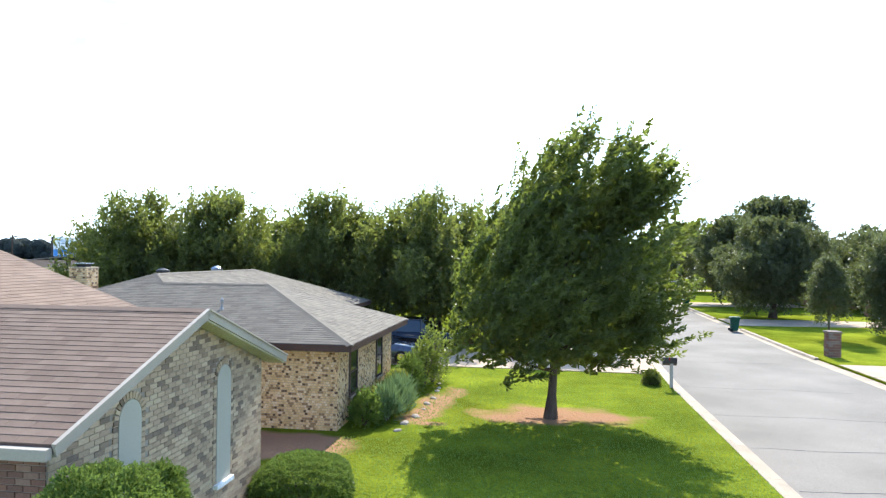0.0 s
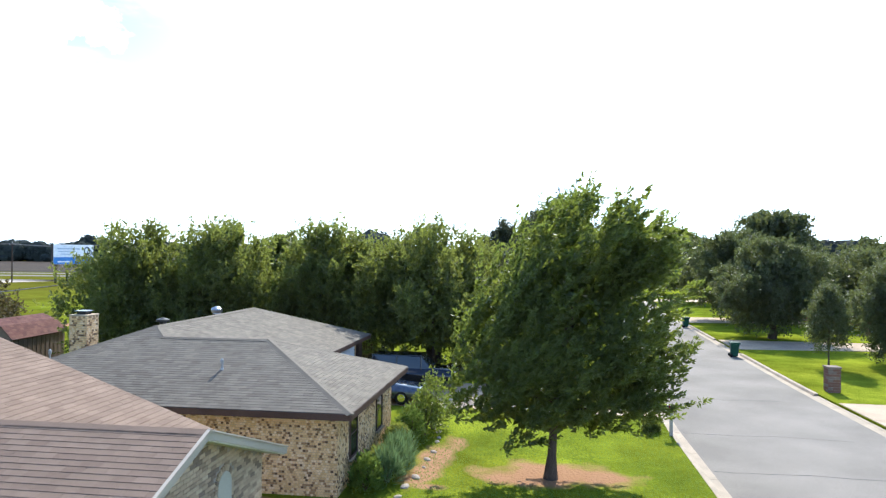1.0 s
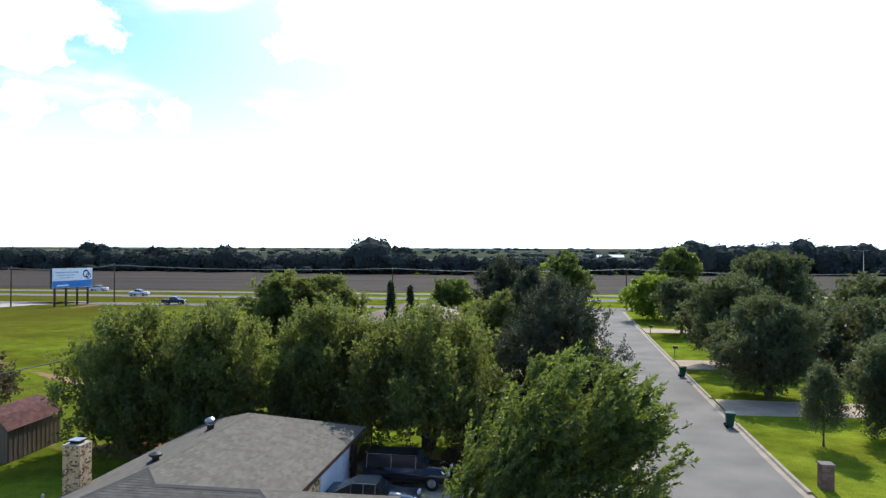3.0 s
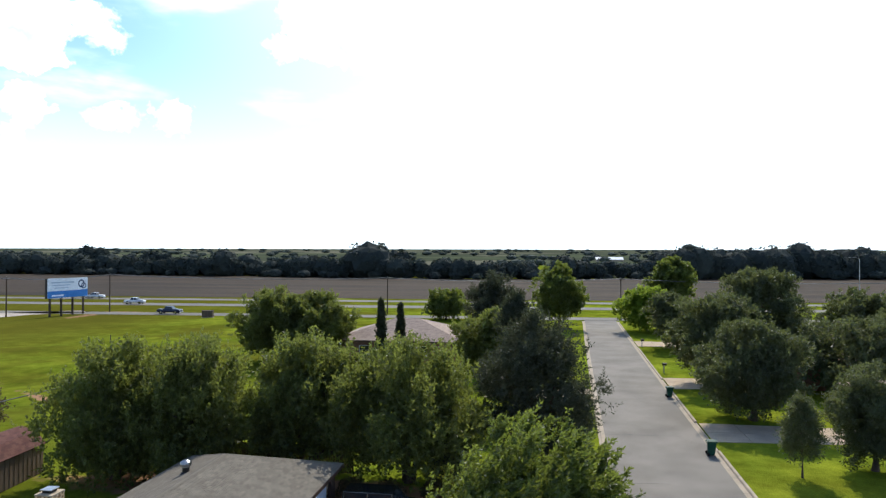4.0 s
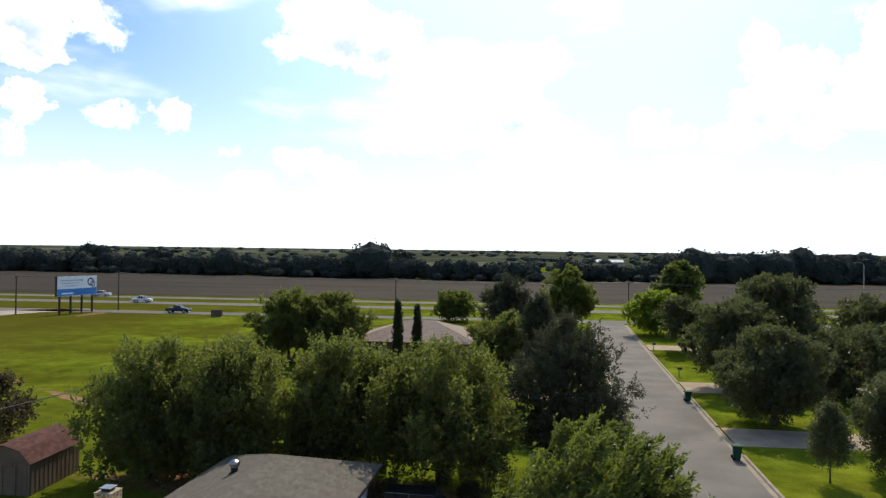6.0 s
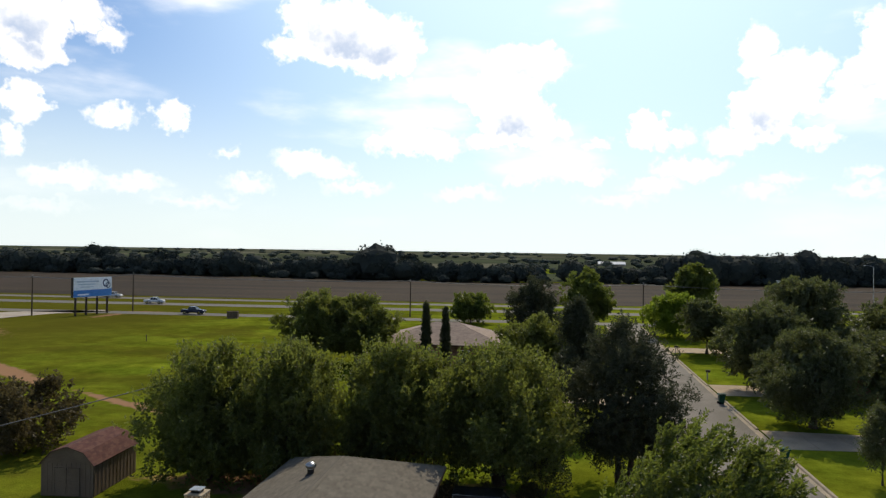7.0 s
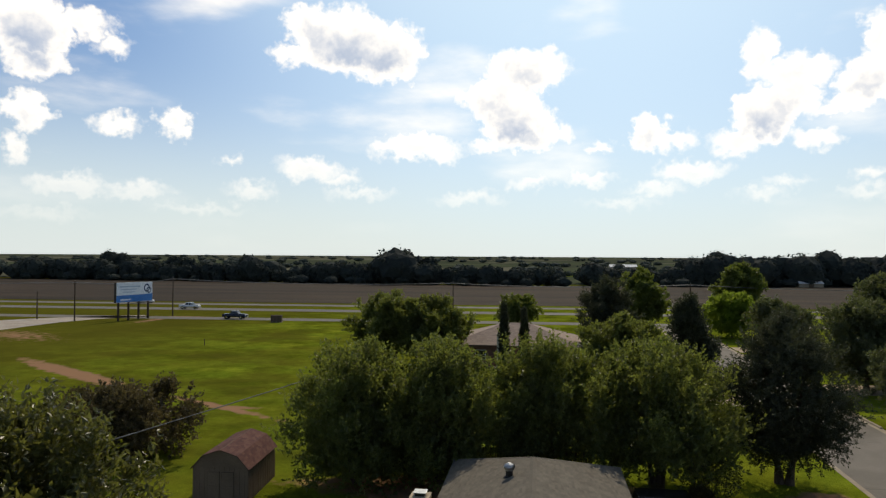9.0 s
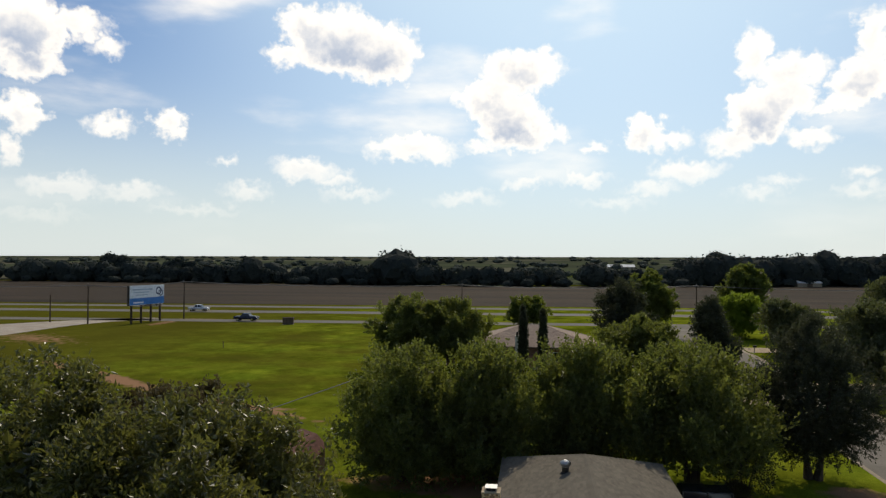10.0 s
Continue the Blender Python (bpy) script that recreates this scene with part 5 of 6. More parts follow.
def turbine_vent(at, z, label):
    """A spinning roof vent: a dark collar, a bulbous head of bent vanes, a domed top."""
    root = thing("turbine_vent", pose(at[0], at[1], z), label, "vent")
    part("collar", rod(rodded((0, 0, -0.2), (0, 0, 0.26), 0.17, 0.17, 16), (0, 0, -0.12), (0, 0, 0.02), 0.3, 0.19, 16), M_METAL_DARK, root, "dark round collar")
    head = part("head", rodded((0, 0, 0.26), (0, 0, 0.53), 0.20, 0.17, 18), M_METAL, root)
    part("dome", rodded((0, 0, 0.54), (0, 0, 0.60), 0.19, 0.07, 18), M_METAL, head)
    vane = bmesh.new()
    prof = [(0.20, 0.29), (0.265, 0.36), (0.275, 0.43), (0.25, 0.50), (0.18, 0.55)]
    rows = [(vane.verts.new((r, -0.035, zz)), vane.verts.new((r * 0.9, 0.045, zz))) for r, zz in prof]
    for (a, b), (c, d) in zip(rows, rows[1:]):
        vane.faces.new((a, b, d, c))
    shape = bpy.data.meshes.new("vane")
    vane.to_mesh(shape)
    vane.free()
    shape.materials.append(M_METAL)
    for i in range(18):
        part("vane", shape, M_METAL, head, at=pose(0, 0, 0, 0, 0, i * 20))
    return root


def grey_house():
    house = thing("neighbour_house", pose(0, 0, 0), "single-storey mottled brick house under a grey hipped shingle roof", "house")
    z0, k = 2.60, 0.355
    zm, zw = z0 + 5.05 * k, z0 + 4.2 * k
    A, B, C, D, E, F = (-17.9, 19.45, z0), (-4.3, 19.45, z0), (-4.3, 27.85, z0), (-8.5, 27.85, z0), (-8.5, 38.5, z0), (-17.9, 38.5, z0)
    R1, R2, P, Q = (-13.3, 24.5, zm), (-13.3, 33.45, zm), (-8.5, 23.65, zw), (-12.5, 23.65, zw)
    faces = [[A, B, P, Q, R1], [B, C, P], [C, D, Q, P], [D, E, R2, R1, Q], [E, F, R2], [F, A, R1, R2]]
    roof = part("roof", face_mesh("roof", faces, 0.05, M_DECK_GREY), M_DECK_GREY, house)
    shingles(roof, faces, M_SHINGLE_GREY, seed=30)
    caps(roof, [(B, P), (C, P), (P, Q), (Q, R1), (A, R1), (R1, R2), (E, R2), (F, R2)], M_SHINGLE_GREY)
    # Fascia boards along the eaves and the soffit under them.
    for a, b in ((A, B), (B, C), (C, D), (D, E), (E, F), (F, A)):
        a2, b2 = Vector(a), Vector(b)
        d = (b2 - a2).normalized()
        inn = Vector((-d.y, d.x, 0))
        bm = boxed((0.0, -0.02, -0.20), ((b2 - a2).length, 0.02, -0.012))
        part("fascia", bm, M_TRIM_BROWN, roof, at=Matrix(((d.x, inn.x, 0, a[0]), (d.y, inn.y, 0, a[1]), (0, 0, 1, z0), (0, 0, 0, 1))))
    part("soffit", boxed((-17.85, 19.5, z0 - 0.19), (-8.55, 38.45, z0 - 0.16)), M_TRIM_BROWN, roof)
    part("soffit", boxed((-8.55, 19.5, z0 - 0.19), (-4.35, 27.8, z0 - 0.162)), M_TRIM_BROWN, roof)
    e, zt = 0.55, z0 - 0.17
    walls = [((-17.35, 20.0), (-4.85, 20.0)), ((-4.85, 20.0), (-4.85, 27.3)), ((-4.85, 27.3), (-9.05, 27.3)), ((-9.05, 27.3), (-9.05, 37.95)), ((-9.05, 37.95), (-17.35, 37.95)), ((-17.35, 37.95), (-17.35, 20.0))]
    holes = {0: [(3.2, 1.0, 1.2, 1.2)], 1: [(1.7, 0.75, 0.9, 1.5), (5.2, 0.75, 0.9, 1.5)], 3: [(7.2, 0.0, 4.9, 2.1)], 2: [], 4: [], 5: []}
    for i, (a, b) in enumerate(walls):
        gaps = holes[i]

        def allowed(us, zs, gaps=gaps):
            good = np.ones(len(us), bool)
            for u, z, w, h in gaps:
                good &= ~((np.abs(us - u) < w / 2 + 0.1) & (zs > z - 0.08) & (zs < z + h + 0.08))
            return good

        w = wall(house, a, b, 0.0, zt, M_MORTAR_TAN, M_BRICK_LEOPARD, allowed, seed=40 + i, brick=(0.074, 0.06, 0.02) if i < 2 else (0.2, 0.085, 0.02))
        for u, z, ww, hh in gaps:
            m = wall_frame(a, b, u) @ pose(0, 0, z)
            if hh > 2:
                door = part("garage_door", boxed((-ww / 2, -0.04, 0), (ww / 2, 0.03, hh), 0.01), M_GARAGE, house, "white panelled garage door", at=m)
                for r in range(4):
                    for c in range(4):
                        part("door_panel", boxed((-ww / 2 + 0.12 + c * ww / 4, 0.03, 0.08 + r * hh / 4), (-ww / 2 - 0.12 + (c + 1) * ww / 4, 0.045, -0.08 + (r + 1) * hh / 4), 0.008), M_GARAGE, door)
            else:
                window_unit(house, m @ pose(0, 0.02, 0), ww, hh, M_TRIM_BROWN)
    # The wooden post at the garage corner.
    part("corner_board", boxed((-9.00, 37.2, 0), (-8.82, 37.9, zt)), M_TRIM_BROWN, house)
    # Chimney of the same brick with a metal cap.
    cx, cy, ct, ch_w = -17.8, 26.62, 4.57, 0.38
    ch = part("chimney", boxed((cx - ch_w, cy - ch_w, 0), (cx + ch_w, cy + ch_w, ct - 0.06)), M_MORTAR_TAN, house, "mottled brick chimney with a pale crown and a dark metal hood")
    corner = [(cx - ch_w, cy - ch_w), (cx + ch_w, cy - ch_w), (cx + ch_w, cy + ch_w), (cx - ch_w, cy + ch_w)]
    for i in range(4):
        a, b = corner[i], corner[(i + 1) % 4]
        us, zs, sizes = brick_field(2 * ch_w, ct - 0.06, lambda p, q: np.ones(len(p), bool), (0.088, 0.07, 0.02), seed=51 + i)
        me = blocks("brick_face", np.stack([us, np.full(len(us), 0.004), zs], 1), (1, 0, 0), (0, 1, 0), (0, 0, 1), sizes, M_BRICK_LEOPARD)
        part("brick_face", me, M_BRICK_LEOPARD, ch, at=wall_frame(a, b, 0))["kind"] = "stuff"
    part("crown_slab", boxed((cx - ch_w - 0.03, cy - ch_w - 0.03, ct - 0.06), (cx + ch_w + 0.03, cy + ch_w + 0.03, ct), 0.015), M_MORTAR_TAN, ch)
    flue = part("flue", boxed((cx - 0.2, cy - 0.2, ct), (cx + 0.2, cy + 0.2, ct + 0.1), 0.02), M_METAL_DARK, ch)
    part("hood", boxed((cx - 0.27, cy - 0.27, ct + 0.13), (cx + 0.27, cy + 0.27, ct + 0.16), 0.012), M_METAL, flue, "flat dull metal hood")
    for dx, dy in ((-0.18, -0.18), (0.18, -0.18), (0.18, 0.18), (-0.18, 0.18)):
        part("hood_leg", boxed((cx + dx - 0.015, cy + dy - 0.015, ct + 0.09), (cx + dx + 0.015, cy + dy + 0.015, ct + 0.135)), M_METAL_DARK, flue)
    turbine_vent((-14.4, 31.6), zm - 0.40, "galvanised turbine roof vent with a round head")
    roof_vent((-13.85, 25.9), zm - 0.19, 0.3, 0.17, "dark metal roof vent with a round cap", M_METAL_DARK)
    roof_vent((-9.25, 21.6), z0 + 0.77, 0.3, 0.045, "thin plumbing vent pipe rising from the grey roof", M_TRIM)
    roof_vent((-17.0, 23.6), z0 + 0.5, 0.38, 0.04, "thin plumbing vent pipe near the eave", M_TRIM)


def brown_house():
    house = thing("brick_house", pose(0, 0, 0), "pale brick house with a brown shingle roof and a street-facing gable", "house")
    # The wing's gable faces the street; the main roof behind it slopes the same way.
    zr, yr, y0, y1, ze, xg = 4.235, 11.15, 7.57, 14.70, 2.985, -4.42
    G0, G1, GR = (xg, y0, ze), (xg, y1, ze), (xg, yr, zr)
    H0, H1, HR = (-12.5, y0, ze), (-12.5, y1, ze), (-12.5, yr, zr)
    wing = [[H0, G0, GR, HR], [G1, H1, HR, GR]]
    k, ym, xe, xv = 0.36, 14.5, -5.0, -8.47
    zt, xb = zr + (xv - xe) * k, -12.5
    zh = zr + (xv - xb) * k
    main = [[(xe, yr, zt), (xe, ym, zt), (xb, ym, zh), (xb, yr, zh)]]
    roof = part("roof", face_mesh("roof", wing, 0.05, M_DECK_BROWN), M_DECK_BROWN, house, "brown three-tab shingle roof of the gabled wing")
    back = part("roof", face_mesh("roof", main, 0.05, M_DECK_BROWN), M_DECK_BROWN, house, "higher brown shingle roof behind the wing")
    part("roof_cheek", prism([(xv, zr), (xb, zr), (xb, zh - 0.02)], 0.08), M_SHINGLE_BROWN, back, at=pose(0, yr + 0.05, 0))
    shingles(roof, wing, M_SHINGLE_BROWN, M_SHINGLE_BROWN_ONE, (-6.2, 9.6), tab=0.36, rise=0.15, seed=60)
    shingles(back, main, M_SHINGLE_BROWN, tab=0.36, rise=0.15, seed=70)
    caps(roof, [(GR, HR)], M_SHINGLE_BROWN)
    # Pale rake boards with a drip edge, boxed soffit, gutter.
    for a, b in ((G0, GR), (G1, GR)):
        a, b = Vector(a), Vector(b)
        d = (b - a).normalized()
        upn = Vector((1, 0, 0)).cross(d)
        if upn.z < 0:
            upn = -upn
        m = Matrix(((d.x, 1, upn.x, a.x), (d.y, 0, upn.y, a.y), (d.z, 0, upn.z, a.z), (0, 0, 0, 1)))
        L = (b - a).length
        part("rake_board", boxed((-0.02, 0.0, -0.135), (L + 0.02, 0.035, 0.0)), M_RAKE, roof, "dull grey painted rake board", at=m)
        part("rake_trim", boxed((-0.02, 0.0, 0.002), (L + 0.02, 0.06, 0.03)), M_RAKE, roof, at=m)
        part("soffit", boxed((0.0, -0.42, -0.158), (L, -0.002, -0.132)), M_SOFFIT, roof, at=m)
    part("gutter", boxed((-12.5, y0 - 0.13, ze - 0.16), (xg, y0 - 0.01, ze - 0.02), 0.015), M_RAKE, roof)
    # Gable wall, seen from the street; u runs from near to far.
    a, b = (-4.78, 7.95), (-4.78, 14.25)
    s = (zr - ze) / (yr - y0)

    def top(u):
        return zr - 0.16 - s * np.abs(np.asarray(u, float) + 7.95 - yr)

    arches = [(1.62, 1.04, 2.81, 0.27), (4.55, 1.0, 2.85, 0.275)]

    def allowed(us, zs):
        good = np.ones(len(us), bool)
        for u, z, hh, r in arches:
            box_in = (np.abs(us - u) < r + 0.13) & (zs > z - 0.06) & (zs < hh)
            cap_in = (us - u) ** 2 + (zs - hh) ** 2 < (r + 0.13) ** 2
            good &= ~(box_in | cap_in)
        return good

    w = wall(house, a, b, 0.0, 4.0, M_MORTAR, M_BRICK_PALE, allowed, name="gable_wall", seed=81, one=M_BRICK_PALE_ONE, near_u=(3.1, 2.6), gable=top)
    for u, z, hh, r in arches:
        # A tall arched board set in a ring of standing bricks.
        outline = [(-r, z), (r, z)] + [(r * math.cos(t), hh + r * math.sin(t)) for t in np.linspace(0, math.pi, 17)]
        part("arched_board", prism(outline, 0.03), M_SHUTTER, w, "pale grey arched board", at=pose(u, 0.02, 0))
        part("board_sill", boxed((u - r - 0.06, -0.01, z - 0.09), (u + r + 0.06, 0.09, z - 0.005), 0.01), M_WHITE, w, "white sill")
        ring = []
        for t in np.linspace(0, math.pi, 15):
            ring.append((r + 0.062, hh, t))
        for rr, h0, t in ring:
            m = pose(u + math.cos(t) * rr, 0.012, h0 + math.sin(t) * rr) @ Matrix.Rotation(-t, 4, "Y")
            part("arch_brick", boxed((-0.052, -0.015, -0.027), (0.052, 0.022, 0.027)), M_BRICK_PALE_ONE, w, at=m)
        for sd in (-1, 1):
            for zz in np.arange(z, hh - 0.03, 0.075):
                part("arch_brick", boxed((u + sd * (r + 0.062) - 0.052, 0.0, zz + 0.002), (u + sd * (r + 0.062) + 0.052, 0.024, zz + 0.066)), M_BRICK_PALE_ONE, w)
    wall(house, (-12.5, 7.942), (-4.79, 7.942), 0.0, 2.82, M_MORTAR, M_BRICK_RED, seed=82)
    wall(house, (-4.98, 14.25), (-12.5, 14.25), 0.0, 2.86, M_MORTAR, M_BRICK_PALE, seed=83)
    part("wall", boxed((-12.5, 8.2, 0), (-12.3, 14.0, 2.9)), M_MORTAR, house)
    part("wall", prism([(-12.4, 2.88), (-5.3, 2.88), (-5.3, 3.02), (-12.4, 5.56)], 0.1), M_SIDING, house, at=pose(0, 14.38, 0))


def hip_house(name, lo, hi, eave, pitch, walls, shingle, deck, label, door=None, windows=(), rise=0.18):
    """A plain single-storey house under a hipped roof, with windows and a garage door where told."""
    house = thing(name, pose(0, 0, 0), label, "house")
    o = 0.5
    x0, y0, x1, y1 = lo[0] - o, lo[1] - o, hi[0] + o, hi[1] + o
    half = min(x1 - x0, y1 - y0) / 2
    top = eave + half * pitch
    A, B, C, D = (x0, y0, eave), (x1, y0, eave), (x1, y1, eave), (x0, y1, eave)
    if x1 - x0 >= y1 - y0:
        R1, R2 = (x0 + half, (y0 + y1) / 2, top), (x1 - half, (y0 + y1) / 2, top)
        faces = [[A, B, R2, R1], [B, C, R2], [C, D, R1, R2], [D, A, R1]]
        hips = [(A, R1), (D, R1), (B, R2), (C, R2), (R1, R2)]
    else:
        R1, R2 = ((x0 + x1) / 2, y0 + half, top), ((x0 + x1) / 2, y1 - half, top)
        faces = [[A, B, R1], [B, C, R2, R1], [C, D, R2], [D, A, R1, R2]]
        hips = [(A, R1), (B, R1), (C, R2), (D, R2), (R1, R2)]
    roof = part("roof", face_mesh("roof", faces, 0.18, deck), deck, house)
    shingles(roof, faces, shingle, tab=0.5, rise=rise, seed=int(abs(lo[0]) * 7) + 5)
    caps(roof, hips, shingle)
    corners = [(lo[0], lo[1]), (hi[0], lo[1]), (hi[0], hi[1]), (lo[0], hi[1])]
    for i in range(4):
        a, b = corners[i], corners[(i + 1) % 4]
        length = (Vector(a) - Vector(b)).length
        part("wall", boxed((0.0, -0.2, 0.0), (length, 0.0, eave - 0.16)), walls, house, at=wall_frame(a, b, 0))
    for side, u, z, w, h in windows:
        a, b = corners[side], corners[(side + 1) % 4]
        window_unit(house, wall_frame(a, b, u) @ pose(0, 0.05, z), w, h, M_WHITE)
    if door:
        side, u, w, h = door
        a, b = corners[side], corners[(side + 1) % 4]
        d = part("garage_door", boxed((-w / 2, 0.0, 0), (w / 2, 0.06, h), 0.01), M_GARAGE, house, "white garage door", at=wall_frame(a, b, u))
        for r in range(4):
            for c in range(4):
                part("door_panel", boxed((-w / 2 + 0.1 + c * w / 4, 0.06, 0.08 + r * h / 4), (-w / 2 - 0.1 + (c + 1) * w / 4, 0.075, -0.08 + (r + 1) * h / 4), 0.008), M_GARAGE, d)
    return house


grey_house()
brown_house()
far_house = hip_house("far_house", (-25.0, 91), (-7.8, 105), 2.9, 0.32, M_WALL_RED, M_SHINGLE_TAN, M_DECK_BROWN, "low brick house with a taupe hipped roof among trees", windows=((0, 4, 0.9, 1.4, 1.3), (0, 12, 0.9, 1.4, 1.3)))
chimney = part("chimney", boxed((-18.75, 90.1, 0), (-17.85, 90.9, 4.45), 0.02), M_SOFFIT, far_house, "pale chimney with two dark flue pots")
for x in (-18.5, -18.1):
    part("flue_pot", rodded((x, 90.5, 4.44), (x, 90.5, 4.95), 0.16, 0.13, 10), M_METAL_DARK, chimney)
hip_house("street_house", (31, 55), (44, 69), 2.6, 0.36, M_WALL_RED, M_SHINGLE_TAN, M_DECK_BROWN, "brown-roofed brick house with a white garage door", door=(3, 4.0, 4.8, 2.1), windows=((3, 10.5, 0.9, 1.3, 1.3),))
hip_house("shaded_house", (31, 79), (44, 96), 2.7, 0.36, M_WALL_RED, M_SHINGLE_TAN, M_DECK_BROWN, "brick house half hidden behind dark oaks", rise=0.36, windows=((3, 4, 0.9, 1.4, 1.4), (3, 9, 0.9, 1.4, 1.4), (0, 5, 0.9, 1.4, 1.4)))


def shed():
    """A small barn-roofed garden shed with double doors."""
    root = thing("garden_shed", pose(-31.6, 39.2, 0, 0, 0, 4), "brown wooden garden shed with a red-brown barn roof", "shed")
    w, d, e = 1.65, 2.5, 2.05
    prof = [(-w, 0.05), (w, 0.05), (w, e), (w * 0.62, e + 0.62), (0, e + 0.95), (-w * 0.62, e + 0.62), (-w, e)]
    part("wall", prism(prof, d * 2), M_SHED_WALL, root)
    for x in np.arange(-w + 0.1, w, 0.3):
        part("batten", boxed((x - 0.02, -d - 0.02, 0.05), (x + 0.02, -d + 0.005, e - 0.02)), M_SHED_WALL, root)
    for y in np.arange(-d + 0.15, d, 0.42):
        part("batten", boxed((w - 0.005, y - 0.02, 0.05), (w + 0.02, y + 0.02, e - 0.05)), M_SHED_WALL, root)
    top = [(-w - 0.1, e - 0.12), (-w * 0.63, e + 0.66), (0, e + 1.0), (w * 0.63, e + 0.66), (w + 0.1, e - 0.12)]
    planes = []
    for (xa, za), (xb, zb) in zip(top, top[1:]):
        lowfirst = (xa, za, xb, zb) if za < zb else (xb, zb, xa, za)
        xa, za, xb, zb = lowfirst
        planes.append([(xa, -d - 0.12, za), (xa, d + 0.12, za), (xb, d + 0.12, zb), (xb, -d - 0.12, zb)])
    roof = part("roof", face_mesh("roof", planes, 0.04, M_DECK_BROWN), M_DECK_BROWN, root)
    shingles(roof, planes, M_SHED_ROOF, tab=0.32, rise=0.15, seed=101)
    for x in (-0.42, 0.42):
        door = part("door", boxed((x - 0.4, -d - 0.05, 0.1), (x + 0.4, -d - 0.015, 1.75), 0.008), M_SHED_WALL, root)
        for lo, hi in (((x - 0.4, -d - 0.075, 0.1), (x - 0.32, -d - 0.05, 1.75)), ((x + 0.32, -d - 0.075, 0.1), (x + 0.4, -d - 0.05, 1.75)), ((x - 0.32, -d - 0.075, 0.85), (x + 0.32, -d - 0.05, 0.95)),
                       ((x - 0.32, -d - 0.075, 1.67), (x + 0.32, -d - 0.05, 1.75)), ((x - 0.32, -d - 0.075, 0.1), (x + 0.32, -d - 0.05, 0.18))):
            part("door_rail", boxed(lo, hi), M_SHED_WALL, door)
    part("skid", boxed((-w, -d, -0.02), (w, d, 0.05)), M_WOOD, root)


shed()


# ---- vehicles ----
def wheel(parent, x, y, r, w=0.22):
    bm = bmesh.new()
    rod(bm, (x, y - w / 2, r), (x, y + w / 2, r), r, r, 20)
    bmesh.ops.bevel(bm, geom=[e for e in bm.edges if abs(e.verts[0].co.y - e.verts[1].co.y) < 1e-4], offset=0.03, segments=2, affect="EDGES")
    t = part("wheel", bm, M_RUBBER, parent)
    s = 1 if y > 0 else -1
    part("rim", rod(rodded((x, y + s * w * 0.42, r), (x, y + s * (w * 0.52), r), r * 0.62, r * 0.55, 16), (x, y + s * w * 0.5, r), (x, y + s * w * 0.56, r), r * 0.18, r * 0.14, 10), M_CHROME, t)


def vehicle(name, at, turn, body, cabin, width, paint, label, category, r=0.34, axles=(-1.35, 1.35), bed=None):
    """A car from two side outlines: body and glass cabin; nose along +x."""
    root = thing(name, pose(at[0], at[1], at[2] if len(at) > 2 else 0.03, 0, 0, turn), label, category)
    bm = prism(body, width)
    bmesh.ops.bevel(bm, geom=list(bm.edges), offset=0.07, segments=2, affect="EDGES")
    part("body", bm, paint, root, smooth=True)
    bm = prism(cabin, width - 0.16)
    zmin = min(z for _, z in cabin)
    for v in bm.verts:
        if v.co.z > zmin + 0.2:
            v.co.y *= 0.84
    part("glasshouse", bm, M_GLASS, root)
    ztop = max(z for _, z in cabin)
    xs = [x for x, z in cabin if z > ztop - 0.06]
    part("roof_panel", boxed((min(xs) - 0.05, -(width - 0.16) * 0.42, ztop - 0.03), (max(xs) + 0.05, (width - 0.16) * 0.42, ztop + 0.03), 0.025), paint, root)
    # Pillars between the panes.
    low = [p for p in cabin if p[1] < zmin + 0.1]
    for x in np.linspace(min(xs), max(xs), 3):
        for sd in (-1, 1):
            part("pillar", rodded((x, sd * (width - 0.15) * 0.5, zmin), (x, sd * (width - 0.15) * 0.42, ztop), 0.045, sides=6), paint, root)
    for x in axles:
        for y in (-(width / 2 - 0.1), width / 2 - 0.1):
            wheel(root, x, y, r)
    x0, x1 = min(x for x, _ in body), max(x for x, _ in body)
    zl = sum(z for _, z in body) / len(body)
    for sd in (-1, 1):
        part("headlight", boxed((x1 - 0.10, sd * (width / 2 - 0.3) - 0.2, zl - 0.02), (x1 + 0.01, sd * (width / 2 - 0.3) + 0.2, zl + 0.14), 0.03), M_LAMP_GLASS, root, "clear headlight")
        part("tail_light", boxed((x0 - 0.01, sd * (width / 2 - 0.25) - 0.15, zl), (x0 + 0.08, sd * (width / 2 - 0.25) + 0.15, zl + 0.16), 0.02), M_RED_LENS, root, "red tail light")
    part("bumper", boxed((x1 - 0.12, -width / 2 + 0.08, 0.32), (x1 + 0.06, width / 2 - 0.08, 0.5), 0.04), M_CHROME if bed else paint, root)
    part("bumper", boxed((x0 - 0.06, -width / 2 + 0.08, 0.34), (x0 + 0.12, width / 2 - 0.08, 0.52), 0.04), M_CHROME if bed else paint, root)
    if bed:
        part("bed_floor", boxed((x0 + 0.1, -width / 2 + 0.12, 0.98), (bed, width / 2 - 0.12, 1.005)), M_RUBBER, root)
    return root


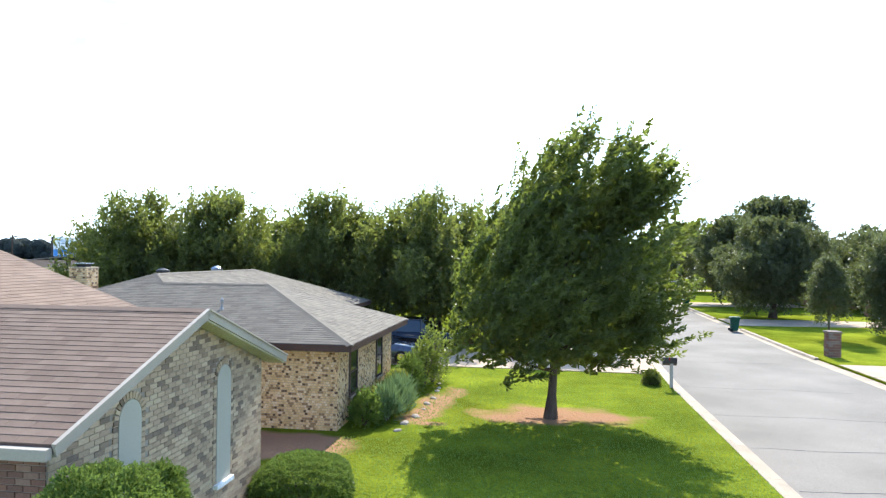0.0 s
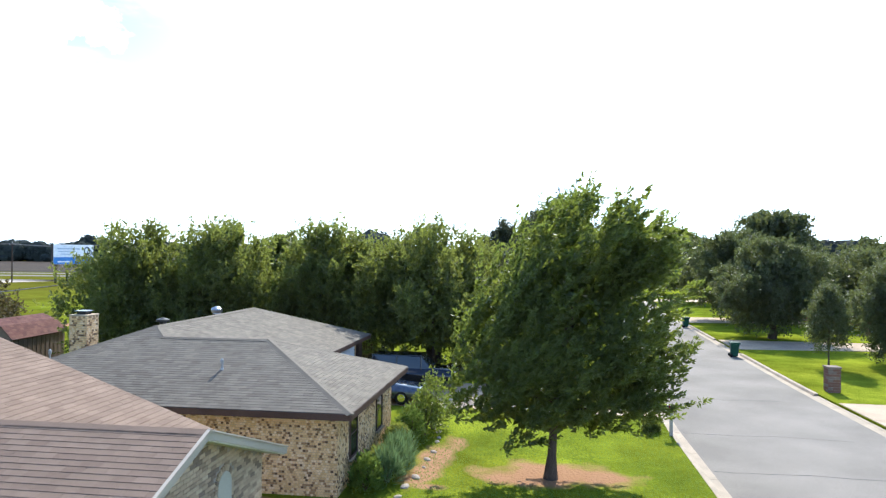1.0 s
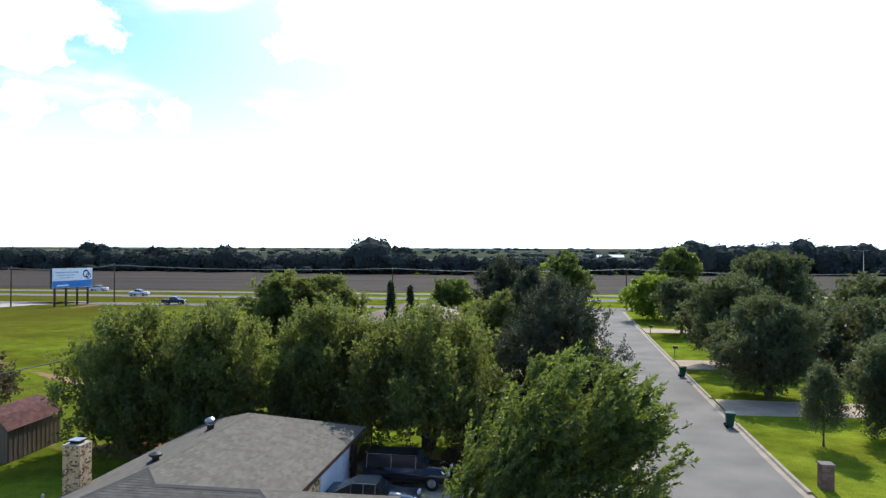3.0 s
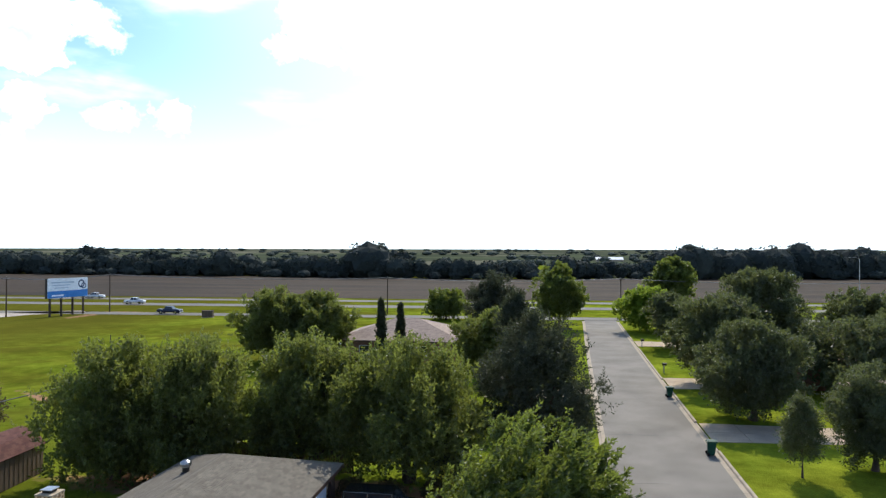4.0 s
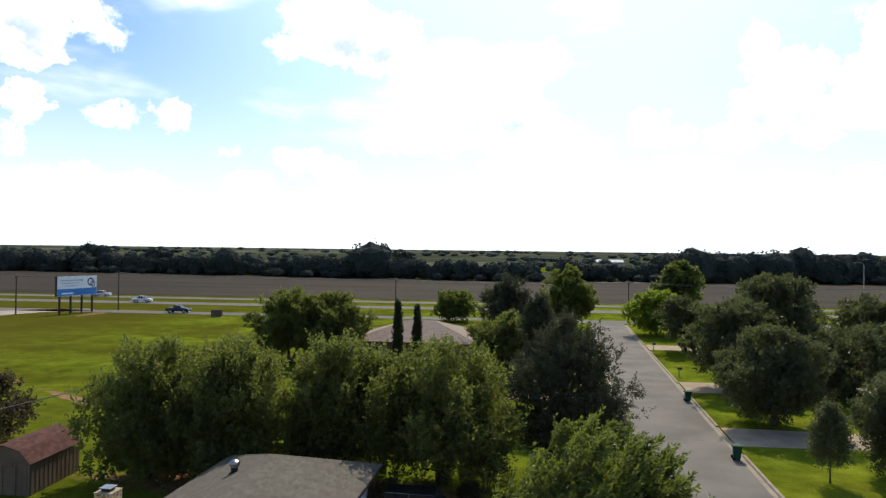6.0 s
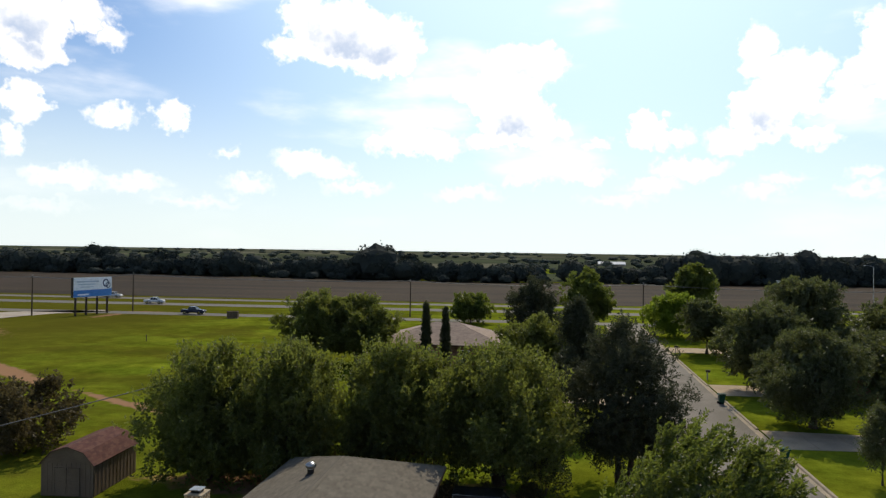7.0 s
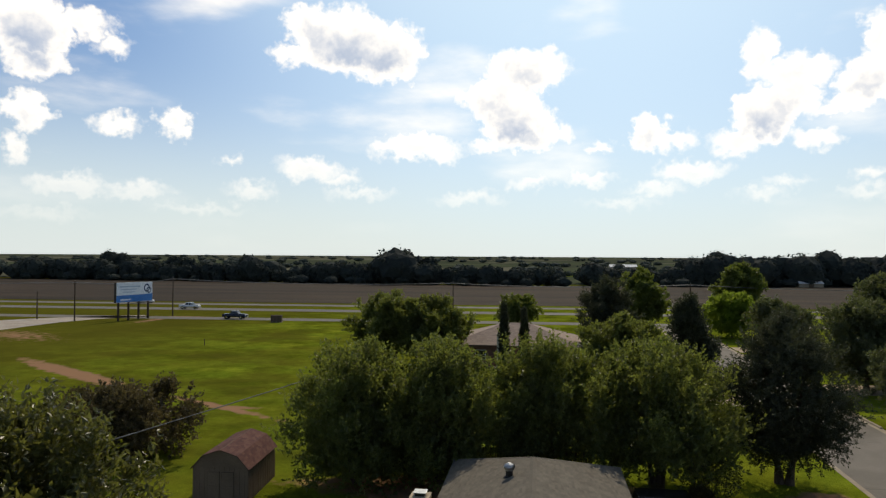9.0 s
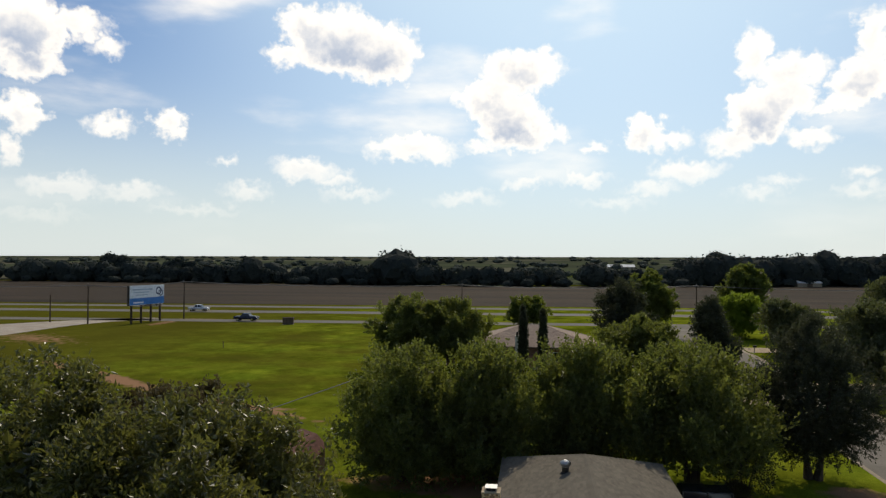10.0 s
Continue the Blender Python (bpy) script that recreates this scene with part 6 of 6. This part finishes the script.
SEDAN = ([(-2.25, 0.3), (2.25, 0.3), (2.3, 0.62), (2.0, 0.78), (0.95, 0.9), (-1.6, 0.95), (-2.25, 0.9)], [(1.0, 0.86), (0.35, 1.36), (-0.85, 1.38), (-1.75, 0.92)])
SUV = ([(-2.3, 0.4), (2.3, 0.4), (2.35, 0.85), (2.2, 1.06), (1.1, 1.12), (-2.3, 1.14)], [(1.15, 1.08), (0.55, 1.72), (-2.1, 1.76), (-2.27, 1.1)])
PICKUP = ([(-2.8, 0.45), (2.8, 0.45), (2.85, 0.9), (2.65, 1.1), (1.3, 1.15), (-2.8, 1.12)], [(1.35, 1.1), (0.75, 1.78), (-0.75, 1.8), (-1.0, 1.1)])
vehicle("suv", (-5.7, 36.9), 0, *SUV, 1.9, M_BLACK_PAINT, "black sport utility vehicle parked on the concrete driveway", "suv", 0.4, (-1.4, 1.45))
vehicle("car", (-6.8, 33.2), 0, *SEDAN, 1.8, M_BLUE_PAINT, "dark blue-grey saloon car parked by the garage", "car", 0.33)
vehicle("pickup_truck", (-112, 181.3, 0.05), 2.9, *PICKUP, 1.95, M_WHITE_PAINT, "white pickup truck on the near highway lane", "truck", 0.4, (-1.8, 1.8), -1.05)
vehicle("pickup_truck", (-85.3, 153.4, 0.04), 2.9, *PICKUP, 1.95, M_NAVY_PAINT, "dark blue pickup truck on the frontage road", "truck", 0.4, (-1.8, 1.8), -1.05)
vehicle("pickup_truck", (-138, 200.9, 0.05), 182.9, *PICKUP, 1.95, M_WHITE_PAINT, "silver-white pickup truck on the far highway lane", "truck", 0.4, (-1.8, 1.8), -1.05)


# ---- street things ----
def cart(at, turn):
    """A two-wheeled rubbish cart with a hinged lid."""
    root = thing("rubbish_cart", pose(at[0], at[1], at[2], 0, 0, turn), "dark green plastic wheeled rubbish cart at the kerb", "bin", "rubbish carts")
    bm = bmesh.new()
    r = bmesh.ops.create_cube(bm, size=1.0, matrix=Matrix.Translation((0, 0, 0.52)) @ Matrix.Diagonal((0.66, 0.62, 0.94, 1)))
    for v in r["verts"]:
        if v.co.z < 0.3:
            v.co.x *= 0.8
            v.co.y = v.co.y * 0.74 + 0.03
    bmesh.ops.bevel(bm, geom=list(bm.edges), offset=0.05, segments=2, affect="EDGES")
    part("bin_body", bm, M_PLASTIC_GREEN, root)
    part("rim", boxed((-0.36, -0.34, 0.94), (0.36, 0.34, 1.0), 0.02), M_PLASTIC_GREEN, root)
    lid = part("lid", boxed((-0.37, -0.38, 1.0), (0.37, 0.33, 1.08), 0.035), M_PLASTIC_GREEN, root)
    part("lid_ridge", boxed((-0.25, -0.3, 1.078), (0.25, 0.25, 1.1), 0.01), M_PLASTIC_GREEN, lid)
    part("handle", rodded((-0.28, 0.42, 0.98), (0.28, 0.42, 0.98), 0.02, sides=8), M_PLASTIC_GREEN, root)
    for s in (-1, 1):
        part("wheel", rodded((s * 0.30, 0.28, 0.12), (s * 0.37, 0.28, 0.12), 0.12, sides=14), M_RUBBER, root)
        part("handle_bracket", boxed((s * 0.26 - 0.02, 0.30, 0.95), (s * 0.26 + 0.02, 0.43, 0.99)), M_PLASTIC_GREEN, root)
    return root


cart((15.25, 53.2, z_road(53) + 0.005), 85)
cart((16.05, 74.0, z_road(74) + 0.005), 92)


def mailbox(at, turn, label, stone=False, paint=None):
    root = thing("mailbox", pose(at[0], at[1], 0, 0, 0, turn), label, "mailbox", "" if stone else "post mailboxes")
    if stone:
        rng = np.random.default_rng(9)
        part("core", boxed((-0.28, -0.28, 0), (0.28, 0.28, 1.28)), M_MORTAR, root)
        for k in range(9):
            z = 0.02 + k * 0.14
            for side in range(4):
                m = Matrix.Rotation(side * math.pi / 2, 4, "Z")
                cut = rng.uniform(-0.1, 0.1)
                for a, b in ((-0.31, cut - 0.008), (cut + 0.008, 0.27)):
                    part("brick", boxed((a, -0.315 - rng.uniform(0, 0.015), z), (b, -0.27, z + 0.125), 0.008), M_BRICK_RED if rng.random() < 0.75 else M_STONE, root, at=m)
        part("cap", boxed((-0.36, -0.36, 1.29), (0.36, 0.36, 1.38), 0.02), M_STONE, root, "pale stone cap")
        part("mailbox_door", boxed((-0.13, -0.34, 0.9), (0.13, -0.31, 1.12), 0.01), M_METAL_DARK, root)
        return root
    part("post", boxed((-0.06, -0.06, 0), (0.06, 0.06, 1.0), 0.006), M_TRIM, root, "pale painted post")
    part("arm", boxed((-0.04, -0.35, 0.9), (0.04, 0.2, 0.98), 0.006), M_WOOD, root)
    r, L = 0.11, 0.26
    out = [(-r, 0.98), (r, 0.98)] + [(r * math.cos(t), 1.12 + r * math.sin(t)) for t in np.linspace(0, math.pi, 11)]
    body = part("box", prism(out, 2 * L), paint or M_METAL_DARK, root, at=pose(0, -0.06, 0))
    part("flag", boxed((r + 0.005, -0.05, 1.1), (r + 0.015, -0.02, 1.3)), M_RED_LENS, body)
    part("door", prism([(x * 0.95, z) for x, z in out], 0.015), paint or M_METAL_DARK, body, at=pose(0, -L - 0.01, 0))
    return root


mailbox((16.6, 39.7), 90, "brick mailbox pillar with a pale stone cap on the lawn edge", True)
mailbox((6.28, 28.9), -90, "dark metal mailbox on a pale post beside the kerb")
mailbox((17.9, 88.0), 90, "dark metal mailbox on a post beside the street kerb")
mailbox((18.7, 112.0), 90, "dark metal mailbox on a post by a driveway")


def shrub(at, size, seed, label, material, name="shrub", n=5000, leaf=(0.05, 0.03), lumps=0.06, upward=0.2, category="shrub", thick=0.18, group="", squareness=2.0):
    """A shrub: short stems and a shell of small leaves over a rounded form."""
    rng = np.random.default_rng(seed)
    root = thing(name, pose(*at, 0) if len(at) == 2 else pose(*at), label, category, group)
    d = rng.normal(size=(n, 3))
    d[:, 2] = np.abs(d[:, 2]) * 1.1 - 0.25
    d /= np.linalg.norm(d, axis=1, keepdims=True)
    q = (np.abs(d) ** squareness).sum(1, keepdims=True) ** (-1 / squareness)
    r = 1 + lumps * lump(d * 3, seed, 2.2) - np.abs(rng.normal(0, thick, n))
    p = d * q * r[:, None] * np.array(size) + np.array([0, 0, size[2] * 0.32])
    p[:, 2] = np.clip(p[:, 2], 0.02, None)
    w = d + rng.normal(0, 0.6, (n, 3)) + np.array([0, 0, upward])
    part("foliage", leaves("foliage", p, w, leaf[0], leaf[1], rng, material), material, root)
    for k in range(5):
        a = k * 1.3
        v, f = tube([(0.05 * math.cos(a), 0.05 * math.sin(a), 0), (size[0] * 0.3 * math.cos(a), size[1] * 0.3 * math.sin(a), size[2] * 0.5), (size[0] * 0.6 * math.cos(a), size[1] * 0.6 * math.sin(a), size[2] * 0.95)], [0.03, 0.02, 0.008], 5)
        part("stem", mesh_of("stem", v, f, M_BARK), M_BARK, root)
    return root


# Clipped evergreens beside the gable, seen just below the camera at the start.
shrub((-3.92, 7.65), (0.92, 0.95, 2.06), 201, "clipped round box bush against the brick gable", M_LEAF_HEDGE, n=34000, leaf=(0.05, 0.034), category="bush", group="clipped bushes", thick=0.07, lumps=0.05, upward=0.0, squareness=2.7)
shrub((-3.95, 9.05), (0.42, 0.42, 1.76), 202, "smaller clipped box bush against the brick gable", M_LEAF_HEDGE, n=14000, leaf=(0.05, 0.034), category="bush", group="clipped bushes", thick=0.07, lumps=0.05, upward=0.0, squareness=2.7)
shrub((-3.85, 14.3), (1.0, 1.3, 0.72), 203, "wide clipped hedge bush on the lawn corner", M_LEAF_HEDGE, n=30000, leaf=(0.05, 0.034), category="bush", squareness=2.3, thick=0.08)

# The bed along the neighbour's wall.
for k, (x, y, s, h, mat, lab) in enumerate([
        (-4.2, 20.8, 0.5, 0.8, M_LEAF_HEDGE, "dark green shrub at the house corner"), (-3.7, 21.6, 0.45, 0.7, M_LEAF_GREY, "grey-green spiky plant in the bed"),
        (-3.6, 22.6, 0.5, 0.75, M_LEAF_GREY, "grey-green spiky plant in the bed"), (-3.7, 23.7, 0.5, 0.7, M_LEAF_GREY, "grey-green spiky plant in the bed"),
        (-4.2, 22.4, 0.5, 0.6, M_LEAF_ELM, "low dark shrub against the wall"), (-4.1, 24.8, 0.5, 0.8, M_LEAF_ELM, "low green shrub against the wall"),
        (-3.8, 26.0, 0.6, 1.1, M_LEAF_HEDGE, "green shrub against the wall"), (-3.5, 27.3, 0.7, 1.4, M_LEAF, "tall leafy green shrub at the wall's end"),
        (-3.3, 28.3, 0.7, 1.8, M_LEAF, "tall leafy green shrub at the wall's end"), (5.6, 29.5, 0.32, 0.42, M_LEAF_ELM, "low green plant at the foot of the mailbox post"),
        (-6.2, 40.6, 0.9, 0.8, M_LEAF_RUSSET, "low russet shrub under the trees"), (-8.6, 40.4, 0.9, 0.9, M_LEAF_RUSSET, "low russet shrub under the trees"),
        (-3.6, 41.0, 0.8, 0.8, M_LEAF_RUSSET, "low russet shrub under the trees"), (-2.7, 42.2, 1.6, 2.9, M_LEAF_CEDAR, "dark upright evergreen shrub beside the drive")]):
    grey = mat is M_LEAF_GREY
    shrub((x, y), (s, s * 1.15, h), 210 + k, lab, mat, n=900 if grey else 5000 if h > 2 else 1600, leaf=(0.34, 0.035) if grey else (0.12, 0.07), lumps=0.2, upward=1.6 if grey else 0.4, thick=0.3)


def edging():
    """Rough pale stones along the flower bed."""
    rng = np.random.default_rng(15)
    for k in range(10):
        t = (k + rng.uniform(-0.4, 0.4)) / 9
        y = 20.2 + t * 9.0
        x = -3.15 + 0.35 * math.sin(t * 3.0) + rng.uniform(-0.05, 0.05)
        bm = bmesh.new()
        bmesh.ops.create_icosphere(bm, subdivisions=2, radius=1.0)
        s = rng.uniform(0.5, 1.25)
        for v in bm.verts:
            v.co = Vector((v.co.x * 0.13 * s, v.co.y * 0.2 * s, v.co.z * 0.08 * s)) * (1 + 0.14 * noise.noise(v.co * 2 + Vector((k, 0, 0))))
        ob = part("edging_stone", bm, M_STONE, None, at=pose(x, y, 0.005, 0, 0, rng.uniform(-40, 40)))
        tagged(ob, "rough pale stone edging the flower bed", "stone", "bed edging stones")


edging()


def billboard():
    root = thing("billboard", pose(-106.5, 145.9, 0, 0, 0, 80.5), "white and blue roadside billboard on four timber posts", "billboard")
    L, z0, z1 = 11.4, 4.2, 8.7
    for x in (-4.7, -1.6, 1.6, 4.7):
        part("post", rodded((x, 0.25, -0.3), (x, 0.25, z1 - 0.3), 0.25, 0.22, 10), M_POLE, root)
    part("panel", boxed((-L / 2, -0.12, z0), (L / 2, 0.06, z1), 0.02), M_SIGN_WHITE, root)
    panel = root.children[-1]
    part("blue_band", prism([(-L / 2 + 0.05, z0 + 0.05), (L / 2 - 0.05, z0 + 0.05), (L / 2 - 0.05, z0 + 1.75), (3.0, z0 + 1.62), (-L / 2 + 0.05, z0 + 1.6)], 0.012), M_SIGN_BLUE, panel, "blue lower band", at=pose(0, -0.128, 0))
    for z, a, b, h in ((z1 - 1.1, -4.7, 1.6, 0.3), (z1 - 1.7, -4.4, 0.6, 0.22), (z1 - 2.3, -3.6, 0.1, 0.18)):
        part("text_bar", boxed((a, -0.14, z), (b, -0.121, z + h)), M_SIGN_BAR, panel)
    part("text_bar", boxed((-4.5, -0.15, z0 + 0.4), (-1.2, -0.135, z0 + 0.75)), M_SIGN_WHITE, panel)
    for cx, cz, r in ((3.8, z1 - 1.4, 0.95), (4.5, z1 - 1.9, 0.75)):
        out = [(cx + r * math.cos(t), cz + r * math.sin(t)) for t in np.linspace(0, 2 * math.pi, 24, endpoint=False)]
        inn = [(cx + r * 0.68 * math.cos(t), cz + r * 0.68 * math.sin(t)) for t in np.linspace(0, 2 * math.pi, 24, endpoint=False)]
        bm = bmesh.new()
        a = [bm.verts.new((x, 0, z)) for x, z in out]
        b = [bm.verts.new((x, 0, z)) for x, z in inn]
        for i in range(24):
            bm.faces.new((a[i], a[(i + 1) % 24], b[(i + 1) % 24], b[i]))
        part("ring_mark", bm, M_SIGN_DARK, panel, at=pose(0, -0.13 - 0.004 * r, 0))
    part("catwalk", boxed((-L / 2, -0.9, z0 - 0.35), (L / 2, -0.2, z0 - 0.28)), M_METAL_DARK, root)
    part("edge_board", boxed((-L / 2 - 0.16, -0.14, z0 - 0.02), (-L / 2 - 0.004, 0.4, z1 + 0.02)), M_METAL_DARK, root)


billboard()


def pole(x, y, h, turn=6, arm=True):
    root = thing("utility_pole", pose(x, y, 0, 0, 0, turn), "dark wooden utility pole beside the highway", "utility pole", "utility poles")
    part("pole", rodded((0, 0, -0.5), (0, 0, h), 0.17, 0.11, 10), M_POLE, root)
    if arm:
        part("crossarm", boxed((-0.06, -1.1, h - 0.55), (0.06, 1.1, h - 0.42)), M_POLE, root)
        for s in (-1.0, 0.0, 1.0):
            part("insulator", rodded((0, s, h - 0.42 if s else h), (0, s, h - 0.22 if s else h + 0.2), 0.05, 0.035, 8), M_METAL, root)
    return (x, y, h)


def wire(a, b, sag, r=0.012, name="overhead_wire", label="thin dark overhead wire between utility poles"):
    a, b = Vector(a), Vector(b)
    pts = []
    for i in range(17):
        t = i / 16
        p = a.lerp(b, t)
        p.z -= sag * 4 * t * (1 - t)
        pts.append(p)
    v, f = tube(pts, [r] * 17, 5)
    tagged(part(name, mesh_of(name, v, f, M_WIRE), M_WIRE, None), label, "wire", "overhead wires")


poles = [pole(-190, 131, 9.5), pole(-117.2, 139.8, 9.0), pole(-103, 156.5, 9.5), pole(-34, 162.8, 9.0), pole(21.4, 164.2, 9.2), pole(90, 176, 8.5)]
for p, q in zip(poles, poles[1:]):
    for s in (-1.0, 1.0):
        wire((p[0], p[1] + s, p[2] - 0.22), (q[0], q[1] + s, q[2] - 0.22), 0.7, 0.055)
pole(-46.0, 16.2, 2.6, arm=False)
pole(-26.3, 55.8, 6.2, arm=False)
wire((-46.0, 16.2, 2.5), (-26.3, 55.8, 6.1), 0.25, 0.036, "service_wire", "pale service wire sagging above the garden")


def street_lamp(x, y, h):
    root = thing("street_lamp", pose(x, y, 0), "tall pale metal highway lamp with a curved arm", "street lamp")
    part("pole", rodded((0, 0, -0.3), (0, 0, h), 0.14, 0.08, 10), M_METAL, root)
    v, f = tube([(0, 0, h), (-0.4, 0, h + 0.5), (-1.4, 0, h + 0.75), (-2.6, 0, h + 0.7)], [0.07, 0.06, 0.05, 0.05], 6)
    arm = part("arm", mesh_of("arm", v, f, M_METAL), M_METAL, root)
    part("head", boxed((-3.3, -0.16, h + 0.6), (-2.5, 0.16, h + 0.76), 0.05), M_METAL, arm)


street_lamp(106, 240, 13.3)


pole(-128.5, 142.2, 6.4, arm=False)


def barn(x, y, turn, size, label):
    """A long low farm building far off: walls, two roof slopes, a door."""
    g = land(y)
    root = thing("barn", pose(x, y, g, 0, 0, turn), label, "barn")
    w, d, h, top = size
    part("wall", boxed((-w / 2, -d / 2, -0.5), (w / 2, d / 2, h)), M_SIDING, root)
    for s in (-1, 1):
        v = [(-w / 2 - 0.4, s * (d / 2 + 0.4), h - 0.1), (w / 2 + 0.4, s * (d / 2 + 0.4), h - 0.1), (w / 2 + 0.4, 0, top), (-w / 2 - 0.4, 0, top)]
        part("roof", face_mesh("roof", [v if s < 0 else v[::-1]], 0.12, M_WHITE), M_WHITE, root, "pale sheet roof")
    part("door", boxed((-1.6, -d / 2 - 0.08, 0), (1.6, -d / 2 - 0.01, h * 0.8)), M_WOOD, root)


barn(144, 431, 6, (14, 8, 2.4, 3.9), "long low barn with a pale roof at the wood's edge")
barn(91, 900, 3, (34, 12, 3.0, 6.2), "far pale-roofed farm building beyond the woods")


def utility_cabinet():
    root = thing("utility_cabinet", pose(-72.3, 147.0, 0, 0, 0, 8), "dark brown box cabinet standing alone in the meadow", "cabinet")
    part("body", boxed((-1.2, -0.5, 0.06), (1.2, 0.5, 1.5), 0.05), M_WOOD, root)
    part("base", boxed((-1.3, -0.6, -0.02), (1.3, 0.6, 0.06)), M_CONCRETE, root)
    part("top", boxed((-1.28, -0.58, 1.5), (1.28, 0.58, 1.58), 0.02), M_WOOD, root)


utility_cabinet()


def marker_stake():
    root = thing("marker_stake", pose(-67.6, 104.5, 0, 3, 0, 0), "thin dark stake standing in the meadow grass", "stake")
    part("post", boxed((-0.05, -0.05, -0.1), (0.05, 0.05, 1.05), 0.01), M_WOOD, root)
    part("cap", boxed((-0.06, -0.06, 1.05), (0.06, 0.06, 1.1), 0.01), M_METAL_DARK, root)


marker_stake()


def fence(a, b, h=1.8, label="weathered wooden privacy fence behind the house"):
    root = thing("wooden_fence", pose(0, 0, 0), label, "fence")
    a, b = Vector((*a, 0)), Vector((*b, 0))
    L = (b - a).length
    rng = np.random.default_rng(int(L * 10))
    d = (b - a).normalized()
    m0 = Matrix(((d.x, -d.y, 0, a.x), (d.y, d.x, 0, a.y), (0, 0, 1, 0), (0, 0, 0, 1)))
    board = mesh_of("board", *(lambda q: (q[0], q[1]))(box_data(0.14, 0.02, h)), M_WOOD)
    for u in np.arange(0.08, L, 0.16):
        part("board", board, M_WOOD, root, at=m0 @ pose(u, rng.uniform(-0.004, 0.004), rng.uniform(-0.03, 0.02)))
    for z in (0.4, 1.4):
        part("rail", boxed((0, 0.012, z), (L, 0.06, z + 0.09)), M_WOOD, root, at=m0)
    for u in np.arange(0, L + 0.1, 2.4):
        part("post", boxed((u - 0.05, 0.06, -0.1), (u + 0.05, 0.16, h + 0.02)), M_WOOD, root, at=m0)


def box_data(w, t, h):
    v = [(x, y, z) for x in (-w / 2, w / 2) for y in (-t / 2, t / 2) for z in (0, h)]
    return v, [(0, 1, 3, 2), (4, 6, 7, 5), (0, 4, 5, 1), (2, 3, 7, 6), (0, 2, 6, 4), (1, 5, 7, 3)]


fence((-27.5, 44.5), (-9.6, 44.6))


def lawn_grass():
    """Blades of turf over the nearest lawn."""
    rng = np.random.default_rng(300)
    n = 48000
    x, y = rng.uniform(-4.6, 6.3, n), 9 + 24 * rng.beta(1.0, 1.6, n)
    bare = ((x - 1.6) / 3.2) ** 2 + ((y - 23.2) / 1.6) ** 2
    keep = (bare > rng.uniform(0.5, 1.2, n)) & ~((x < -3.0) & (y > 19.4)) & (y < 32.2)
    x, y = x[keep], y[keep]
    p = np.stack([x, y, np.zeros(len(x))], 1)
    w = np.stack([rng.normal(0, 0.45, len(x)), rng.normal(0, 0.45, len(x)), np.ones(len(x))], 1)
    ob = new("lawn_grass", leaves("lawn_grass", p, w, 0.055, 0.02, rng, M_BLADE))
    tagged(ob, "short bright green blades of lawn grass", "grass", kind="stuff")


lawn_grass()
